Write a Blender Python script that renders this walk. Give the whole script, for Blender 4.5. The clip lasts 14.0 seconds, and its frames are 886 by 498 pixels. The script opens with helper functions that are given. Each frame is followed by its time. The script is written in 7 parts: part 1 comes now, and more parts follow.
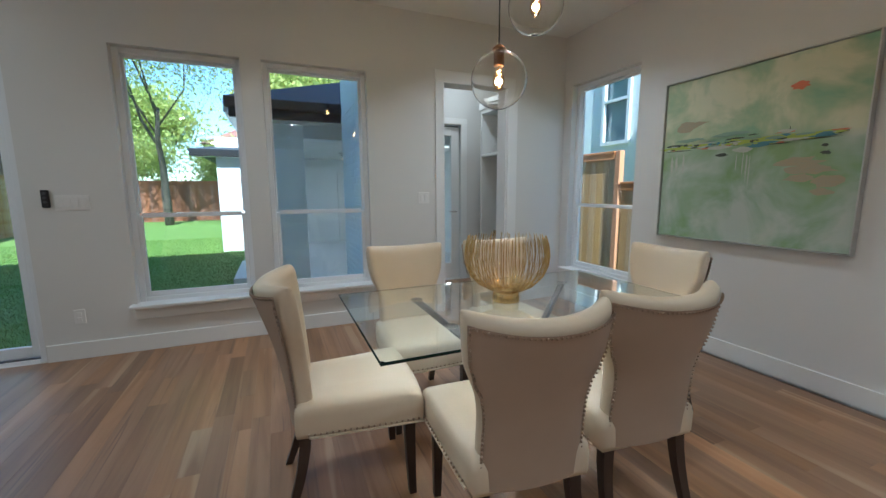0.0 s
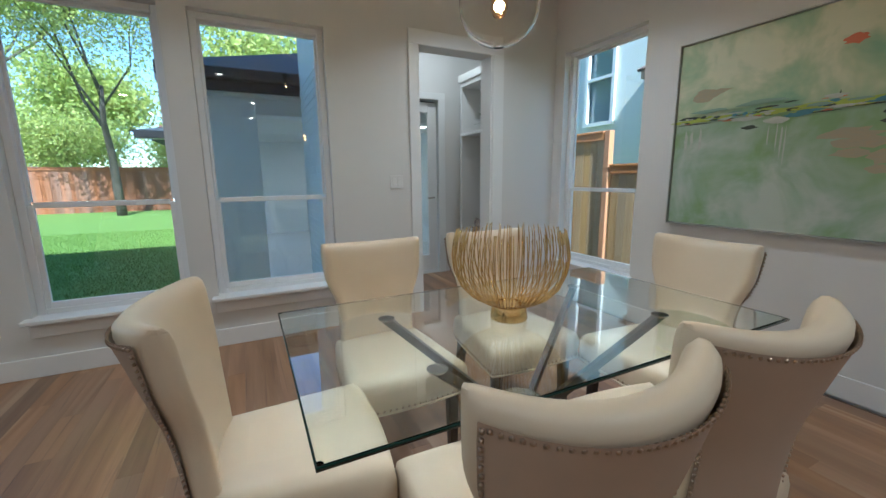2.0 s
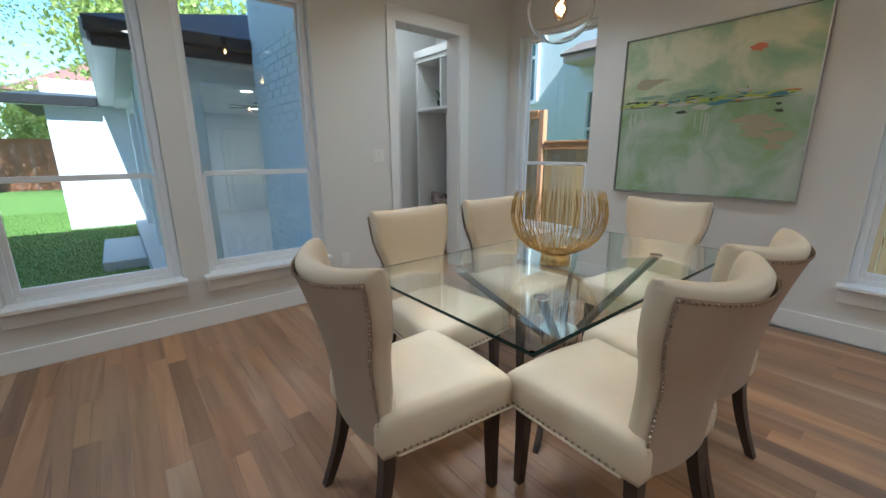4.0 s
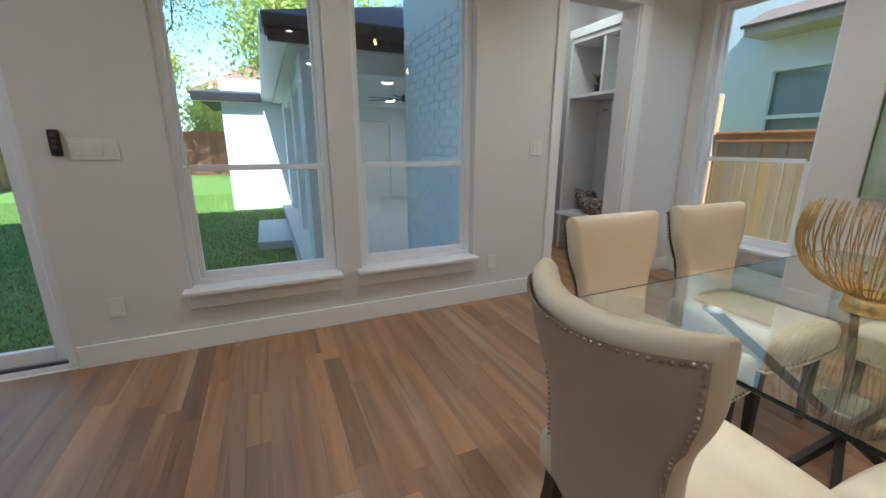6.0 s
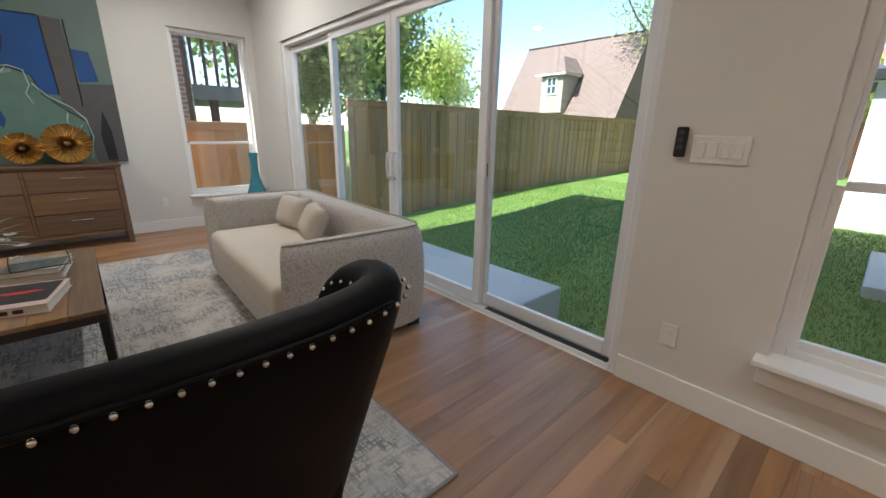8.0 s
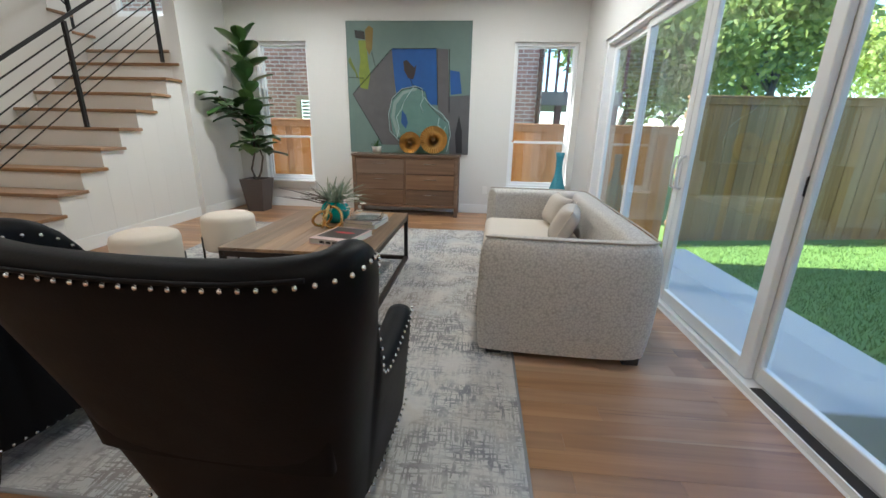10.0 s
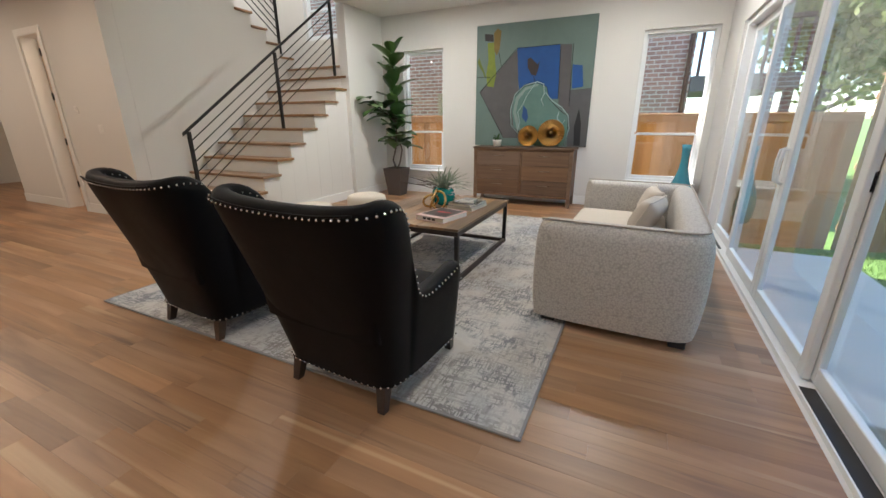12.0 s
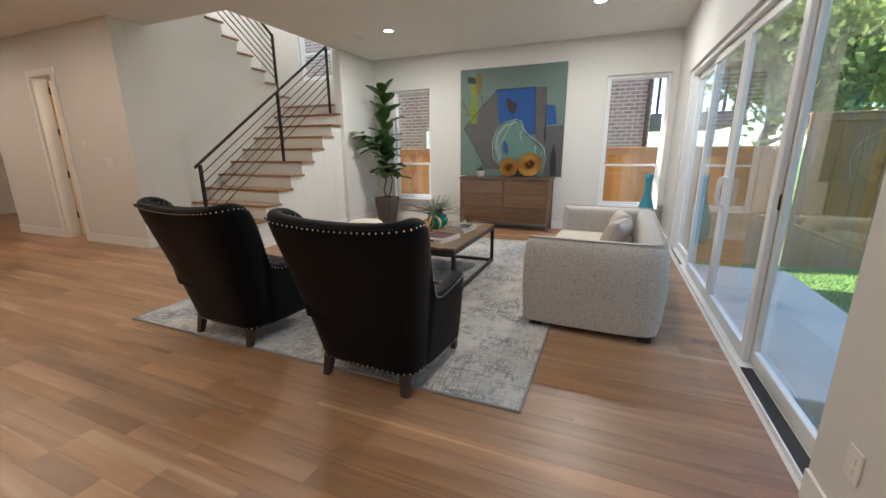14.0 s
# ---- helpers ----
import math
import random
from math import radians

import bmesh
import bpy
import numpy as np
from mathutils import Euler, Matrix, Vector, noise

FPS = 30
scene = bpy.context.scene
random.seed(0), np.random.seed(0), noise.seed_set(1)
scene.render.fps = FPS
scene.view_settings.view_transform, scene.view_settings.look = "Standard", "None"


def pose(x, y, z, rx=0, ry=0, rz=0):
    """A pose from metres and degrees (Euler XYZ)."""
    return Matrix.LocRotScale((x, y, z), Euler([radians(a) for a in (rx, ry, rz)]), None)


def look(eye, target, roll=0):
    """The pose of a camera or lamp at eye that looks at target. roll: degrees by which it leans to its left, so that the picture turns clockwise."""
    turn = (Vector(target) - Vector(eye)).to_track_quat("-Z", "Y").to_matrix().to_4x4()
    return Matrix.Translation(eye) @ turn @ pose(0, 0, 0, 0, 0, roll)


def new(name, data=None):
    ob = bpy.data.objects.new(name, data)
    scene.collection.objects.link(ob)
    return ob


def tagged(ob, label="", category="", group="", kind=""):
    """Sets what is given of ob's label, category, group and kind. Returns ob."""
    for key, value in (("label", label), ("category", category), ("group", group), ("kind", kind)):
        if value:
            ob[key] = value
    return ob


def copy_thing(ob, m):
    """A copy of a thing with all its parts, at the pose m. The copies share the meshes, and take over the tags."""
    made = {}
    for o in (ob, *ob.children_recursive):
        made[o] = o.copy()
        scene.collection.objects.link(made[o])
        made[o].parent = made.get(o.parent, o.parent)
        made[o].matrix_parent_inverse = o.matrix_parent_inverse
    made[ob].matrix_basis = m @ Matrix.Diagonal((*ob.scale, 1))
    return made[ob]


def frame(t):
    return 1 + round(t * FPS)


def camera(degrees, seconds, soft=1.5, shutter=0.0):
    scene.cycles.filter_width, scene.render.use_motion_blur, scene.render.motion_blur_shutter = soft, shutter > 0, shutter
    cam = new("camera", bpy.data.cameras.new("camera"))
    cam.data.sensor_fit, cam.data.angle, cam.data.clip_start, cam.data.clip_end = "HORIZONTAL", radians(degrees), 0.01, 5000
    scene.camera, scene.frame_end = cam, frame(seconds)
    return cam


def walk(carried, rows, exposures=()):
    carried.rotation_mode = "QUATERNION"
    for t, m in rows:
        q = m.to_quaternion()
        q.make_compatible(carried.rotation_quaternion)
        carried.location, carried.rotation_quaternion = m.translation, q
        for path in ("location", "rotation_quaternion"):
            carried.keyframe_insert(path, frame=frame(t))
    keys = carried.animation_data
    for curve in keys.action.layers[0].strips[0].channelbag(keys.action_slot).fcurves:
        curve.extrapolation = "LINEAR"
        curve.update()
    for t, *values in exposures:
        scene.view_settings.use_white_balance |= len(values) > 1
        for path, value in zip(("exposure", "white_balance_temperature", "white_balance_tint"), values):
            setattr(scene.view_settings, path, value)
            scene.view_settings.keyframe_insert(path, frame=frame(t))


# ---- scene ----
cam = camera(96.5, 14.0)
PATH = [
    (0, (1.283, 0.715, 1.299), (2.047, 2.54, 1.008), -0.3),
    (0.5, (1.304, 0.869, 1.285), (2.078, 2.689, 0.987), -0.4),
    (1, (1.378, 0.989, 1.263), (2.166, 2.8, 0.944), -0.4),
    (1.5, (1.51, 1.151, 1.253), (2.322, 2.947, 0.911), -0.6),
    (2, (1.491, 1.232, 1.263), (2.358, 2.998, 0.906), -0.6),
    (2.5, (1.356, 1.278, 1.26), (2.317, 2.992, 0.89), -0.5),
    (2.7, (1.308, 1.26, 1.266), (2.306, 2.951, 0.887), -0.5),
    (4.8, (0.64, 1.42, 1.244), (1.921, 2.871, 0.74), -0.2),
    (5, (0.657, 1.45, 1.255), (1.912, 2.92, 0.743), -0.2),
    (5.5, (0.636, 1.643, 1.247), (1.791, 3.194, 0.738), -0.3),
    (6, (0.67, 1.87, 1.246), (1.455, 3.638, 0.739), 0.1),
    (6.5, (0.583, 2.039, 1.309), (0.859, 3.939, 0.749), 0.8),
    (7, (0.511, 2.237, 1.289), (0.18, 4.127, 0.724), 0.7),
    (7.5, (0.417, 2.403, 1.301), (-0.506, 4.085, 0.735), 0.5),
    (8, (0.358, 2.561, 1.28), (-1.061, 3.85, 0.712), 1.0),
    (8.5, (0.395, 2.761, 1.266), (-1.349, 3.547, 0.685), 0.8),
    (9, (0.355, 2.997, 1.26), (-1.501, 3.414, 0.642), 0.4),
    (9.2, (0.373, 3.025, 1.228), (-1.507, 3.352, 0.628), 0.7),
    (11.3, (0.604, 3.564, 1.293), (-1.118, 2.758, 0.672), -0.1),
    (11.5, (0.672, 3.599, 1.298), (-1.045, 2.783, 0.678), -0.2),
    (12, (0.84, 3.729, 1.296), (-0.873, 2.903, 0.674), -0.3),
    (12.5, (0.995, 3.834, 1.284), (-0.718, 3.009, 0.664), -0.3),
    (13, (1.106, 3.838, 1.314), (-0.616, 3.019, 0.71), -0.3),
    (13.5, (1.232, 3.796, 1.323), (-0.518, 3.001, 0.77), -0.4),
    (14, (1.302, 3.764, 1.328), (-0.489, 3.015, 0.846), -0.4),
]
SKY, SUN = 0.15, 5.0
DOWNLIGHT, PENDANT, PATIO = 6.0, 1.2, 3.0
EXPOSURES = ((0, 1.3, 5000, 0), (5.5, 1.4, 5150, 1), (7.5, 1.42, 6250, 11), (9, 1.86, 5400, 2), (11.5, 2.0, 6000, 8), (14, 1.95, 5900, 7))
walk(cam, [(t, look(eye, target, roll)) for t, eye, target, roll in PATH], EXPOSURES)

# world, sun and large lights
world = bpy.data.worlds.new("world")
scene.world = world
world.use_nodes = True
wn = world.node_tree
sky = wn.nodes.new("ShaderNodeTexSky")
sky.sky_type, sky.sun_disc = "NISHITA", False
sky.sun_elevation, sky.sun_rotation = radians(43), radians(189)
sky.dust_density, sky.ozone_density = 0.1, 2.5
wn.links.new(sky.outputs[0], wn.nodes["Background"].inputs[0])
wn.nodes["Background"].inputs[1].default_value = SKY


def lamp(name, kind, m, energy, colour, size=0.1, size_y=None, angle=None, spread=180):
    d = bpy.data.lights.new(name, kind)
    d.energy, d.color = energy, colour
    if kind == "AREA":
        d.shape = "RECTANGLE" if size_y else "DISK"
        d.size = size
        d.spread = radians(spread)
        if size_y:
            d.size_y = size_y
    elif kind == "SUN":
        d.angle = radians(angle)
    else:
        d.shadow_soft_size = size
    ob = new(name, d)
    ob.matrix_world = m
    return ob


lamp("sun", "SUN", look((0, 0, 30), (5.0, 30.0, 2.0)), SUN, (1.0, 0.95, 0.86), angle=0.55)

# ---------------------------------------------------------------- materials
def srgb(r, g, b):
    f = lambda c: c / 12.92 if c <= 0.04045 else ((c + 0.055) / 1.055) ** 2.4
    return (f(r / 255), f(g / 255), f(b / 255), 1.0)


class Mat:
    """A node material with short helpers."""

    def __init__(self, name, colour=(0.8, 0.8, 0.8, 1), rough=0.5, metal=0.0, spec=0.5):
        self.m = bpy.data.materials.new(name)
        self.m.use_nodes = True
        self.t = self.m.node_tree
        self.b = self.t.nodes["Principled BSDF"]
        self.b.inputs["Base Color"].default_value = colour
        self.b.inputs["Roughness"].default_value = rough
        self.b.inputs["Metallic"].default_value = metal
        self.b.inputs["Specular IOR Level"].default_value = spec

    def node(self, kind, **kw):
        n = self.t.nodes.new("ShaderNode" + kind)
        for k, v in kw.items():
            n.inputs[k].default_value = v
        return n

    def link(self, a, b):
        self.t.links.new(a, b)

    def coords(self, scale=(1, 1, 1), space="Object"):
        tc = self.node("TexCoord")
        mp = self.node("Mapping")
        mp.inputs["Scale"].default_value = scale
        self.link(tc.outputs[space], mp.inputs[0])
        return mp.outputs[0]

    def world_coords(self, scale=(1, 1, 1)):
        g = self.node("NewGeometry")
        mp = self.node("Mapping")
        mp.inputs["Scale"].default_value = scale
        self.link(g.outputs["Position"], mp.inputs[0])
        return mp.outputs[0]

    def noise(self, vec, scale, detail=4.0, rough=0.55, dist=0.0):
        n = self.node("TexNoise", Scale=scale, Detail=detail, Roughness=rough, Distortion=dist)
        if vec is not None:
            self.link(vec, n.inputs["Vector"])
        return n.outputs[0]

    def ramp(self, fac, stops):
        r = self.node("ValToRGB")
        while len(r.color_ramp.elements) < len(stops):
            r.color_ramp.elements.new(0.5)
        for e, (p, c) in zip(r.color_ramp.elements, stops):
            e.position, e.color = p, c
        self.link(fac, r.inputs[0])
        return r.outputs[0]

    def mix(self, fac, a, b, mode="MIX"):
        n = self.t.nodes.new("ShaderNodeMix")
        n.data_type, n.blend_type = "RGBA", mode
        for i, v in ((0, fac), (6, a), (7, b)):
            if hasattr(v, "is_output"):
                self.link(v, n.inputs[i])
            else:
                n.inputs[i].default_value = v
        return n.outputs[2]

    def math(self, op, a, b=0.0):
        n = self.t.nodes.new("ShaderNodeMath")
        n.operation = op
        for i, v in ((0, a), (1, b)):
            if hasattr(v, "is_output"):
                self.link(v, n.inputs[i])
            else:
                n.inputs[i].default_value = v
        return n.outputs[0]

    def colour(self, c):
        self.link(c, self.b.inputs["Base Color"])
        return self

    def rough(self, r):
        self.link(r, self.b.inputs["Roughness"])
        return self

    def bump(self, h, strength=0.2, distance=0.002):
        n = self.node("Bump", Strength=strength, Distance=distance)
        self.link(h, n.inputs["Height"])
        self.link(n.outputs[0], self.b.inputs["Normal"])
        return self

    def maprange(self, v, a, b):
        n = self.node("MapRange")
        n.inputs["To Min"].default_value, n.inputs["To Max"].default_value = a, b
        self.link(v, n.inputs["Value"])
        return n.outputs[0]


def painted(name, c, rough=0.55, grain=0.06, var=0.04):
    k = Mat(name, c, rough)
    v = k.world_coords()
    big = k.noise(v, 0.9, 3)
    dark = tuple(x * (1 - var) for x in c[:3]) + (1,)
    k.colour(k.mix(big, c, dark))
    k.bump(k.noise(v, 260, 3), grain, 0.001)
    k.rough(k.maprange(k.noise(v, 3, 3), rough - 0.06, rough + 0.08))
    return k.m


def wood(name, a, b, c, rough=0.45, along="x", scale=1.0, rand=0.25, streak=0.22):
    """Sawn wood: long grain along one axis, growth rings, pores, and a tone of its own for each piece."""
    k = Mat(name, a, rough)
    s = {"x": (0.55, 14, 14), "y": (14, 0.55, 14), "z": (14, 14, 0.55)}[along]
    oi = k.node("ObjectInfo")
    tc = k.node("TexCoord")
    add = k.t.nodes.new("ShaderNodeVectorMath")
    add.operation = "ADD"
    sc = k.t.nodes.new("ShaderNodeVectorMath")
    sc.operation = "SCALE"
    sc.inputs[0].default_value = (31.0, 17.0, 11.0)
    k.link(oi.outputs["Random"], sc.inputs["Scale"])
    k.link(tc.outputs["Object"], add.inputs[0])
    k.link(sc.outputs[0], add.inputs[1])
    mp = k.node("Mapping")
    mp.inputs["Scale"].default_value = tuple(q * scale for q in s)
    k.link(add.outputs[0], mp.inputs[0])
    v = mp.outputs[0]
    g = k.noise(v, 1.0, 6, 0.6, 1.2)
    fine = k.noise(v, 6.0, 3, 0.7)
    col = k.ramp(g, [(0.2, c), (0.48, b), (0.75, a)])
    col = k.mix(k.maprange(fine, 0.0, streak), col, c)
    tone = k.ramp(oi.outputs["Random"], [(0.0, (1 - 1.5 * rand,) * 3 + (1,)), (0.12, (1 - rand * 0.6,) * 3 + (1,)), (0.5, (1.0,) * 3 + (1,)), (0.9, (1 + rand * 0.5,) * 3 + (1,)), (1.0, (1 + 1.7 * rand,) * 3 + (1,))])
    hsv = k.node("HueSaturation")
    k.link(k.math("ADD", k.math("MULTIPLY", k.math("FRACT", k.math("MULTIPLY", oi.outputs["Random"], 37.0)), 0.35), 0.82), hsv.inputs["Saturation"])
    k.link(tone, hsv.inputs["Value"])
    k.link(col, hsv.inputs["Color"])
    k.colour(hsv.outputs[0])
    k.rough(k.maprange(fine, rough - 0.08, rough + 0.12))
    k.bump(fine, 0.12, 0.001)
    return k.m


def plain(name, c, rough=0.5, metal=0.0, grain=0.0, scale=200.0, spec=0.5, var=0.0):
    k = Mat(name, c, rough, metal, spec)
    v = k.coords()
    if var:
        k.colour(k.mix(k.noise(v, 6, 4), c, tuple(x * (1 - var) for x in c[:3]) + (1,)))
    k.rough(k.maprange(k.noise(v, 9, 3), max(rough - 0.05, 0.02), rough + 0.06))
    if grain:
        k.bump(k.noise(v, scale, 4), grain, 0.002)
    return k.m


def glass(name, tint=(1, 1, 1, 1), rough=0.0):
    k = Mat(name, tint, rough)
    k.b.inputs["Transmission Weight"].default_value = 1.0
    k.b.inputs["IOR"].default_value = 1.46
    return k.m


def pane_glass(name, tint, gloss=0.07):
    """Thin glazing: clear, with a faint mirror image that grows at grazing angles."""
    k = Mat(name)
    t = k.t
    tr = k.node("BsdfTransparent", Color=tint)
    gl = k.node("BsdfGlossy", Roughness=0.0, Color=(1, 1, 1, 1))
    fr = k.node("LayerWeight", Blend=0.5)
    mx = k.node("MixShader")
    k.link(k.math("ADD", k.math("MULTIPLY", k.math("POWER", fr.outputs["Facing"], 4.5), 0.75), gloss), mx.inputs[0])
    k.link(tr.outputs[0], mx.inputs[1])
    k.link(gl.outputs[0], mx.inputs[2])
    k.link(mx.outputs[0], t.nodes["Material Output"].inputs[0])
    return k.m


def glow(name, c, strength):
    k = Mat(name, c)
    k.b.inputs["Emission Color"].default_value = c
    k.b.inputs["Emission Strength"].default_value = strength
    return k.m


WALL = painted("wall_paint", (0.70, 0.69, 0.665, 1), 0.6)
CEIL = painted("ceiling_paint", (0.80, 0.79, 0.76, 1), 0.75)
TRIM = painted("trim_paint", (0.80, 0.80, 0.785, 1), 0.35, 0.02)
VINYL = plain("white_vinyl", (0.80, 0.81, 0.82, 1), 0.35, grain=0.02)
PANE = pane_glass("window_glass", (0.96, 0.98, 0.98, 1), 0.06)
PLATE = plain("switch_plate", (0.76, 0.75, 0.73, 1), 0.45)
BLACK = plain("black_plastic", (0.012, 0.012, 0.014, 1), 0.35)
STEEL = plain("black_steel", (0.025, 0.024, 0.024, 1), 0.42, 0.6, 0.05, 300)
CHROME = plain("nickel", (0.62, 0.58, 0.52, 1), 0.22, 1.0)
BRASSY = plain("bronze_nail", (0.42, 0.33, 0.25, 1), 0.3, 1.0)
SILVER = plain("silver_nail", (0.80, 0.80, 0.80, 1), 0.18, 1.0)
GOLD = plain("gold_metal", (0.72, 0.52, 0.23, 1), 0.24, 1.0, 0.05, 60)
CREAM = plain("cream_leather", (0.68, 0.575, 0.425, 1), 0.42, 0, 0.10, 420, var=0.06)
TAUPE = plain("taupe_velvet", (0.44, 0.335, 0.25, 1), 0.85, 0, 0.25, 500, var=0.12)
DARKLEG = wood("dark_stained_wood", (0.055, 0.036, 0.026, 1), (0.04, 0.025, 0.019, 1), (0.02, 0.012, 0.01, 1), 0.35, "z")
LEATHER = plain("black_leather", (0.004, 0.004, 0.005, 1), 0.48, 0, 0.22, 160, spec=0.10, var=0.2)
def plank_floor(name):
    """Oiled oak planks: soft cathedral grain, pale sapwood streaks and dark heartwood, each plank cut from another log."""
    k = Mat(name, (0.36, 0.20, 0.11, 1), 0.4, 0.0, 0.55)
    oi = k.node("ObjectInfo")
    tc = k.node("TexCoord")
    add = k.t.nodes.new("ShaderNodeVectorMath")
    add.operation = "ADD"
    sc = k.t.nodes.new("ShaderNodeVectorMath")
    sc.operation = "SCALE"
    sc.inputs[0].default_value = (31.0, 17.0, 11.0)
    k.link(oi.outputs["Random"], sc.inputs["Scale"])
    k.link(tc.outputs["Object"], add.inputs[0])
    k.link(sc.outputs[0], add.inputs[1])
    def grain(sx, sy, detail, dist):
        mp = k.node("Mapping")
        mp.inputs["Scale"].default_value = (sx, sy, 1.0)
        k.link(add.outputs[0], mp.inputs[0])
        return k.noise(mp.outputs[0], 1.0, detail, 0.55, dist)
    broad, bands, fine = grain(9.0, 0.7, 3, 0.8), grain(26.0, 0.55, 4, 1.4), grain(150.0, 3.0, 3, 0.4)
    col = k.ramp(broad, [(0.30, (0.24, 0.128, 0.068, 1)), (0.5, (0.335, 0.188, 0.100, 1)), (0.68, (0.40, 0.238, 0.135, 1))])
    dark = k.ramp(bands, [(0.30, (1, 1, 1, 1)), (0.40, (0, 0, 0, 1))])
    col = k.mix(k.math("MULTIPLY", dark, 0.7), col, (0.13, 0.066, 0.038, 1))
    pale = k.ramp(grain(7.0, 0.35, 2, 0.6), [(0.62, (0, 0, 0, 1)), (0.68, (1, 1, 1, 1))])
    col = k.mix(k.math("MULTIPLY", pale, 0.6), col, (0.52, 0.37, 0.23, 1))
    col = k.mix(k.maprange(fine, 0.0, 0.22), col, (0.17, 0.10, 0.06, 1))
    tone = k.ramp(oi.outputs["Random"], [(0.0, (0.66,) * 3 + (1,)), (0.14, (0.88,) * 3 + (1,)), (0.5, (1.0,) * 3 + (1,)), (0.88, (1.1,) * 3 + (1,)), (1.0, (1.35,) * 3 + (1,))])
    hsv = k.node("HueSaturation")
    k.link(k.math("ADD", k.math("MULTIPLY", k.math("FRACT", k.math("MULTIPLY", oi.outputs["Random"], 37.0)), 0.14), 0.99), hsv.inputs["Saturation"])
    k.link(tone, hsv.inputs["Value"])
    k.link(col, hsv.inputs["Color"])
    k.colour(hsv.outputs[0])
    k.rough(k.maprange(bands, 0.34, 0.50))
    k.bump(fine, 0.1, 0.0008)
    k.b.inputs["Coat Weight"].default_value = 0.3
    k.b.inputs["Coat Roughness"].default_value = 0.34
    return k.m


OAK = plank_floor("oak_floor")
TREAD = wood("oak_tread", (0.36, 0.225, 0.13, 1), (0.28, 0.17, 0.095, 1), (0.19, 0.11, 0.06, 1), 0.35, "y")
WALNUT = wood("dresser_wood", (0.20, 0.125, 0.078, 1), (0.15, 0.09, 0.056, 1), (0.085, 0.05, 0.032, 1), 0.45, "y")
TABLEWOOD = wood("table_wood", (0.36, 0.235, 0.135, 1), (0.27, 0.165, 0.09, 1), (0.15, 0.09, 0.05, 1), 0.42, "x")
CEDAR = wood("cedar_board", (0.62, 0.30, 0.13, 1), (0.52, 0.235, 0.10, 1), (0.38, 0.16, 0.07, 1), 0.7, "z", 0.6, 0.15)
OLDWOOD = wood("weathered_fence_board", (0.46, 0.27, 0.125, 1), (0.36, 0.205, 0.09, 1), (0.19, 0.105, 0.05, 1), 0.75, "z", 0.6, 0.2)
PINE = wood("pale_pine_board", (0.60, 0.40, 0.19, 1), (0.50, 0.32, 0.15, 1), (0.33, 0.20, 0.10, 1), 0.7, "z", 0.6, 0.15)
# back fence cedar, its colour darkened to stand for the trees' shade
SHADED_CEDAR = wood("shaded_red_board", (0.34, 0.15, 0.085, 1), (0.27, 0.115, 0.06, 1), (0.17, 0.07, 0.04, 1), 0.75, "z", 0.6, 0.2)
CONCRETE = painted("concrete", (0.64, 0.64, 0.63, 1), 0.8, 0.3, 0.15)
STUCCO = painted("white_painted_masonry", (0.84, 0.86, 0.86, 1), 0.7, 0.3, 0.05)
WHITEBRICK = painted("white_painted_brick", (0.86, 0.88, 0.89, 1), 0.65, 0.5, 0.07)
FASCIA = painted("black_fascia", (0.012, 0.012, 0.013, 1), 0.4, 0.03)

# ---------------------------------------------------------------- geometry helpers
def box(bm, x0, x1, y0, y1, z0, z1, m=None):
    p = [(x, y, z) for z in (z0, z1) for y in (y0, y1) for x in (x0, x1)]
    v = [bm.verts.new(m @ Vector(q) if m else q) for q in p]
    for f in ((0, 2, 3, 1), (4, 5, 7, 6), (0, 1, 5, 4), (2, 6, 7, 3), (0, 4, 6, 2), (1, 3, 7, 5)):
        bm.faces.new([v[i] for i in f])
    return v


def rbox(bm, x0, x1, y0, y1, z0, z1, r=0.01, seg=2, m=None):
    """A box with rounded edges, added to bm."""
    t = bmesh.new()
    box(t, x0, x1, y0, y1, z0, z1)
    bmesh.ops.bevel(t, geom=t.edges[:], offset=min(r, 0.49 * min(x1 - x0, y1 - y0, z1 - z0)), segments=seg, profile=0.5, affect="EDGES")
    join(bm, t, m)


def join(bm, t, m=None):
    mp = {v: bm.verts.new(m @ v.co if m else v.co) for v in t.verts}
    for f in t.faces:
        try:
            bm.faces.new([mp[v] for v in f.verts]).smooth = f.smooth
        except ValueError:
            pass
    t.free()


def tube(bm, pts, r, n=8, caps=True, closed=False):
    """A round bar along a line of points; r is one radius or one for each point."""
    pts = [Vector(p) for p in pts]
    rs = r if isinstance(r, (list, tuple)) else [r] * len(pts)
    rings, ref = [], None
    for i, p in enumerate(pts):
        if closed:
            d = pts[(i + 1) % len(pts)] - pts[i - 1]
        else:
            d = pts[min(i + 1, len(pts) - 1)] - pts[max(i - 1, 0)]
        d.normalize()
        if ref is None:
            ref = d.orthogonal().normalized()
        ref = (ref - d * ref.dot(d)).normalized()
        o = d.cross(ref)
        rings.append([bm.verts.new(p + (ref * math.cos(a) + o * math.sin(a)) * rs[i]) for a in (2 * math.pi * k / n for k in range(n))])
    m = len(rings)
    for i in range(m if closed else m - 1):
        a, b = rings[i], rings[(i + 1) % m]
        for k in range(n):
            bm.faces.new((a[k], a[(k + 1) % n], b[(k + 1) % n], b[k])).smooth = True
    if caps and not closed:
        bm.faces.new(rings[0][::-1])
        bm.faces.new(rings[-1])


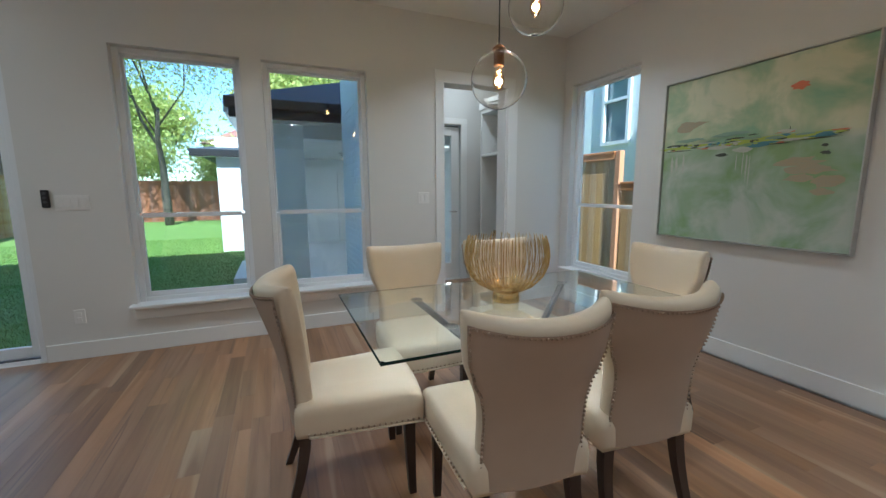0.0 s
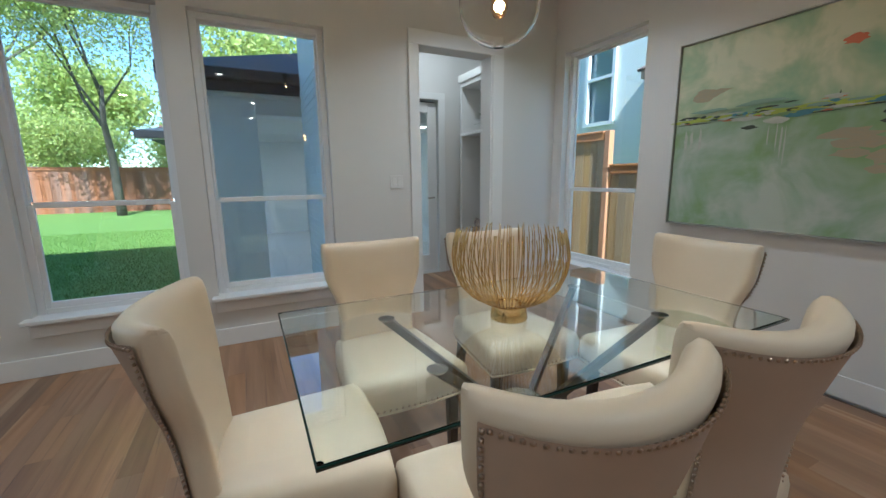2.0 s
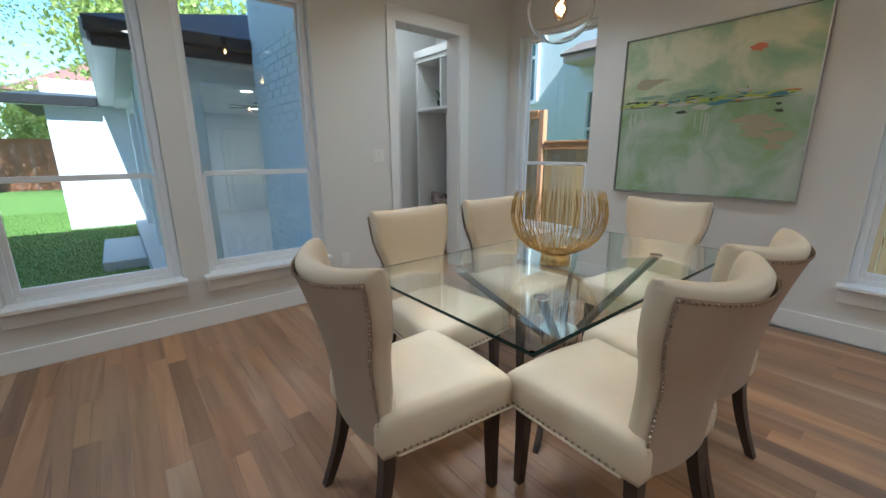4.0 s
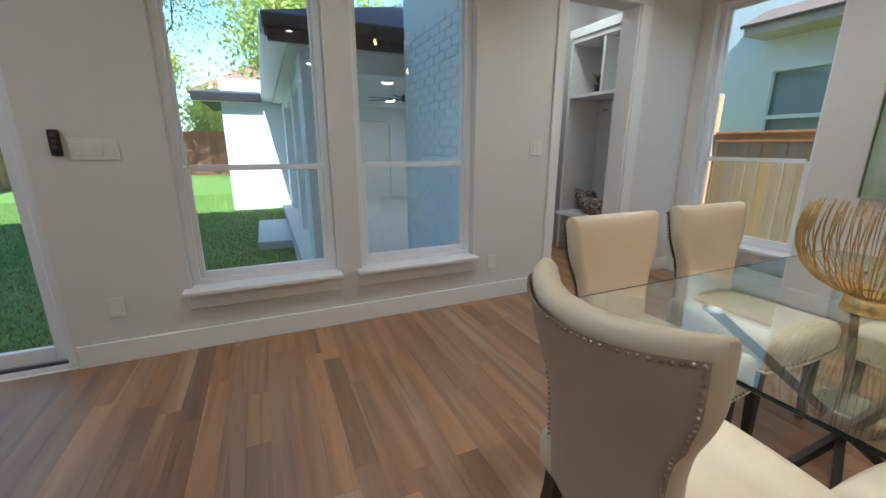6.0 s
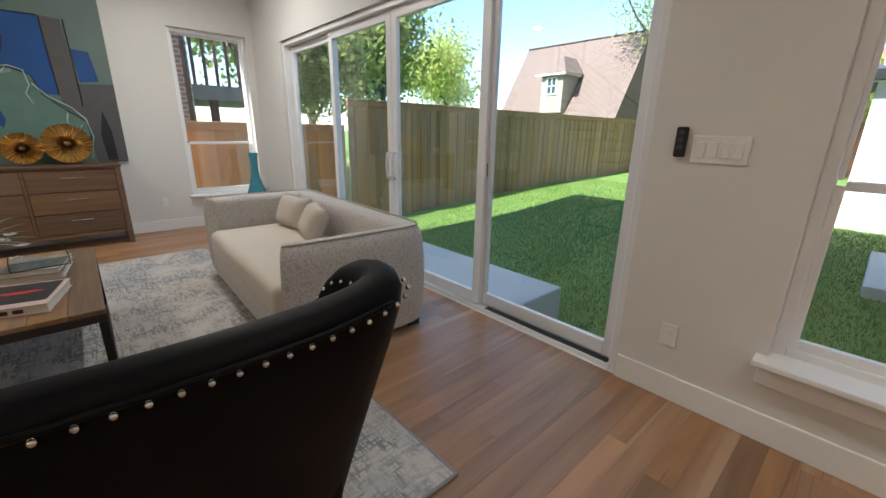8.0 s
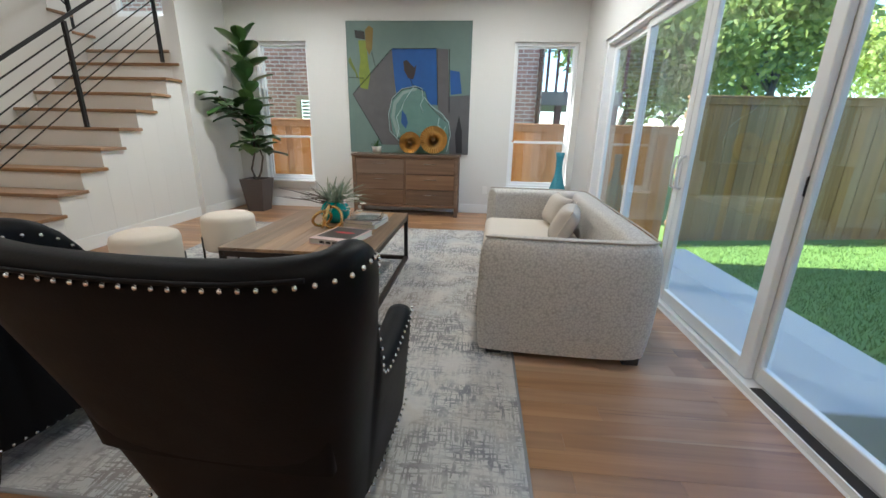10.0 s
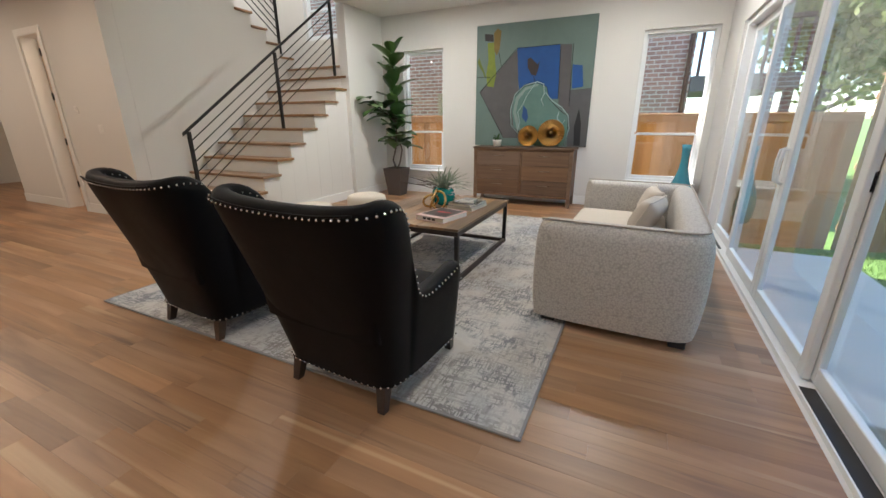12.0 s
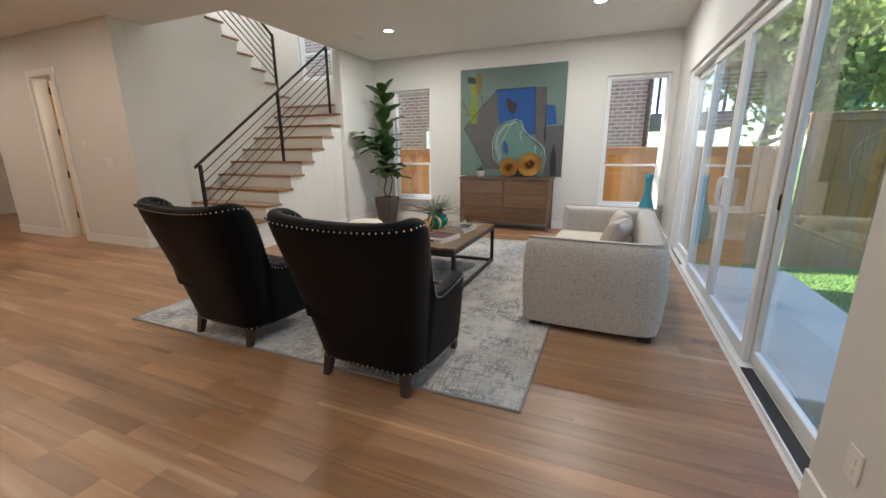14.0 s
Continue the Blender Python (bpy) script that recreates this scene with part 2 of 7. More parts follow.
def lathe(bm, prof, n=24, c=(0, 0, 0), close=True):
    """A turned shape from (radius, height) pairs."""
    rings = []
    for r, z in prof:
        rings.append([bm.verts.new((c[0] + r * math.cos(2 * math.pi * k / n), c[1] + r * math.sin(2 * math.pi * k / n), c[2] + z)) for k in range(n)])
    for a, b in zip(rings, rings[1:]):
        for k in range(n):
            bm.faces.new((a[k], a[(k + 1) % n], b[(k + 1) % n], b[k])).smooth = True
    if close:
        bm.faces.new(rings[0][::-1])
        bm.faces.new(rings[-1])


def ball(bm, c, r, seg=8, rings=5, squash=1.0):
    lathe(bm, [(max(r * math.sin(math.pi * (i + 0.15) / (rings + 0.3)), 1e-4), -r * squash * math.cos(math.pi * (i + 0.15) / (rings + 0.3))) for i in range(rings + 1)], seg, c)


def mesh_of(name, bm, mat, smooth=False):
    bmesh.ops.recalc_face_normals(bm, faces=bm.faces[:])
    me = bpy.data.meshes.new(name)
    if smooth:
        for f in bm.faces:
            f.smooth = True
    bm.to_mesh(me)
    bm.free()
    me.materials.append(mat)
    return me


def part(name, bm, mat, parent, label="", smooth=False):
    ob = new(name, mesh_of(name, bm, mat, smooth))
    ob.parent = parent
    if label:
        tagged(ob, label)
    return ob


def thing(name, label, category, group="", m=None, kind=""):
    ob = new(name)
    ob.empty_display_size = 0.1
    if m:
        ob.matrix_world = m
    return tagged(ob, label, category, group, kind)


def solid(name, bm, mat, label, category="", group="", kind="", m=None, smooth=False):
    ob = new(name, mesh_of(name, bm, mat, smooth))
    if m:
        ob.matrix_world = m
    return tagged(ob, label, category, group, kind)


def struct(name, bm, mat, label, category="wall"):
    return solid(name, bm, mat, label, category, kind="structure")


def pierced(a0, a1, z0, z1, holes):
    """The rectangles left of a wall's face when its openings are taken out."""
    xs = sorted({a0, a1, *[h[0] for h in holes], *[h[1] for h in holes]})
    out = []
    for xa, xb in zip(xs, xs[1:]):
        inside = sorted((h[2], h[3]) for h in holes if h[0] < (xa + xb) / 2 < h[1])
        z = z0
        for za, zb in inside:
            if za > z:
                out.append((xa, xb, z, za))
            z = zb
        if z < z1:
            out.append((xa, xb, z, z1))
    return out


def wall_along_x(bm, y0, y1, x0, x1, z0, z1, holes=()):
    for xa, xb, za, zb in pierced(x0, x1, z0, z1, holes):
        box(bm, xa, xb, y0, y1, za, zb)


def wall_along_y(bm, x0, x1, y0, y1, z0, z1, holes=()):
    for ya, yb, za, zb in pierced(y0, y1, z0, z1, holes):
        box(bm, x0, x1, ya, yb, za, zb)


# ---------------------------------------------------------------- the room's shell
NY, EX, WX, CZ = 4.57, 4.43, -5.72, 3.0       # inner faces and ceiling height
SLIDER = (-4.80, -0.42, 0.0, 2.27)
WIN_N = [(0.19, 1.07, 0.385, 2.405), (1.235, 2.13, 0.385, 2.405)]
DOORWAY = (2.905, 3.665, -0.03, 2.375)
WIN_E = [(3.526, 4.437, 0.385, 2.455), (0.66, 1.58, 0.385, 2.455)]
WIN_W = [(-0.20, 0.585, 0.41, 2.43), (3.60, 4.48, 0.41, 2.43)]

bm = bmesh.new()
wall_along_x(bm, NY, NY + 0.18, WX - 0.18, EX + 0.18, -0.5, CZ, [SLIDER, *WIN_N, DOORWAY])
wall_north = struct("wall_north", bm, WALL, "white painted wall with tall windows and sliding doors")
bm = bmesh.new()
wall_along_y(bm, EX, EX + 0.18, -6.0, NY - 0.002, -0.5, CZ, WIN_E)
wall_east = struct("wall_east", bm, WALL, "white painted wall behind the green painting")
bm = bmesh.new()
wall_along_y(bm, WX - 0.18, WX, -0.62, NY - 0.002, -0.5, CZ, WIN_W)
wall_along_y(bm, WX - 0.18, WX, -4.0, -0.62, -0.5, 5.6, [(-2.35, -1.55, 2.75, 4.2)])
wall_west = struct("wall_west", bm, WALL, "white painted wall behind the wooden dresser")
bm = bmesh.new()
box(bm, WX, -4.72, -0.78, -0.62, 0, CZ)
struct("wall_south_1", bm, WALL, "white painted pier beside the staircase")
bm = bmesh.new()
wall_along_y(bm, -2.33, -2.15, -9.0, -2.2, 0, CZ, [(-4.26, -3.70, 0, 2.42), (-7.9, -5.7, 0, 2.42)])
struct("wall_hall", bm, WALL, "white painted hall wall with a door and an opening")
bm = bmesh.new()
box(bm, WX, EX + 0.18, -9.2, -9.0, 0, CZ)
box(bm, EX, EX + 0.18, -9.0, -6.0, 0, CZ)
struct("wall_south_2", bm, WALL, "plain white wall that closes the kitchen side")
bm = bmesh.new()
box(bm, -2.33, EX, -9.0, NY, CZ, CZ + 0.2)
box(bm, WX, -2.33, -0.70, NY, CZ, CZ + 0.2)
box(bm, -2.62, -2.33, -2.2, -0.70, CZ, CZ + 0.2)
box(bm, WX, -2.33, -9.0, -3.45, CZ, CZ + 0.2)
ceiling = struct("ceiling", bm, CEIL, "flat white painted ceiling", "ceiling")
bm = bmesh.new()   # upper stairwell
box(bm, WX, -2.2, -0.70, -0.55, CZ + 0.2, 5.6)
box(bm, WX, -2.2, -3.55, -3.4, 0, 5.6)
box(bm, -2.62, -2.47, -3.4, -0.70, CZ + 0.2, 5.6)
box(bm, WX, -2.2, -3.55, -0.55, 5.6, 5.75)
struct("wall_stairwell", bm, WALL, "white painted stairwell walls going up")
bm = bmesh.new()
box(bm, WX - 0.18, EX + 0.18, -9.2, NY + 0.18, -0.5, -0.016)
struct("floor", bm, plain("subfloor", (0.09, 0.055, 0.035, 1), 0.7), "oak plank floor in mixed brown tones", "floor")

# mudroom behind the doorway
bm = bmesh.new()
wall_along_y(bm, 2.23, 2.35, 4.752, 5.95, -0.5, CZ)
wall_along_x(bm, 5.95, 6.10, 2.23, 4.6, -0.5, CZ, [(2.90, 3.78, 0, 2.22)])
wall_along_y(bm, 4.45, 4.6, 4.752, 5.95, -0.5, CZ)
box(bm, 2.23, 4.6, 4.752, 6.10, CZ, CZ + 0.12)
struct("wall_mudroom", bm, WALL, "white painted walls of the mudroom")
bm = bmesh.new()
box(bm, 2.35, 4.45, 4.752, 5.95, -0.1, -0.016)
struct("floor_mudroom", bm, plain("subfloor_mudroom", (0.09, 0.055, 0.035, 1), 0.7), "oak plank floor of the mudroom", "floor")

# ---------------------------------------------------------------- windows
def window(name, w, h, m, label, split=0.36, stool=True):
    """A white single-hung window in its opening: local x along the wall, y outwards, z up from the sill."""
    ob = thing(name, label, "window", m=m, kind="structure")
    f = 0.045
    bm = bmesh.new()
    for x0, x1, z0, z1 in ((0, f, 0, h), (w - f, w, 0, h), (f, w - f, 0, f), (f, w - f, h - f, h)):
        rbox(bm, x0, x1, 0.07, 0.15, z0, z1, 0.004, 1)
    part("window_frame", bm, VINYL, ob)
    zs, s = h * split, 0.03
    bm = bmesh.new()
    for x0, x1, z0, z1 in ((f, f + s, f, zs), (w - f - s, w - f, f, zs), (f + s, w - f - s, f, f + s + 0.012), (f + s, w - f - s, zs - 0.018, zs + 0.018)):
        rbox(bm, x0, x1, 0.082, 0.112, z0, z1, 0.003, 1)
    part("lower_sash", bm, VINYL, ob)
    bm = bmesh.new()
    for x0, x1, z0, z1 in ((f, f + 0.018, zs + 0.02, h - f), (w - f - 0.018, w - f, zs + 0.02, h - f), (f + 0.018, w - f - 0.018, h - f - 0.02, h - f)):
        rbox(bm, x0, x1, 0.114, 0.138, z0, z1, 0.003, 1)
    part("upper_sash", bm, VINYL, ob)
    bm = bmesh.new()
    box(bm, f + s, w - f - s, 0.096, 0.100, f + s + 0.012, zs - 0.018)
    pane = part("pane", bm, PANE, ob, "clear glass pane")
    pane.visible_shadow = False
    bm = bmesh.new()
    box(bm, f + 0.018, w - f - 0.018, 0.124, 0.128, zs + 0.02, h - f - 0.02)
    pane = part("pane", bm, PANE, ob, "clear glass pane")
    pane.visible_shadow = False
    if stool:
        bm = bmesh.new()
        rbox(bm, -0.04, w + 0.02, -0.085, 0.07, -0.014, 0.012, 0.005, 2)
        part("window_sill", bm, TRIM, ob)
        bm = bmesh.new()
        rbox(bm, -0.02, w, -0.022, -0.002, -0.115, -0.014, 0.003, 1)
        part("apron", bm, TRIM, ob)
    return ob


for i, (a, b, z0, z1) in enumerate(WIN_N):
    window(f"window_{i + 1}", b - a, z1 - z0, pose(a, NY, z0), "tall white single-hung window with a deep sill")
for i, (a, b, z0, z1) in enumerate(WIN_E):
    window(f"window_{i + 3}", b - a, z1 - z0, pose(EX, b, z0, 0, 0, -90), "narrow white single-hung window beside the green painting")
for i, (a, b, z0, z1) in enumerate(WIN_W):
    window(f"window_{i + 5}", b - a, z1 - z0, pose(WX, a, z0, 0, 0, 90), "tall narrow white window beside the dresser", split=0.335)
window("window_7", 0.8, 1.45, pose(WX, -2.35, 2.75, 0, 0, 90), "small white window over the stair landing", stool=False)


def sliding_door(m, w, h, n=4):
    """A wide patio door of n glazed panels on two tracks; local x along the wall, y outwards."""
    ob = thing("sliding_door", "wide white four-panel sliding glass patio door", "sliding door", m=m, kind="structure")
    bm = bmesh.new()
    rbox(bm, 0, 0.05, 0.03, 0.17, 0, h, 0.004, 1)
    rbox(bm, w - 0.05, w, 0.03, 0.17, 0, h, 0.004, 1)
    rbox(bm, 0.05, w - 0.05, 0.03, 0.17, h - 0.05, h, 0.004, 1)
    part("door_frame", bm, VINYL, ob)
    bm = bmesh.new()
    box(bm, 0.05, w - 0.05, 0.02, 0.17, -0.01, 0.012)
    box(bm, 0.05, w - 0.05, 0.02, 0.028, 0.012, 0.03)
    box(bm, 0.05, w - 0.05, 0.152, 0.17, 0.012, 0.035)
    part("threshold", bm, VINYL, ob, "white sill track")
    bm = bmesh.new()
    for a, b in ((0.06, 0.9), (w - 1.02, w - 0.07)):
        box(bm, a, b, 0.034, 0.104 if b > 2 else 0.064, 0.0125, 0.0165)
    part("track_groove", bm, BLACK, ob, "dark slot of the sill track")
    pw = (w - 0.1) / n
    for i in range(n):
        x0, x1 = 0.05 + i * pw - 0.025, 0.05 + (i + 1) * pw + 0.025
        if i == 1:
            x1 -= 0.027
        if i == 2:
            x0 += 0.027
        x0, x1 = max(x0, 0.052), min(x1, w - 0.052)
        ya = 0.068 if i in (1, 2) else 0.108
        g = bmesh.new()
        s = 0.075
        for a, b, z0, z1 in ((x0, x0 + s, 0.02, h - 0.052), (x1 - s, x1, 0.02, h - 0.052), (x0 + s, x1 - s, 0.02, 0.11), (x0 + s, x1 - s, h - 0.125, h - 0.052)):
            rbox(g, a, b, ya, ya + 0.036, z0, z1, 0.004, 1)
        leaf = part("door_panel", g, VINYL, ob)
        g = bmesh.new()
        box(g, x0 + s, x1 - s, ya + 0.016, ya + 0.020, 0.11, h - 0.125)
        p = part("pane", g, PANE, leaf, "clear glass pane")
        p.visible_shadow = False
        if i == 3:
            g = bmesh.new()
            rbox(g, x0 + 0.02, x0 + 0.05, ya - 0.022, ya - 0.001, 0.98, 1.08, 0.006, 2)
            part("latch", g, BLACK, leaf, "small black latch")
        if i in (1, 2):
            g = bmesh.new()
            xh = x1 - 0.035 if i == 1 else x0 + 0.035
            tube(g, [(xh, ya - 0.003, 1.10), (xh, ya - 0.035, 1.09), (xh, ya - 0.042, 1.02), (xh, ya - 0.042, 0.95), (xh, ya - 0.035, 0.88), (xh, ya - 0.003, 0.87)], 0.011, 8)
            part("handle", g, VINYL, leaf, "white D-shaped pull handle")
    return ob


sliding_door(pose(SLIDER[0], NY, 0), SLIDER[1] - SLIDER[0], SLIDER[3])

# door casing, baseboards
bm = bmesh.new()
for a, b, z0, z1 in ((2.815, 2.905, 0, 2.375), (3.665, 3.785, 0, 2.375), (2.815, 3.785, 2.375, 2.495)):
    rbox(bm, a, b, NY - 0.02, NY - 0.001, z0, z1, 0.003, 1)
box(bm, 2.905, 2.92, NY, NY + 0.18, 0, 2.375)
box(bm, 3.65, 3.665, NY, NY + 0.18, 0, 2.375)
struct("trim_doorway", bm, TRIM, "white door casing of the mudroom opening", "trim")


def baseboard(name, x0, y0, x1, y1, h=0.135):
    bm = bmesh.new()
    L = math.hypot(x1 - x0, y1 - y0)
    m = pose(x0, y0, 0, 0, 0, math.degrees(math.atan2(y1 - y0, x1 - x0)))
    rbox(bm, 0, L, -0.016, -0.001, 0.0, h, 0.004, 2, m)
    return struct(name, bm, TRIM, "tall white painted baseboard", "baseboard")


baseboard("baseboard_1", -0.41, NY, 2.81, NY)
baseboard("baseboard_2", 3.79, NY, EX, NY)
baseboard("baseboard_3", EX, NY - 0.02, EX, -6.0)
baseboard("baseboard_4", WX, -0.62, WX, NY)
baseboard("baseboard_5", WX, NY, -4.81, NY)
baseboard("baseboard_6", -2.15, -3.62, -2.15, -2.2)
baseboard("baseboard_7", -2.15, -5.7, -2.15, -4.35)

# ---------------------------------------------------------------- outside: ground
def lawn_z(y):
    return float(np.interp(y, (6.0, 12.5, 22.3), (-0.64, -0.28, -0.03)))


k = Mat("grass", (0.07, 0.16, 0.02, 1), 0.8)
v = k.world_coords()
blades = k.noise(v, 90, 5, 0.7)
patch = k.noise(v, 1.6, 4, 0.6)
c = k.ramp(blades, [(0.3, (0.08, 0.14, 0.03, 1)), (0.55, (0.17, 0.28, 0.055, 1)), (0.75, (0.27, 0.38, 0.10, 1))])
k.colour(k.mix(k.maprange(patch, 0.0, 0.5), c, (0.20, 0.31, 0.06, 1)))
k.bump(blades, 0.5, 0.015)
GRASS = k.m
bm = bmesh.new()
ys = [-400, -40, -6, 4, 6, 9, 12.5, 17, 22.3, 60, 900]
xs = [-900, -60, -7, -4, 0, 4, 7, 60, 900]
grid = [[bm.verts.new((x, y, lawn_z(y))) for x in xs] for y in ys]
for a, b in zip(grid, grid[1:]):
    for i in range(len(xs) - 1):
        bm.faces.new((a[i], a[i + 1], b[i + 1], b[i]))
struct("ground", bm, GRASS, "mown green lawn that rises gently to the back fence", "lawn")

# grass blades near the house as relief
def blades_patch(x0, x1, y0, y1, n, seed):
    r = np.random.RandomState(seed)
    x, y = r.uniform(x0, x1, n), r.uniform(y0, y1, n)
    h, a = r.uniform(0.025, 0.06, n), r.uniform(0, 6.28, n)
    z = np.interp(y, (6.0, 12.5, 22.3), (-0.64, -0.28, -0.03))
    dx, dy = np.cos(a) * 0.006, np.sin(a) * 0.006
    lx, ly = r.normal(0, 0.02, n), r.normal(0, 0.02, n)
    p = np.stack([np.stack([x - dx, y - dy, z], 1), np.stack([x + dx, y + dy, z], 1), np.stack([x + lx, y + ly, z + h], 1)], 1).reshape(-1, 3)
    me = bpy.data.meshes.new("grass")
    me.from_pydata(p.tolist(), [], np.arange(3 * n).reshape(-1, 3).tolist())
    me.materials.append(GRASS)
    return tagged(new("grass", me), "short green grass blades on the lawn", "grass", kind="stuff")


blades_patch(-6.6, 1.0, 5.0, 15.5, 90000, 3)

bm = bmesh.new()
rbox(bm, -4.9, -1.60, 4.76, 5.98, -0.72, -0.21, 0.015, 2)
solid("patio_step", bm, CONCRETE, "broad pale concrete step outside the sliding door", "step")
bm = bmesh.new()
rbox(bm, 0.45, 0.995, 9.0, 11.2, -0.8, -0.33, 0.015, 2)
solid("concrete_pad", bm, CONCRETE, "low pale concrete pad in the grass", "concrete pad")

# ---------------------------------------------------------------- fences
def fence(name, label, x, y0, y1, z0, z1, mat, rail_mat, board=0.14, along="y", cap=True, face=1, back=False):
    """A board fence: boards side by side with gaps, rails and a cap rail. along 'y' stands at x; along 'x' stands at y=x."""
    ob = thing(name, label, "fence", m=pose(x, y0, 0) if along == "y" else pose(y0, x, 0, 0, 0, -90))
    n = int((y1 - y0) / board)
    r = random.Random(int(abs(x) * 100))
    meshes = []
    for j in range(5):
        b = bmesh.new()
        w = board * (0.955 + 0.004 * j if back else 1.06 + 0.012 * j)
        rbox(b, -0.009, 0.009, 0.002, w, 0, 1.0, 0.003, 1)
        meshes.append(mesh_of("board", b, mat))
    for i in range(n):
        o = new("board", meshes[r.randrange(5)])
        o.parent = ob
        yy = i * board
        zb = z0 + (lawn_z(y0 + yy) - lawn_z(y0) if along == "y" else 0)
        o.matrix_local = Matrix.LocRotScale((0.0 if back else r.uniform(-0.004, 0.004) + (0.012 if i % 2 else 0.0) * face, yy, zb), Euler((r.uniform(-0.004, 0.004), 0, 0)), (1, 1, z1 - zb))
    L = n * board
    for z in (z0 + 0.35, (z0 + z1) / 2, z1 - 0.3):
        b = bmesh.new()
        rbox(b, 0.024 if back else -0.05, 0.062 if back else -0.012, 0, L, z, z + 0.085, 0.004, 1)
        part("rail", b, rail_mat, ob)
    if cap:
        b = bmesh.new()
        rbox(b, -0.06, 0.07, 0, L, z1 + 0.001, z1 + 0.035, 0.005, 1)
        rbox(b, -0.047 if back else 0.028, -0.028 if back else 0.047, 0, L, z1 - 0.10, z1, 0.004, 1)
        part("cap_rail", b, rail_mat, ob)
    return ob


fence("board_fence", "tall weathered brown board fence along the lawn", -6.85, 6.55, 20.5, -0.66, 1.83, OLDWOOD, OLDWOOD)
fence("cedar_fence", "new orange cedar board fence beside the house", -6.85, -6.0, 6.5, -0.66, 1.34, CEDAR, CEDAR)
fence("back_fence", "reddish brown board fence behind the lawn, darkened as in tree shade", 22.3, -14.0, 4.0, -0.10, 1.78, SHADED_CEDAR, SHADED_CEDAR, 0.15, "x", face=-1)
fence("pine_fence", "pale pine board fence with a red cap rail", 6.35, 0.0, 5.55, -0.66, 1.39, PINE, CEDAR, 0.14, "y", face=-1, back=True)
tall_fence = fence("tall_pine_fence", "taller pine board fence with a reddish frame", 6.35, 5.6, 9.4, -0.66, 1.88, PINE, CEDAR, 0.14, "y", face=-1, back=True)
bm = bmesh.new()
rbox(bm, -0.05, 0.05, -0.11, -0.015, -0.66, 1.915, 0.006, 1)
part("post", bm, CEDAR, tall_fence, "reddish end post")

# ---------------------------------------------------------------- roofs and houses
def shingles(name, a, b, c):
    k = Mat(name, a, 0.85)
    v = k.coords((1, 1, 1))
    br = k.node("TexBrick", Scale=1.0)
    br.inputs["Brick Width"].default_value, br.inputs["Row Height"].default_value = 0.3, 0.14
    br.inputs["Mortar Size"].default_value = 0.006
    br.inputs["Color1"].default_value, br.inputs["Color2"].default_value, br.inputs["Mortar"].default_value = a, b, c
    k.link(k.coords((1, 1, 1), "UV"), br.inputs["Vector"])
    n = k.noise(v, 40, 4)
    k.colour(k.mix(k.maprange(n, 0, 0.5), br.outputs[0], c))
    k.bump(br.outputs["Fac"], -0.5, 0.01)
    return k.m


ROOF_DARK = shingles("charcoal_shingles", (0.075, 0.085, 0.10, 1), (0.055, 0.062, 0.075, 1), (0.03, 0.034, 0.04, 1))
ROOF_BROWN = shingles("brown_shingles", (0.25, 0.18, 0.15, 1), (0.20, 0.14, 0.115, 1), (0.13, 0.095, 0.08, 1))
ROOF_RED = shingles("red_shingles", (0.42, 0.20, 0.15, 1), (0.35, 0.16, 0.12, 1), (0.22, 0.10, 0.08, 1))


def slab_face(name, corners, mat, parent, thick=0.06, label=""):
    """A roof plane with thickness, from its corners, with metres as its texture coordinates."""
    bm = bmesh.new()
    uv = bm.loops.layers.uv.new("uv")
    c = [Vector(p) for p in corners]
    n = (c[1] - c[0]).cross(c[2] - c[0]).normalized()
    if n.z < 0:
        n = -n
    e = (c[1] - c[0]).normalized()
    f = n.cross(e)
    top = [bm.verts.new(p) for p in c]
    low = [bm.verts.new(p - n * thick) for p in c]
    bm.faces.new(top)
    bm.faces.new(low[::-1])
    for i in range(len(c)):
        j = (i + 1) % len(c)
        bm.faces.new((top[i], low[i], low[j], top[j]))
    for face in bm.faces:
        for l in face.loops:
            d = l.vert.co - c[0]
            l[uv].uv = (d.dot(e), d.dot(f))
    return part(name, bm, mat, parent, label)


# the covered patio wing with its black fascia
ob = thing("patio_wing", "white painted brick wing with a covered patio and black fascia", "building")
bm = bmesh.new()
rbox(bm, 1.12, 1.68, 6.60, 7.10, -0.16, 2.2, 0.006, 1)
part("column", bm, STUCCO, ob, "broad white painted patio column")
for y in (9.0, 11.6):
    bm = bmesh.new()
    rbox(bm, 1.18, 1.62, y, y + 0.4, -0.16, 2.2, 0.006, 1)
    part("column", bm, STUCCO, ob, "white painted patio column")
bm = bmesh.new()
box(bm, 1.0, 5.2, 6.45, 12.6, -0.6, -0.16)
part("slab", bm, CONCRETE, ob, "pale concrete patio floor")
bm = bmesh.new()
wall_along_x(bm, 12.6, 12.8, -0.08, 5.2, -0.6, 2.7, [(2.95, 3.85, -0.16, 1.86)])
box(bm, 5.0, 5.2, 6.3, 12.6, -0.6, 2.7)
part("wall", bm, STUCCO, ob, "white painted masonry wall")
bm = bmesh.new()
rbox(bm, 2.96, 3.84, 12.62, 12.67, -0.15, 1.85, 0.004, 1)
for z0, z1 in ((-0.02, 0.75), (0.9, 1.72)):
    rbox(bm, 3.08, 3.72, 12.605, 12.62, z0, z1, 0.006, 1)
patio_door = part("patio_door", bm, TRIM, ob, "white panelled patio door")
bm = bmesh.new()
ball(bm, (3.74, 12.57, 0.85), 0.03)
part("knob", bm, CHROME, patio_door)
bm = bmesh.new()
box(bm, 1.0, 5.0, 6.4, 12.6, 2.2, 2.26)
part("patio_ceiling", bm, CEIL, ob, "white patio ceiling")
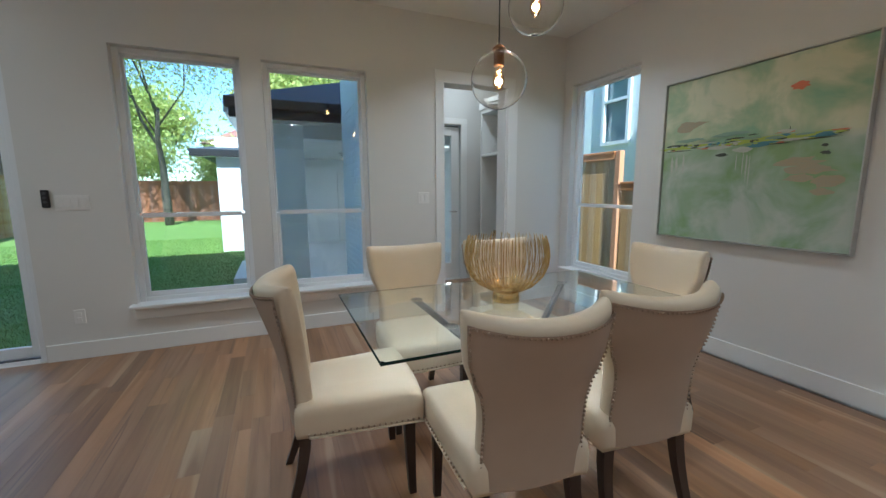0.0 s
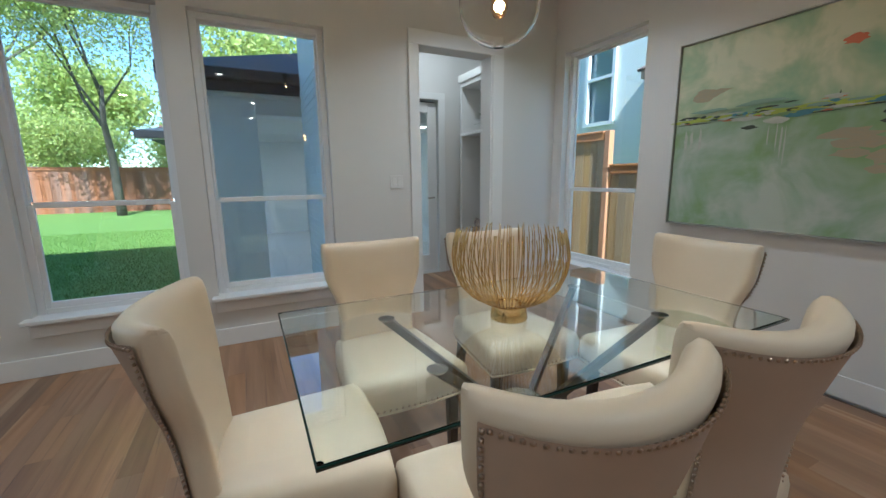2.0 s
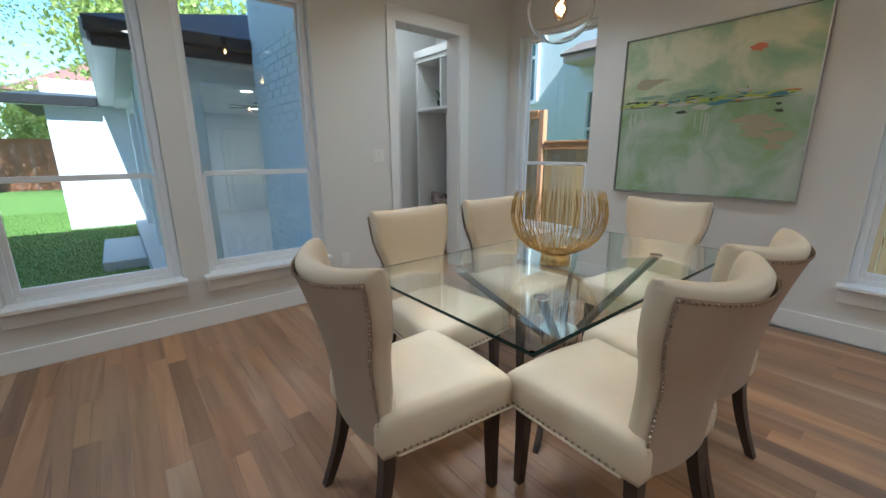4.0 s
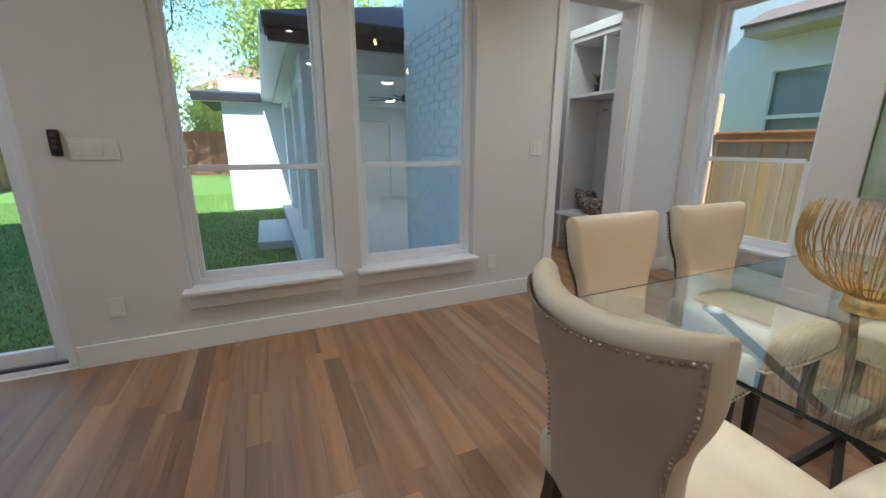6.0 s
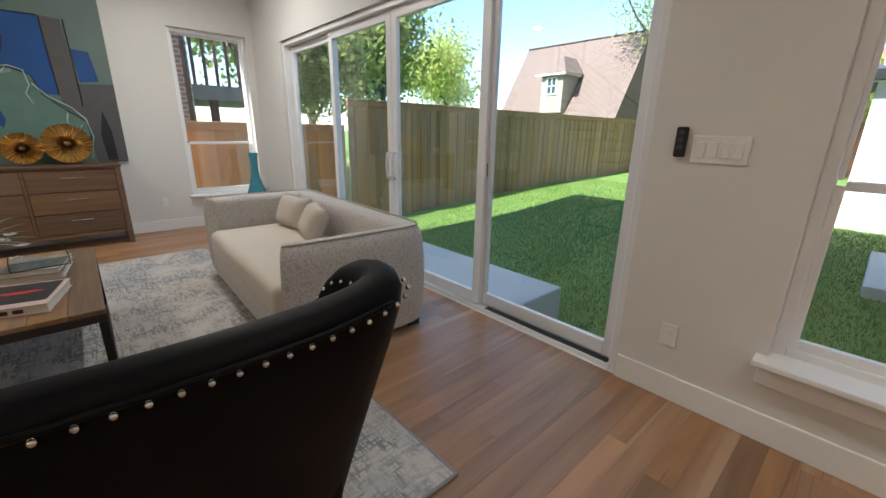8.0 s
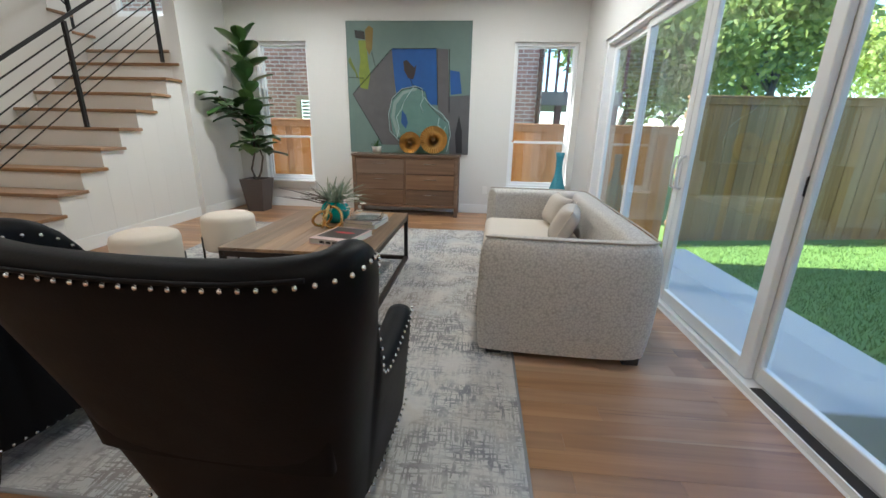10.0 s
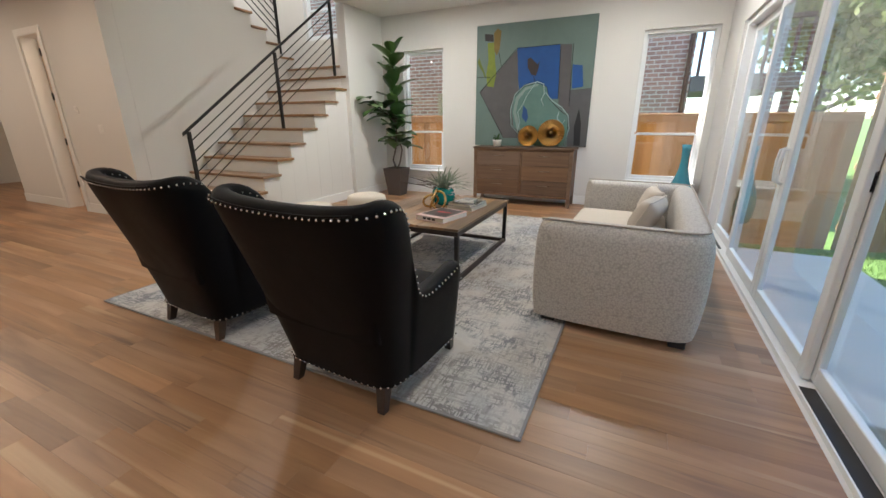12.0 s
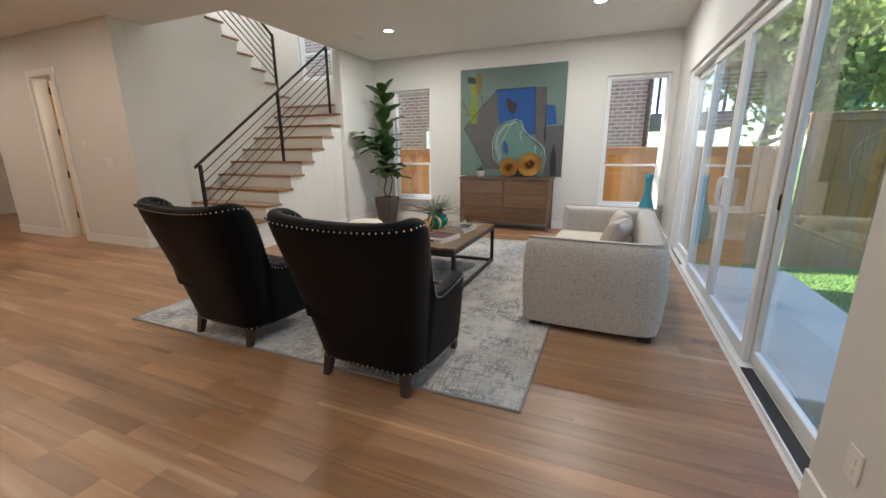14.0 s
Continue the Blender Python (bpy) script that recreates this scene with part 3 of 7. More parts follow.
bm = bmesh.new()
box(bm, 1.66, 5.0, 6.62, 6.9, 2.02, 2.2)
box(bm, 1.2, 1.6, 7.1, 12.6, 2.02, 2.2)
part("beam", bm, STUCCO, ob)
bm = bmesh.new()
box(bm, 0.80, 5.2, 6.33, 6.45, 2.235, 2.25)
box(bm, 0.80, 1.0, 6.45, 12.6, 2.235, 2.25)
part("soffit", bm, TRIM, ob, "white panelled soffit")
bm = bmesh.new()
rbox(bm, 0.82, 5.3, 6.26, 6.32, 2.20, 2.42, 0.008, 1)
rbox(bm, 0.78, 5.3, 6.18, 6.26, 2.30, 2.43, 0.02, 2)
part("fascia", bm, FASCIA, ob, "black fascia board and gutter")
bm = bmesh.new()
rbox(bm, 0.76, 0.80, 6.32, 12.9, 2.26, 2.43, 0.004, 1)
part("gutter", bm, TRIM, ob, "white side fascia")
slab_face("roof", [(0.78, 6.20, 2.43), (5.35, 6.20, 2.43), (4.6, 9.6, 3.75), (3.6, 9.6, 3.75)], ROOF_DARK, ob, 0.05, "charcoal shingle roof")
slab_face("roof", [(0.76, 12.9, 2.46), (0.78, 6.20, 2.43), (3.6, 9.6, 3.75), (3.6, 12.9, 3.75)], ROOF_DARK, ob, 0.05, "charcoal shingle roof")
bm = bmesh.new()
rbox(bm, 0.2, 0.95, 12.55, 12.6, -0.3, -0.12, 0.004, 1)
part("plinth", bm, CONCRETE, ob)
for x, y in ((2.6, 8.4), (4.6, 8.4), (3.4, 11.0)):
    ob2 = thing("patio_downlight", "round recessed downlight in the patio ceiling, switched on", "ceiling light", "patio downlights", pose(x, y, 2.2))
    bm = bmesh.new()
    lathe(bm, [(0.001, -0.004), (0.075, -0.004), (0.085, -0.001)], 20, close=False)
    part("lens", bm, glow("patio_lens", (1.0, 0.9, 0.75, 1), 5.0), ob2)
    lamp("patio_lamp", "AREA", pose(x, y, 2.185), PATIO, (1.0, 0.93, 0.84), 0.14)
ob2 = thing("patio_fan", "black patio ceiling fan with thin blades", "ceiling fan", m=pose(3.3, 9.6, 0))
bm = bmesh.new()
lathe(bm, [(0.02, 2.19), (0.07, 2.16), (0.08, 2.08), (0.01, 2.04)], 16)
part("motor", bm, FASCIA, ob2)
for i in range(8):
    bm = bmesh.new()
    rbox(bm, 0.06, 0.75, -0.02, 0.02, 2.095, 2.105, 0.003, 1, pose(0, 0, 0, 0, 0, 45 * i + 10))
    part("blade", bm, FASCIA, ob2)
# low garage roof at the far end
ob = thing("garage", "white garage with a low charcoal hip roof", "building")
bm = bmesh.new()
box(bm, -0.08, 5.0, 12.81, 17.0, -0.6, 2.2)
part("wall", bm, STUCCO, ob)
bm = bmesh.new()
rbox(bm, -0.62, 0.74, 12.30, 12.38, 2.19, 2.34, 0.01, 1)
part("fascia", bm, FASCIA, ob, "black gutter")
slab_face("roof", [(-0.65, 12.3, 2.36), (0.74, 12.3, 2.36), (3.4, 12.92, 2.52), (3.4, 15.0, 3.1), (2.6, 15.0, 3.1)], ROOF_DARK, ob, 0.05)
slab_face("roof", [(-0.65, 17.6, 2.36), (-0.65, 12.3, 2.36), (2.6, 15.0, 3.1)], ROOF_DARK, ob, 0.05)
bm = bmesh.new()
box(bm, -0.6, 0.74, 12.38, 12.6, 2.19, 2.21)
part("soffit", bm, TRIM, ob)

# white painted brick outside of the mudroom
bm = bmesh.new()
box(bm, 2.14, 2.228, 4.76, 6.2, -0.6, 4.2)
box(bm, 2.228, 4.7, 6.105, 6.2, 2.3, 4.2)
brick_pier = struct("wall_brick_wing", bm, WHITEBRICK, "white painted brick outer wall of the mudroom wing")

# house behind with a steep brown roof and a dormer
def dormer_house():
    ob = thing("shingled_house", "neighbouring house with a steep brown shingle roof and dormer", "house")
    siding = painted("beige_siding", (0.34, 0.31, 0.25, 1), 0.7, 0.2)
    x0, x1, ye, yr, ze, zr = -19.8, -10.9, 25.2, 29.3, 0.9, 7.3
    bm = bmesh.new()
    box(bm, x0 + 0.3, x1 - 0.3, ye + 0.3, 2 * yr - ye - 0.3, -0.2, ze)
    part("wall", bm, siding, ob)
    for x in (x0 + 0.25, x1 - 0.25):
        bm = bmesh.new()
        a = [bm.verts.new((x + d, y, z)) for d in (-0.08, 0.08) for y, z in ((ye + 0.3, ze), (2 * yr - ye - 0.3, ze), (yr, zr - 0.4))]
        for f in ((0, 2, 1), (3, 4, 5), (0, 1, 4, 3), (1, 2, 5, 4), (2, 0, 3, 5)):
            bm.faces.new([a[i] for i in f])
        part("gable", bm, painted("brown_gable", (0.20, 0.13, 0.10, 1), 0.8, 0.3, 0.15), ob, "dark brown gable end")
    slab_face("roof", [(x0, ye, ze), (x1, ye, ze), (x1, yr, zr), (x0, yr, zr)], ROOF_BROWN, ob, 0.08, "brown shingle roof slope")
    slab_face("roof", [(x1, 2 * yr - ye, ze), (x0, 2 * yr - ye, ze), (x0, yr + 0.01, zr), (x1, yr + 0.01, zr)], ROOF_BROWN, ob, 0.08, "brown shingle back slope")
    bm = bmesh.new()
    rbox(bm, x0 - 0.02, x1 + 0.02, yr - 0.12, yr + 0.12, zr - 0.03, zr + 0.06, 0.03, 1)
    part("ridge_cap", bm, ROOF_BROWN, ob)
    dx0, dx1, dy = -16.05, -14.45, 25.9
    bm = bmesh.new()
    box(bm, dx0, dx1, dy, 28.2, 2.6, 4.95)
    dorm = part("dormer", bm, siding, ob, "beige dormer")
    ex0, ex1, xm = dx0 - 0.3, dx1 + 0.3, (dx0 + dx1) / 2
    slab_face("dormer_roof", [(ex0, dy - 0.3, 4.95), (ex1, dy - 0.3, 4.95), (xm, dy + 1.1, 6.1)], ROOF_BROWN, dorm, 0.06)
    slab_face("dormer_roof", [(ex0, 29.0, 4.95), (ex0, dy - 0.3, 4.95), (xm, dy + 1.1, 6.1), (xm, 29.0, 6.1)], ROOF_BROWN, dorm, 0.06)
    slab_face("dormer_roof", [(ex1, dy - 0.3, 4.95), (ex1, 29.0, 4.95), (xm, 29.0, 6.1), (xm, dy + 1.1, 6.1)], ROOF_BROWN, dorm, 0.06)
    bm = bmesh.new()
    box(bm, ex0, ex1, dy - 0.32, dy - 0.28, 4.80, 4.93)
    box(bm, ex1 - 0.04, ex1, dy - 0.28, 27.5, 4.80, 4.93)
    part("dormer_fascia", bm, painted("beige_fascia", (0.55, 0.48, 0.38, 1), 0.6), dorm)
    wx0, wx1, wz0, wz1 = xm - 0.38, xm + 0.38, 3.75, 4.65
    bm = bmesh.new()
    for a, b, c, d in ((wx0, wx0 + 0.08, wz0, wz1), (wx1 - 0.08, wx1, wz0, wz1), (wx0, wx1, wz0 - 0.08, wz0), (wx0, wx1, wz1, wz1 + 0.08), (xm - 0.03, xm + 0.03, wz0, wz1), (wx0, wx1, 4.17, 4.23)):
        box(bm, a, b, dy - 0.06, dy - 0.002, c, d)
    part("window", bm, TRIM, dorm, "small white dormer window")
    bm = bmesh.new()
    box(bm, wx0, wx1, dy - 0.02, dy - 0.004, wz0, wz1)
    part("window_pane", bm, plain("dark_window", (0.05, 0.09, 0.10, 1), 0.08), dorm)


dormer_house()

# brick house beyond the cedar fence, with a raised deck beside it
k = Mat("red_brick", (0.3, 0.12, 0.09, 1), 0.85)
br = k.node("TexBrick", Scale=1.0)
br.inputs["Brick Width"].default_value, br.inputs["Row Height"].default_value, br.inputs["Mortar Size"].default_value = 0.23, 0.085, 0.012
br.inputs["Color1"].default_value, br.inputs["Color2"].default_value, br.inputs["Mortar"].default_value = (0.55, 0.29, 0.24, 1), (0.36, 0.18, 0.155, 1), (0.80, 0.75, 0.70, 1)
sep = k.node("SeparateXYZ")
cmb = k.node("CombineXYZ")
k.link(k.world_coords(), sep.inputs[0])
k.link(sep.outputs[1], cmb.inputs[0])
k.link(sep.outputs[2], cmb.inputs[1])
k.link(cmb.outputs[0], br.inputs["Vector"])
nz = k.noise(cmb.outputs[0], 2.2, 3)
k.colour(k.mix(k.maprange(nz, 0, 0.4), br.outputs[0], (0.50, 0.33, 0.28, 1)))
k.bump(br.outputs["Fac"], -0.6, 0.008)
REDBRICK = k.m
ob = thing("brick_house", "neighbouring red brick house seen over the cedar fence", "house")
bm = bmesh.new()
wall_along_y(bm, -9.5, -9.3, -8.0, 4.5, -0.6, 6.5, [(-1.28, -0.35, 0.6, 1.95)])
part("wall", bm, REDBRICK, ob)
bm = bmesh.new()
box(bm, -16.0, -9.5, 4.3, 4.5, -0.6, 6.5)
part("wall", bm, REDBRICK, ob)
bm = bmesh.new()
for y0, y1, z0, z1 in ((-1.28, -1.18, 0.6, 1.95), (-0.45, -0.35, 0.6, 1.95), (-1.18, -0.45, 1.85, 1.95), (-1.18, -0.45, 0.6, 0.68)):
    box(bm, -9.38, -9.28, y0, y1, z0, z1)
part("window", bm, painted("tan_trim", (0.55, 0.45, 0.33, 1)), ob, "tan-framed window")
bm = bmesh.new()
for i in range(14):
    box(bm, -9.42, -9.40, -1.18, -0.45, 0.70 + i * 0.082, 0.765 + i * 0.082)
part("blind", bm, plain("blind_slats", (0.55, 0.62, 0.62, 1), 0.5), ob, "pale slatted blind")
bm = bmesh.new()
tube(bm, [(-9.24, 4.42, -0.5), (-9.24, 4.42, 6.4)], 0.045, 8)
part("downpipe", bm, plain("brown_pipe", (0.12, 0.06, 0.05, 1), 0.5), ob, "brown downpipe")
DECK = painted("red_brown_stain", (0.11, 0.045, 0.038, 1), 0.6, 0.2)
ob = thing("raised_deck", "dark red raised wooden deck with a railing", "deck")
bm = bmesh.new()
box(bm, -13.0, -9.7, 4.55, 6.4, 1.85, 2.15)
part("platform", bm, painted("grey_beam", (0.22, 0.21, 0.22, 1), 0.7), ob, "grey deck beam")
for i in range(9):
    bm = bmesh.new()
    rbox(bm, -9.74, -9.70, 4.62 + i * 0.22, 4.68 + i * 0.22, 2.15, 3.1, 0.004, 1)
    part("baluster", bm, DECK, ob)
bm = bmesh.new()
rbox(bm, -9.78, -9.66, 4.55, 6.4, 3.1, 3.18, 0.005, 1)
part("rail", bm, DECK, ob)
for y in (4.9, 6.2):
    bm = bmesh.new()
    rbox(bm, -9.9, -9.75, y, y + 0.15, -0.5, 1.85, 0.005, 1)
    part("post", bm, DECK, ob)

# pale house beyond the pine fence
PALE = painted("pale_stucco", (0.80, 0.82, 0.76, 1), 0.8, 0.25, 0.06)
ob = thing("stucco_house", "pale stucco neighbouring house with white trim", "house")
bm = bmesh.new()
wall_along_y(bm, 8.5, 8.7, -3.0, 13.0, -0.6, 6.2, [(4.5, 6.15, 1.0, 2.42), (7.35, 8.15, 2.4, 4.2)])
part("wall", bm, PALE, ob)
for (y0, y1, z0, z1) in ((4.5, 6.15, 1.0, 2.42), (7.35, 8.15, 2.4, 4.2)):
    bm = bmesh.new()
    for a, b, c, d in ((y0, y0 + 0.08, z0, z1), (y1 - 0.08, y1, z0, z1), (y0, y1, z0 - 0.08, z0), (y0, y1, z1, z1 + 0.1), (y0 + 0.08, y1 - 0.08, (z0 + z1) / 2 - 0.03, (z0 + z1) / 2 + 0.03)):
        box(bm, 8.44, 8.52, a, b, c, d)
    w = part("window", bm, TRIM, ob, "white-framed window")
    bm = bmesh.new()
    box(bm, 8.56, 8.57, y0, y1, z0, z1)
    part("pane", bm, plain("reflecting_window", (0.16, 0.24, 0.26, 1), 0.03, 0.0, spec=1.0), ob, "dark reflecting pane")
bm = bmesh.new()
rbox(bm, 7.9, 8.6, -3.0, 6.32, 2.93, 3.07, 0.01, 1)
part("eave", bm, painted("tan_eave", (0.50, 0.38, 0.29, 1)), ob, "tan eave board")
slab_face("roof", [(7.85, -3.0, 3.09), (7.85, 6.36, 3.09), (8.5, 6.36, 3.4), (8.5, -3.0, 3.4)], ROOF_BROWN, ob, 0.05)
bm = bmesh.new()
box(bm, 8.5, 16.0, 12.8, 13.0, -0.6, 6.2)
part("wall", bm, PALE, ob)

# far house past the back fence
ob = thing("far_house", "distant pale grey house with a pale roof", "house")
bm = bmesh.new()
box(bm, -26.0, -14.0, 48.0, 56.0, 0, 4.0)
part("wall", bm, painted("grey_render", (0.40, 0.39, 0.37, 1), 0.8, 0.2), ob)
slab_face("roof", [(-27, 47.3, 3.9), (-13, 47.3, 3.9), (-15.5, 52, 6.4), (-24.5, 52, 6.4)], shingles("pale_shingles", (0.42, 0.40, 0.38, 1), (0.36, 0.34, 0.33, 1), (0.28, 0.27, 0.26, 1)), ob)
for x in (-22.0, -17.5):
    bm = bmesh.new()
    box(bm, x, x + 1.6, 47.9, 48.0, 1.2, 3.0)
    part("window", bm, plain("far_window", (0.06, 0.09, 0.11, 1), 0.1), ob)
ob = thing("red_roof_house", "distant tan house with a red shingle roof", "house")
bm = bmesh.new()
box(bm, -3.4, 12.0, 38.0, 46.0, 0, 5.2)
part("wall", bm, painted("tan_render", (0.33, 0.28, 0.22, 1), 0.8, 0.2), ob)
slab_face("roof", [(-4.0, 37.5, 5.1), (12.6, 37.5, 5.1), (9.0, 42, 7.9), (0.6, 42, 7.9)], ROOF_RED, ob)
slab_face("roof", [(-4.0, 46.5, 5.1), (-4.0, 37.5, 5.1), (0.6, 42, 7.9)], ROOF_RED, ob)

# the house's own upper storey and roof, which shade the lawn
bm = bmesh.new()
box(bm, WX - 0.18, EX + 0.18, -9.2, NY + 0.18, 5.76, 6.2)
box(bm, -2.2, EX + 0.18, 4.0, NY + 0.18, CZ + 0.21, 5.75)
box(bm, WX - 0.18, -2.2, 4.0, NY + 0.18, CZ + 0.21, 5.75)
box(bm, EX, EX + 0.18, -9.2, 4.0, CZ + 0.21, 5.75)
box(bm, WX - 0.18, WX, -0.54, 4.0, CZ + 0.21, 5.75)
box(bm, WX - 0.18, EX, -9.2, -9.0, CZ + 0.21, 5.75)
struct("upper_storey", bm, STUCCO, "white upper storey of the house", "wall")
bm = bmesh.new()
rbox(bm, WX - 0.6, EX + 0.6, -9.6, NY + 0.6, 6.21, 6.5, 0.02, 1)
struct("roof_slab", bm, FASCIA, "flat roof edge of the house", "roof")

# ---------------------------------------------------------------- trees
def leaf_mat(name, a, b, c):
    k = Mat(name, a, 0.55)
    g = k.node("NewGeometry")
    k.colour(k.ramp(g.outputs["Random Per Island"], [(0.0, a), (0.5, b), (1.0, c)]))
    k.b.inputs["Transmission Weight"].default_value = 0.0
    tr = k.node("BsdfTranslucent")
    k.link(k.ramp(g.outputs["Random Per Island"], [(0.0, b), (1.0, c)]), tr.inputs[0])
    mx = k.node("MixShader", Fac=0.45)
    k.link(k.b.outputs[0], mx.inputs[1])
    k.link(tr.outputs[0], mx.inputs[2])
    k.link(mx.outputs[0], k.t.nodes["Material Output"].inputs[0])
    return k.m


LEAF_A = leaf_mat("tree_leaves", (0.26, 0.34, 0.08, 1), (0.44, 0.51, 0.13, 1), (0.64, 0.65, 0.22, 1))
LEAF_B = leaf_mat("dark_tree_leaves", (0.12, 0.19, 0.05, 1), (0.24, 0.32, 0.08, 1), (0.42, 0.47, 0.14, 1))
k = Mat("bark", (0.14, 0.11, 0.085, 1), 0.9)
v = k.coords((6, 6, 1.5))
n = k.noise(v, 4, 6, 0.65)
k.colour(k.ramp(n, [(0.3, (0.05, 0.04, 0.032, 1)), (0.7, (0.17, 0.145, 0.12, 1))]))
k.bump(n, 0.8, 0.03)
BARK = k.m


def tree(name, label, x, y, z, height, spread, leaves, leaf, mat, seed, first=0.35, trunk=0.22, clump=0.8, lean=0.0):
    """A tapered trunk that forks into limbs and twigs, with a crown of single leaves gathered round the twigs."""
    r = random.Random(seed)
    ob = thing(name, label, "tree", m=pose(x, y, z))
    bm, tips = bmesh.new(), []

    def limb(p, d, length, rad, level):
        pts, rs, q, dd = [p], [rad], p.copy(), d.copy()
        for i in range(4):
            dd = (dd + Vector((r.gauss(0, 0.13), r.gauss(0, 0.13), 0.06))).normalized()
            q = q + dd * length / 4
            pts.append(q.copy())
            rs.append(rad * (1 - 0.16 * (i + 1)))
        tube(bm, pts, rs, 7 if level < 2 else 5)
        if level >= 2:
            tips.extend(pts[1:])
        if level < 3:
            for _ in range(r.choice((2, 3, 3)) if level else 5):
                s = r.uniform(0.45, 1.0)
                i = min(int(s * 4), 3)
                base = pts[i].lerp(pts[i + 1], s * 4 - i if s < 1 else 1)
                a = r.uniform(0, 6.283)
                side = Vector((math.cos(a), math.sin(a), r.uniform(-0.1, 0.7)))
                limb(base, (dd * 0.7 + side * r.uniform(0.6, 1.0)).normalized(), length * r.uniform(0.5, 0.75) * (spread if level == 0 else 1), rs[i + 1] * 0.62, level + 1)

    limb(Vector((0, 0, -0.15)), Vector((lean, 0, 1)).normalized(), height * first + height * 0.25, trunk, 0)
    part("trunk", bm, BARK, ob, "grey-brown forked trunk")
    rs = np.random.RandomState(seed)
    tp = np.array([t[:] for t in tips])
    c = tp[rs.randint(0, len(tp), leaves)] + rs.normal(0, clump, (leaves, 3)) * np.array((1, 1, 0.7))
    c = c[c[:, 2] > height * first * 0.55]
    n = len(c)
    a = rs.normal(0, 1, (n, 3))
    a /= np.linalg.norm(a, axis=1)[:, None]
    b = np.cross(a, rs.normal(0, 1, (n, 3)))
    b /= np.linalg.norm(b, axis=1)[:, None]
    s = leaf * rs.uniform(0.6, 1.3, (n, 1))
    p = np.stack([c - a * s, c + b * s * 0.5, c + a * s, c - b * s * 0.5], 1).reshape(-1, 3)
    me = bpy.data.meshes.new("crown")
    me.from_pydata(p.tolist(), [], np.arange(4 * n).reshape(-1, 4).tolist())
    me.materials.append(mat)
    cr = new("crown", me)
    cr.parent = ob
    return ob


tree("shade_tree", "leafy green tree with a grey trunk on the lawn", -2.9, 20.6, -0.1, 10.5, 1.35, 95000, 0.05, LEAF_A, 5, 0.24, 0.18, 1.05, 0.16)
tree("oak_tree", "tall open tree behind the fence", -9.5, 27.0, 0, 13.0, 1.1, 10000, 0.11, LEAF_A, 9, 0.34, 0.34, 0.8)
tree("garden_tree", "dense green tree behind the fence", -15.5, 13.5, -0.3, 9.0, 1.1, 14000, 0.15, LEAF_B, 12, 0.2, 0.25, 0.85)
tree("garden_tree", "dense green tree behind the fence", -22.0, 13.0, -0.3, 10.0, 1.1, 14000, 0.17, LEAF_B, 17, 0.2, 0.3, 1.0)
tree("garden_tree", "dense green tree beside the brick house", -16.0, 8.2, -0.3, 8.5, 1.1, 12000, 0.15, LEAF_B, 21, 0.15, 0.25, 0.9)
tree("garden_tree", "broad green tree past the shingled house", -34.0, 34.0, 0, 11.0, 1.2, 12000, 0.2, LEAF_A, 23, 0.2, 0.3, 1.2)
tree("garden_tree", "tall green tree beyond the back fence", -8.0, 45.0, 0, 13.0, 1.2, 12000, 0.22, LEAF_A, 29, 0.2, 0.3, 1.2)
tree("garden_tree", "tall green tree beyond the garage", 3.0, 26.0, 0, 10.0, 1.2, 10000, 0.16, LEAF_A, 31, 0.25, 0.3, 1.0)
tree("garden_tree", "low bushy tree behind the red fence", -6.2, 27.5, 0, 5.2, 1.25, 16000, 0.09, LEAF_A, 41, 0.12, 0.14, 0.7)
tree("garden_tree", "low bushy tree behind the red fence", -1.6, 28.5, 0, 5.0, 1.25, 16000, 0.09, LEAF_A, 43, 0.12, 0.14, 0.7)
tree("garden_tree", "green tree past the pale house", 13.5, 13.0, 0, 8.0, 1.2, 8000, 0.16, LEAF_B, 37, 0.2, 0.25, 0.9)

# ---------------------------------------------------------------- ceiling lamps
WARM = (1.0, 0.92, 0.82)
LENS = glow("lamp_lens", (1.0, 0.86, 0.66, 1), 6.0)
DOWN = [(-4.16, 0.66), (-4.13, 3.49), (-1.4, 0.66), (-1.4, 3.49), (1.25, 0.2), (3.2, 0.2), (1.2, 3.3), (3.3, 3.6), (-0.6, -2.4), (1.8, -2.4), (-0.6, -5.0), (1.8, -5.0), (-0.6, -7.4)]
for i, (x, y) in enumerate(DOWN):
    ob = thing("recessed_downlight", "round white recessed downlight, switched on", "ceiling light", "ceiling downlights", pose(x, y, CZ))
    bm = bmesh.new()
    lathe(bm, [(0.062, -0.001), (0.062, -0.006), (0.085, -0.006), (0.092, -0.001)], 24, close=False)
    part("trim_ring", bm, TRIM, ob)
    bm = bmesh.new()
    lathe(bm, [(0.001, -0.003), (0.062, -0.003)], 20, close=False)
    part("lens", bm, LENS, ob, "glowing warm lens")
    # living room full on, the dining lamps dimmed and narrow, the kitchen side warmer
    dining = x > 1 and y > 0
    dim = (0.8 if x > 3 else 0.5) if dining else (2.0 if x < -3 else 0.6) if y > 0 else 1.0 if x < 0 else 0.25
    lamp("downlight_lamp", "AREA", pose(x, y, CZ - 0.012), DOWNLIGHT * dim, (1.0, 0.95, 0.89) if dining else WARM if y > 0 else (1.0, 0.78, 0.58), 0.13, spread=125 if dining else 180)
# added fill without a fixture, brightens the stairwell from out of view
lamp("landing_lamp", "AREA", pose(-4.6, -2.0, 5.58), DOWNLIGHT * 3, WARM, 0.13)
# another added fill with no fixture, lifts the dark mudroom
lamp("mudroom_lamp", "AREA", pose(3.5, 5.3, CZ - 0.01), DOWNLIGHT * 0.6, WARM, 0.13)

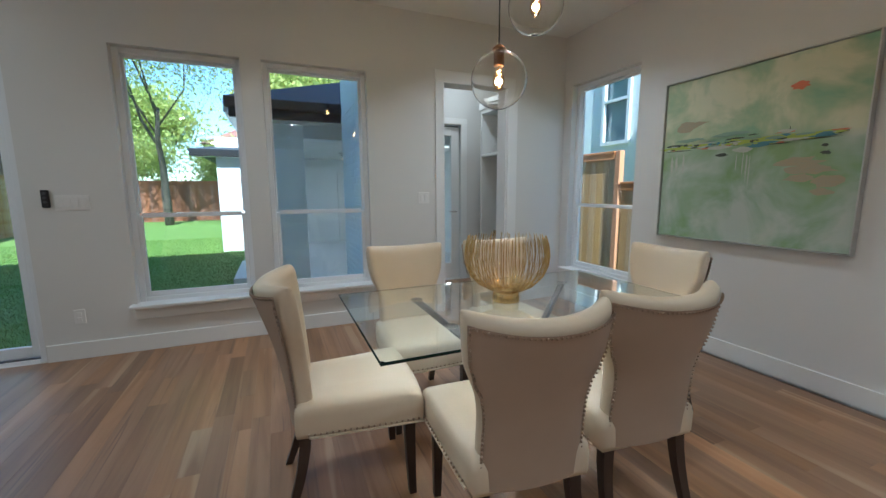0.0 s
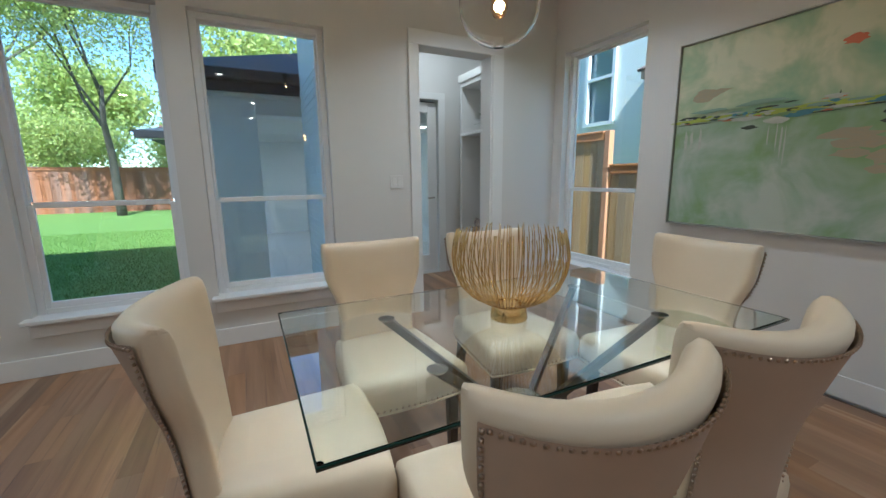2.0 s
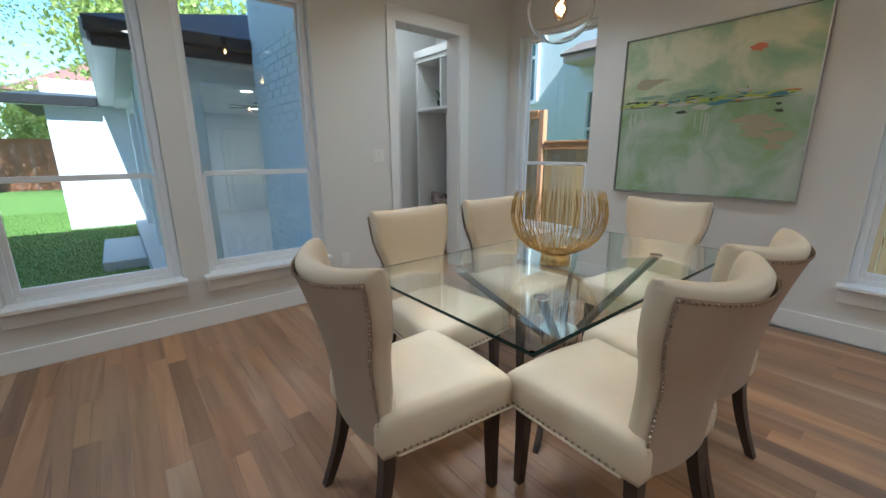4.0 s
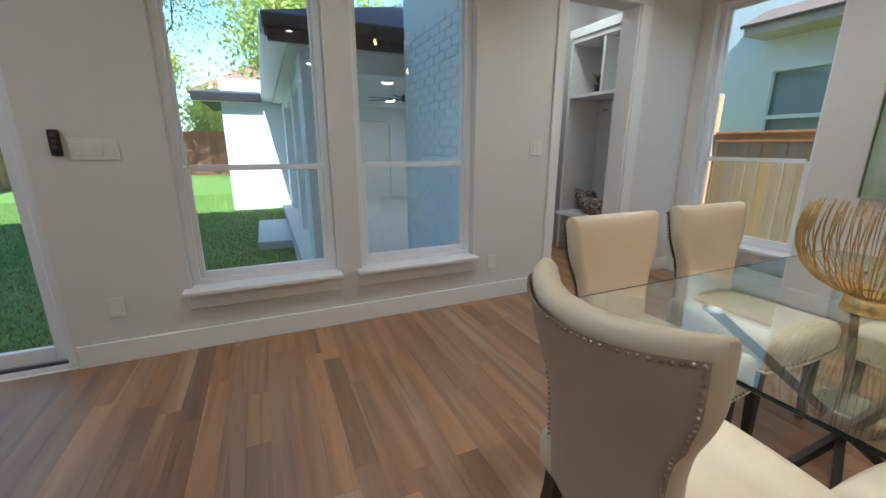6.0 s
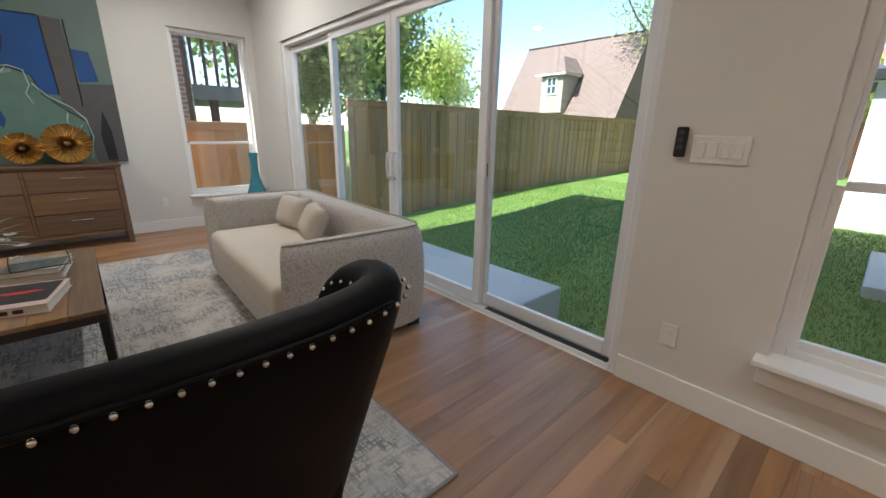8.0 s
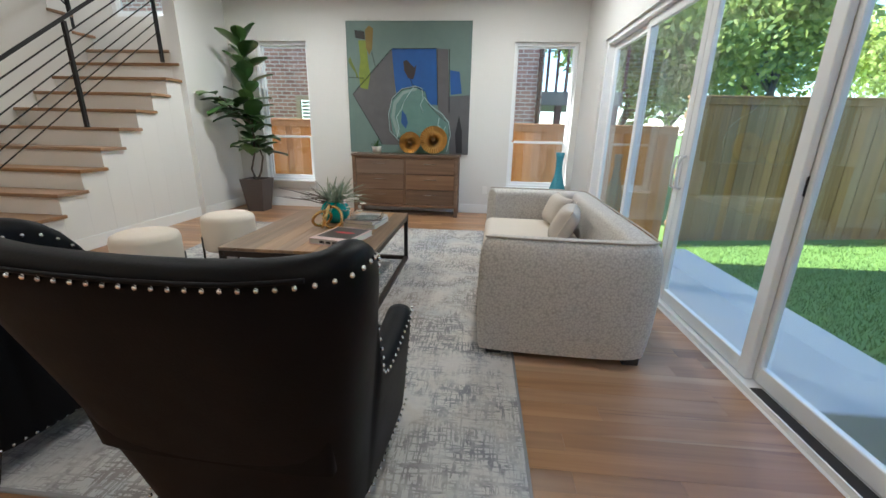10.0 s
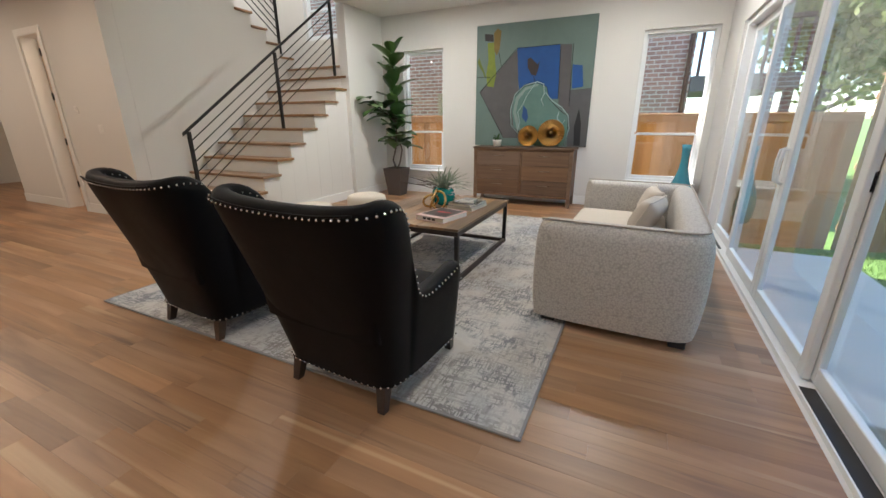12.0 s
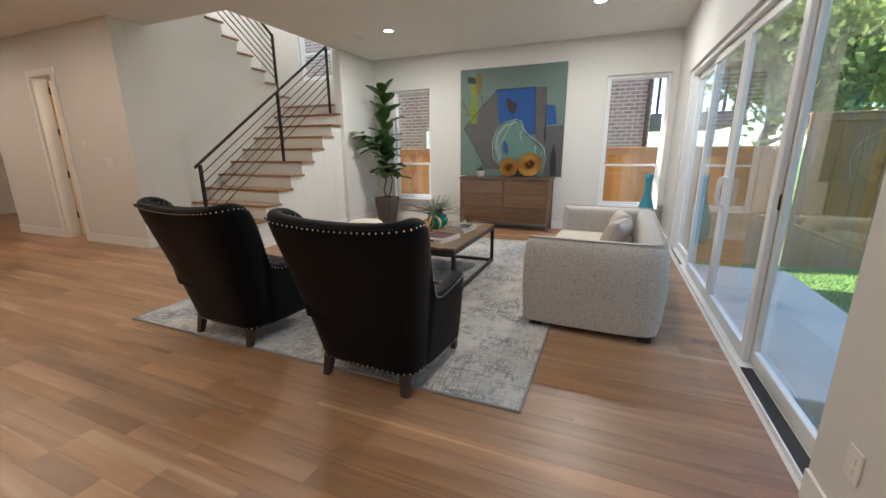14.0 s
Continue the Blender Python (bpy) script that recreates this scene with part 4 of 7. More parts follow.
# ---------------------------------------------------------------- dining chairs
def back_shape(u, v):
    """Half width, depth and height of the chair's back at u across (-1..1) and v up (0..1)."""
    stops = ((0.0, 0.195), (0.25, 0.188), (0.45, 0.186), (0.56, 0.198), (0.66, 0.226), (0.76, 0.243), (0.9, 0.25), (1.0, 0.252))
    for (a, wa), (b, wb) in zip(stops, stops[1:]):
        if v <= b:
            s = (v - a) / (b - a)
            w = wa + (wb - wa) * (3 * s * s - 2 * s ** 3)
            break
    curve = 0.035 + 0.075 * v * v
    y = -0.245 - 0.03 * v - 0.10 * v * v + curve * abs(u) ** 2.2
    z = 0.355 + 0.585 * v + 0.022 * v * (abs(u) ** 2 - 0.3)
    return Vector((u * w, y, z))


def dining_chair():
    ob = thing("dining_chair", "cream leather dining chair with taupe back and nailhead trim", "chair", "chairs round the glass table")
    bm = bmesh.new()
    nu, nv, th = 12, 12, 0.068
    loops = []
    for j in range(nv + 1):
        v = j / nv
        back = [back_shape(-1 + 2 * i / nu, v) for i in range(nu + 1)]
        t = th * (0.85 + 0.25 * v)
        front = [p + Vector((-0.010 * (2 * i / nu - 1), t + 0.012 * (1 - (2 * i / nu - 1) ** 2), 0)) for i, p in enumerate(back)]
        loops.append([bm.verts.new(p) for p in back] + [bm.verts.new(p) for p in reversed(front)])
    m = len(loops[0])
    for a, b in zip(loops, loops[1:]):
        for i in range(m):
            bm.faces.new((a[i], a[(i + 1) % m], b[(i + 1) % m], b[i])).smooth = True
    top = loops[-1]
    mid = [bm.verts.new((top[i].co + top[m - 1 - i].co) / 2 + Vector((0, 0, 0.02))) for i in range(nu + 1)]
    for i in range(nu):
        bm.faces.new((top[i], top[i + 1], mid[i + 1], mid[i])).smooth = True
        bm.faces.new((mid[i], mid[i + 1], top[m - 2 - i], top[m - 1 - i])).smooth = True
    bm.faces.new((top[0], mid[0], top[m - 1]))
    bm.faces.new((top[nu], top[nu + 1], mid[nu]))
    bm.faces.new(loops[0][::-1])
    back = part("backrest", bm, CREAM, ob, "cream leather backrest with flared wings")
    sub = back.modifiers.new("soft", "SUBSURF")
    sub.levels = sub.render_levels = 1
    # taupe outer panel
    bm = bmesh.new()
    rows = []
    for j in range(15):
        v = 0.02 + 0.945 * j / 14
        rows.append([bm.verts.new(back_shape(-0.955 + 1.91 * i / 14, v) + Vector((0, -0.005 - 0.006 * (1 - (i / 7 - 1) ** 6), 0))) for i in range(15)])
    for a, b in zip(rows, rows[1:]):
        for i in range(14):
            bm.faces.new((a[i], a[i + 1], b[i + 1], b[i])).smooth = True
    part("back_panel", bm, TAUPE, ob, "taupe velvet outer back")
    # nailheads round the panel and under the seat
    bm = bmesh.new()
    line = [back_shape(-0.94, 0.03 + 0.92 * j / 200) for j in range(201)] + [back_shape(-0.94 + 1.88 * j / 160, 0.95) for j in range(161)] + [back_shape(0.94, 0.95 - 0.92 * j / 200) for j in range(201)]
    run = 0.0
    for a, b in zip(line, line[1:]):
        run += (b - a).length
        if run > 0.014:
            run = 0.0
            ball(bm, b + Vector((0, -0.0095, 0)), 0.0052, 6, 3)
    tagged(part("nailhead_trim", bm, BRASSY, ob, "row of bronze nailheads on the back"), kind="stuff")
    # seat
    bm = bmesh.new()
    n = 10
    def seat_pt(u, v, z):
        w = 0.205 + 0.045 * (v ** 0.8)
        y = -0.235 + 0.50 * v + 0.018 * (1 - u * u) * v
        return Vector((u * w, y, z))
    rings = []
    edge = [(-1 + 2 * i / n, 1.0) for i in range(n + 1)] + [(1.0, 1 - i / n) for i in range(1, n + 1)] + [(1 - 2 * i / n, 0.0) for i in range(1, n + 1)] + [(-1.0, i / n) for i in range(1, n)]
    for z, k in ((0.352, 0.985), (0.37, 1.0), (0.44, 1.005), (0.468, 0.985), (0.485, 0.93), (0.496, 0.80), (0.504, 0.5)):
        rings.append([bm.verts.new(Vector((p.x * k, 0.015 + (p.y - 0.015) * k, z))) for p in (seat_pt(u, v, 0) for u, v in edge)])
    q = len(edge)
    for a, b in zip(rings, rings[1:]):
        for i in range(q):
            bm.faces.new((a[i], a[(i + 1) % q], b[(i + 1) % q], b[i])).smooth = True
    bm.faces.new(rings[0][::-1])
    bm.faces.new(rings[-1])
    part("seat", bm, CREAM, ob, "smooth cream leather seat")
    bm = bmesh.new()
    line = [seat_pt(-1, 0.1 + 0.9 * j / 40, 0.368) for j in range(41)] + [seat_pt(-1 + 2 * j / 40, 1, 0.368) for j in range(1, 41)] + [seat_pt(1, 1 - 0.9 * j / 40, 0.368) for j in range(1, 41)]
    run = 0.0
    for a, b in zip(line, line[1:]):
        run += (b - a).length
        if run > 0.014:
            run = 0.0
            out = Vector((b.x, b.y - 0.015, 0)).normalized() * 0.002
            ball(bm, b + out * 1.5, 0.0054, 6, 3)
    tagged(part("seat_nail_trim", bm, BRASSY, ob, "row of bronze nailheads under the seat"), kind="stuff")
    bm = bmesh.new()
    tube(bm, [(p.x * 1.004, p.y, 0.355) for p in line], 0.005, 6)
    part("piping", bm, CREAM, ob, "cream piping")
    # legs
    for x, y, fx, fy in ((-0.20, 0.215, 0.0, 0.01), (0.20, 0.215, 0.0, 0.01), (-0.165, -0.20, -0.02, -0.085), (0.165, -0.20, 0.02, -0.085)):
        bm = bmesh.new()
        sec = []
        for j in range(6):
            t = j / 5
            h = 0.022 - 0.007 * t
            cx, cy, cz = x + fx * t, y + fy * t ** 1.7, 0.354 * (1 - t)
            sec.append([bm.verts.new((cx + a * h, cy + b * h, cz)) for a, b in ((-1, -1), (1, -1), (1, 1), (-1, 1))])
        for a, b in zip(sec, sec[1:]):
            for i in range(4):
                bm.faces.new((a[i], a[(i + 1) % 4], b[(i + 1) % 4], b[i]))
        bm.faces.new(sec[0])
        bm.faces.new(sec[-1][::-1])
        part("leg", bm, DARKLEG, ob, "dark stained wooden leg")
    return ob


chair = dining_chair()
chair.matrix_world = pose(2.02, 1.90, 0, 0, 0, -7)
for x, y, a in ((2.55, 1.915, -6), (2.02, 2.86, 180), (2.685, 2.89, 178), (3.185, 2.35, 90), (1.5415, 2.4165, -92.7)):
    copy_thing(chair, pose(x, y, 0, 0, 0, a))

# ---------------------------------------------------------------- glass table
ob = thing("dining_table", "rectangular glass dining table on a crossed dark wood base", "table")
TOPGLASS = Mat("table_glass", (0.93, 0.985, 0.965, 1), 0.0)
TOPGLASS.b.inputs["Transmission Weight"].default_value = 1.0
TOPGLASS.b.inputs["IOR"].default_value = 1.5
bm = bmesh.new()
t = bmesh.new()
box(t, 1.562, 3.19, 1.898, 2.822, 0.743, 0.755)
bmesh.ops.bevel(t, geom=[e for e in t.edges if abs(e.verts[0].co.z - e.verts[1].co.z) > 0.005], offset=0.012, segments=3, affect="EDGES")
join(bm, t)
g = part("tabletop", bm, TOPGLASS.m, ob, "clear greenish plate glass top")
g.visible_shadow = False
bm = bmesh.new()
tube(bm, [(1.5605, 1.8965, 0.749), (3.1915, 1.8965, 0.749), (3.1915, 2.8235, 0.749), (1.5605, 2.8235, 0.749)], 0.0055, 4, closed=True)
part("glass_edge", bm, plain("green_glass_edge", (0.010, 0.028, 0.022, 1), 0.08), ob, "dark green polished glass edge")
cx, cy = 2.376, 2.36
for sx, sy in ((1, 1), (1, -1), (-1, 1), (-1, -1)):
    bm = bmesh.new()
    a, b = Vector((cx + sx * 0.46, cy + sy * 0.22, 0.737)), Vector((cx - sx * 0.34, cy - sy * 0.15, 0.0))
    d = (b - a)
    side = Vector((-d.y, d.x, 0)).normalized() * 0.012
    up = Vector((0, 0, 1))
    wide = Vector((d.x, d.y, 0)).normalized() * 0.022
    v = [bm.verts.new(p) for p in (a + side + wide, a - side + wide, a - side - wide, a + side - wide, b + side + wide, b - side + wide, b - side - wide, b + side - wide)]
    for f in ((0, 1, 2, 3), (7, 6, 5, 4), (0, 4, 5, 1), (1, 5, 6, 2), (2, 6, 7, 3), (3, 7, 4, 0)):
        bm.faces.new([v[i] for i in f])
    part("leg", bm, DARKLEG, ob, "slanting dark wood leg")
    bm = bmesh.new()
    lathe(bm, [(0.028, 0), (0.03, 0.003), (0.03, 0.006)], 16, (a.x, a.y, 0.737))
    part("glass_pad", bm, CHROME, ob, "chrome pad under the glass")
bm = bmesh.new()
lathe(bm, [(0.09, 0.34), (0.092, 0.345), (0.092, 0.40), (0.09, 0.405)], 20, (cx, cy, 0))
part("hub", bm, CHROME, ob, "polished metal hub")

# ---------------------------------------------------------------- wire bowl
ob = thing("wire_bowl", "gold wire basket bowl on the glass table", "bowl", m=pose(2.312, 2.365, 0.756))
bm = bmesh.new()
lathe(bm, [(0.066, 0), (0.068, 0.004), (0.062, 0.05), (0.055, 0.058), (0.05, 0.05), (0.05, 0.004)], 32)
part("foot_ring", bm, GOLD, ob, "brushed gold foot")
bm = bmesh.new()
r = random.Random(4)
prof = ((0.05, 0.055), (0.09, 0.062), (0.138, 0.088), (0.178, 0.13), (0.199, 0.18), (0.205, 0.23), (0.199, 0.28), (0.188, 0.32))
for i in range(92):
    a = 2 * math.pi * i / 92 + r.uniform(-0.02, 0.02)
    k = r.uniform(0.96, 1.02)
    w = r.uniform(-0.05, 0.05)
    tube(bm, [(q * k * math.cos(a + w * z * 3), q * k * math.sin(a + w * z * 3), z * (1 if z < 0.3 else r.uniform(0.97, 1.03))) for q, z in prof], 0.0019, 5)
tagged(part("wire_cage", bm, GOLD, ob, "bent gold wires"), kind="stuff")

# ---------------------------------------------------------------- pendant lamps
GLOBE = Mat("clear_globe", (1, 0.985, 0.96, 1), 0.0)
GLOBE.b.inputs["Transmission Weight"].default_value = 1.0
GLOBE.b.inputs["IOR"].default_value = 1.25
BRONZE = plain("bronze_socket", (0.20, 0.11, 0.06, 1), 0.35, 0.9)
BULB = glow("filament", (1.0, 0.50, 0.16, 1), 70.0)
BULBGLASS = glass("amber_bulb_glass", (1.0, 0.80, 0.55, 1))
BULBGLASS.node_tree.nodes["Principled BSDF"].inputs["IOR"].default_value = 1.05
for x, y, z in ((2.262, 2.38, 1.80), (2.455, 2.38, 2.15), (2.09, 2.24, 2.48)):
    ob = thing("pendant_lamp", "clear glass globe pendant with a glowing filament bulb", "pendant lamp", "globe pendants over the table", pose(x, y, z))
    bm = bmesh.new()
    R = 0.128
    out = [(R * math.sin(a), R * math.cos(a)) for a in (0.22 + (math.pi - 0.24) * i / 22 for i in range(23))]
    lathe(bm, [(q, h) for q, h in out] + [((R - 0.003) / R * q, (R - 0.003) / R * h) for q, h in reversed(out)], 40, close=False)
    g = part("globe", bm, GLOBE.m, ob, "clear blown glass globe")
    g.visible_shadow = False
    bm = bmesh.new()
    lathe(bm, [(0.03, 0.128), (0.032, 0.138), (0.018, 0.15), (0.006, 0.16)], 20)
    lathe(bm, [(0.022, 0.062), (0.024, 0.065), (0.024, 0.128), (0.02, 0.132)], 20)
    part("socket", bm, BRONZE, ob, "bronze lamp socket")
    bm = bmesh.new()
    tube(bm, [(0, 0, 0.16), (0, 0, CZ - z - 0.02)], 0.0035, 6)
    part("cord", bm, BLACK, ob, "black cord")
    bm = bmesh.new()
    lathe(bm, [(0.012, 0.06), (0.016, 0.04), (0.026, 0.01), (0.027, -0.015), (0.018, -0.035), (0.002, -0.042)], 20)
    g = part("bulb", bm, BULBGLASS, ob, "amber vintage bulb")
    g.visible_shadow = False
    bm = bmesh.new()
    tube(bm, [(0.008 * math.cos(i * 1.9), 0.008 * math.sin(i * 1.9), 0.045 - 0.007 * i) for i in range(11)], 0.0026, 6)
    part("filament", bm, BULB, ob, "glowing orange filament")
    bm = bmesh.new()
    lathe(bm, [(0.055, CZ - z - 0.025), (0.06, CZ - z - 0.02), (0.06, CZ - z - 0.002)], 24)
    part("ceiling_rose", bm, BRONZE, ob)
    lamp("pendant_bulb", "POINT", pose(x, y, z - 0.005), PENDANT, (1.0, 0.62, 0.30), 0.02)

# ---------------------------------------------------------------- wall plates and remote
def wall_plate(name, label, category, m, w=0.075, h=0.115, kind="outlet"):
    ob = thing(name, label, category, m=m)
    bm = bmesh.new()
    rbox(bm, -w / 2, w / 2, -0.007, -0.0005, -h / 2, h / 2, 0.003, 2)
    part("plate", bm, PLATE, ob)
    n = max(1, round(w / 0.06))
    for i in range(n):
        x = (i - (n - 1) / 2) * 0.046
        bm = bmesh.new()
        if kind == "switch":
            rbox(bm, x - 0.016, x + 0.016, -0.012, -0.0065, -0.033, 0.033, 0.002, 1)
            part("rocker", bm, PLATE, ob)
        else:
            for z in (-0.02, 0.02):
                rbox(bm, x - 0.016, x + 0.016, -0.0095, -0.0065, z - 0.014, z + 0.014, 0.003, 1)
            part("socket", bm, PLATE, ob)
    return ob


wall_plate("light_switch", "white double rocker switch on the wall", "switch", pose(2.682, NY, 1.227), 0.12, kind="switch")
wall_plate("switch_panel", "wide white multi-gang switch plate on the wall", "switch", pose(-0.135, NY, 1.225), 0.21, kind="switch")
wall_plate("wall_outlet", "white wall outlet above the baseboard", "outlet", pose(-0.187, NY, 0.34))
wall_plate("wall_outlet", "white wall outlet above the baseboard", "outlet", pose(2.30, NY, 0.32))
wall_plate("wall_outlet", "white wall outlet beside the dresser", "outlet", pose(WX, 3.28, 0.36, 0, 0, 90))
ob = thing("fan_remote", "black remote control in a wall cradle", "remote control", m=pose(-0.285, NY, 1.255))
bm = bmesh.new()
rbox(bm, -0.024, 0.024, -0.022, -0.001, -0.065, 0.065, 0.008, 3)
part("body", bm, BLACK, ob)
for i in range(3):
    bm = bmesh.new()
    lathe(bm, [(0.011, 0), (0.011, 0.0025), (0.009, 0.003)], 12)
    bmesh.ops.transform(bm, matrix=pose(0, -0.0215, 0.04 - 0.032 * i, 90), verts=bm.verts)
    part("button", bm, plain("grey_button", (0.06, 0.06, 0.065, 1), 0.4), ob)

# ---------------------------------------------------------------- green painting
def polygon(bm, pts, depth=0.0):
    bm.faces.new([bm.verts.new((x, depth, z)) for x, z in pts])


def daub(bm, cx, cz, w, h, seed, depth, n=14, rough=0.35):
    """A loose brush mark: an uneven oval."""
    r = random.Random(seed)
    polygon(bm, [(cx + w / 2 * math.cos(a) * (1 + r.uniform(-rough, rough)), cz + h / 2 * math.sin(a) * (1 + r.uniform(-rough, rough))) for a in (2 * math.pi * i / n for i in range(n))], depth)


ob = thing("green_painting", "large abstract green and grey painting in a silver frame", "painting", m=pose(EX, 3.21, 0.90, 0, 0, -90))
W, Hh = 1.305, 1.27
k = Mat("green_canvas", (0.3, 0.36, 0.28, 1), 0.6)
v = k.coords((1, 1, 1))
sx = k.node("SeparateXYZ")
k.link(v, sx.inputs[0])
n1, n2 = k.noise(v, 2.4, 4, 0.6, 0.4), k.noise(k.coords((1, 1, 3)), 5.0, 4, 0.6)
low = k.ramp(n1, [(0.36, (0.20, 0.33, 0.135, 1)), (0.5, (0.335, 0.43, 0.325, 1)), (0.60, (0.48, 0.53, 0.475, 1))])
upc = k.ramp(n1, [(0.38, (0.22, 0.40, 0.255, 1)), (0.5, (0.43, 0.51, 0.32, 1)), (0.60, (0.65, 0.64, 0.46, 1))])
hz = k.node("MapRange")
hz.inputs["From Min"].default_value, hz.inputs["From Max"].default_value = 0.74, 0.80
k.link(k.math("ADD", sx.outputs[2], k.math("MULTIPLY", n2, 0.08)), hz.inputs["Value"])
base = k.mix(hz.outputs[0], low, upc)
k.colour(k.mix(k.maprange(n2, 0, 0.3), base, (0.42, 0.50, 0.335, 1)))
k.bump(k.noise(k.coords((1, 1, 6)), 40, 4), 0.4, 0.002)
bm = bmesh.new()
box(bm, 0.012, W - 0.012, -0.034, -0.012, 0.012, Hh - 0.012)
part("canvas", bm, k.m, ob, "canvas in misty greens")
bm = bmesh.new()
for a, b, c, d in ((0, 0.009, 0, Hh), (W - 0.009, W, 0, Hh), (0.009, W - 0.009, 0, 0.009), (0.009, W - 0.009, Hh - 0.009, Hh)):
    rbox(bm, a, b, -0.052, -0.001, c, d, 0.002, 1)
part("picture_frame", bm, plain("silver_frame", (0.55, 0.55, 0.53, 1), 0.3, 0.8), ob, "slim silver frame")
STROKES = (("orange", (0.43, 0.31, 0.18, 1), ((0.21, 0.90, 0.14, 0.06), (0.27, 0.91, 0.18, 0.025), (0.98, 0.57, 0.20, 0.05), (1.05, 0.52, 0.22, 0.045), (1.0, 0.47, 0.15, 0.035), (1.14, 0.44, 0.14, 0.06), (1.12, 0.38, 0.10, 0.03))),
           ("red", (0.62, 0.14, 0.05, 1), ((0.95, 1.05, 0.10, 0.035), (0.97, 1.055, 0.05, 0.02), (0.36, 0.735, 0.11, 0.022))),
           ("dark", (0.02, 0.03, 0.02, 1), ((0.10, 0.755, 0.12, 0.014), (0.20, 0.742, 0.08, 0.008), (0.14, 0.712, 0.22, 0.005), (0.58, 0.765, 0.12, 0.010), (0.50, 0.655, 0.08, 0.016), (0.70, 0.778, 0.06, 0.006), (0.86, 0.70, 0.12, 0.005), (1.05, 0.71, 0.22, 0.004), (1.11, 0.665, 0.03, 0.014), (1.12, 0.62, 0.045, 0.018), (0.92, 0.785, 0.006, 0.025))),
           ("lime", (0.42, 0.50, 0.05, 1), ((0.16, 0.735, 0.26, 0.022), (0.60, 0.735, 0.30, 0.022), (0.82, 0.745, 0.20, 0.02), (1.0, 0.735, 0.30, 0.03))),
           ("white", (0.60, 0.60, 0.54, 1), ((0.46, 0.712, 0.16, 0.02), (0.64, 0.68, 0.10, 0.03), (0.68, 0.56, 0.009, 0.16), (0.655, 0.58, 0.006, 0.12), (0.70, 0.53, 0.006, 0.18), (0.61, 0.59, 0.006, 0.10), (0.10, 0.60, 0.02, 0.10), (0.14, 0.61, 0.02, 0.08), (0.20, 0.60, 0.015, 0.10), (0.90, 0.775, 0.10, 0.016))),
           ("blue", (0.06, 0.22, 0.30, 1), ((0.74, 0.70, 0.12, 0.018), (0.80, 0.715, 0.10, 0.012))),
           ("mint", (0.22, 0.38, 0.29, 1), ((0.25, 0.79, 0.20, 0.02), (0.55, 0.80, 0.24, 0.02))))
rr = random.Random(63)
for j, (nm, c, marks) in enumerate(STROKES):
    bm = bmesh.new()
    extra = {"dark": 26, "lime": 24, "white": 12, "blue": 10, "red": 12, "mint": 8, "orange": 4}[nm]
    marks = marks + tuple((rr.uniform(0.05, 1.2), rr.gauss(0.735, 0.013), rr.uniform(0.02, 0.11), rr.uniform(0.004, 0.014)) for _ in range(extra))
    for i, (x, z, w, h) in enumerate(marks):
        daub(bm, x, z, w * 1.15, h * 1.35, j * 31 + i, -0.0345 - 0.00008 * (j * 24 + i + 1))
    kk = Mat("paint_" + nm, c, 0.5)
    nn = kk.noise(kk.coords((4, 1, 14)), 6, 4)
    kk.colour(kk.mix(kk.maprange(nn, 0.0, 0.8 if nm in ("orange", "white", "mint") else 0.25), c, (0.28, 0.33, 0.26, 1)))
    tagged(part("brushwork", bm, kk.m, ob, nm + " brush marks"), kind="stuff")

# ---------------------------------------------------------------- mudroom things
ob = thing("mudroom_locker", "white built-in mudroom locker with cubbies, hooks and bench", "cabinet")
for a, b, c, d, e, f in ((3.96, 4.42, 5.70, 5.74, 0.0, 2.36), (3.96, 4.42, 4.76, 4.80, 0, 2.36)):
    bm = bmesh.new()
    rbox(bm, a, b, c, d, e, f, 0.003, 1)
    part("side_panel", bm, TRIM, ob)
bm = bmesh.new()
rbox(bm, 4.425, 4.448, 4.76, 5.94, 0, 2.5, 0.003, 1)
part("back_panel", bm, TRIM, ob)
for z, t in ((1.76, 0.035), (2.33, 0.05)):
    bm = bmesh.new()
    rbox(bm, 3.945, 4.42, 4.80, 5.70, z, z + t, 0.004, 1)
    part("shelf", bm, TRIM, ob)
bm = bmesh.new()
rbox(bm, 3.96, 4.42, 5.22, 5.255, 1.796, 2.33, 0.003, 1)
part("divider", bm, TRIM, ob)
bm = bmesh.new()
rbox(bm, 3.925, 4.42, 4.77, 5.73, 2.382, 2.47, 0.004, 1)
part("crown", bm, TRIM, ob)
bm = bmesh.new()
rbox(bm, 3.88, 4.42, 4.80, 5.70, 0.44, 0.48, 0.004, 1)
part("bench", bm, TRIM, ob, "white bench top")
bm = bmesh.new()
rbox(bm, 3.92, 4.40, 5.22, 5.26, 0.0, 0.438, 0.003, 1)
part("bench_support", bm, TRIM, ob)
for y in (4.95, 5.15, 5.38, 5.58):
    bm = bmesh.new()
    tube(bm, [(4.425, y, 1.66), (4.37, y, 1.64), (4.36, y, 1.68)], 0.008, 6)
    part("coat_hook", bm, CHROME, ob)
r = random.Random(8)
k = Mat("patterned_cushion", (0.2, 0.15, 0.13, 1), 0.85)
n = k.noise(k.coords(), 22, 4, 0.6, 1.5)
k.colour(k.ramp(n, [(0.35, (0.06, 0.045, 0.05, 1)), (0.5, (0.22, 0.16, 0.13, 1)), (0.62, (0.50, 0.44, 0.38, 1))]))
CUSH = k.m


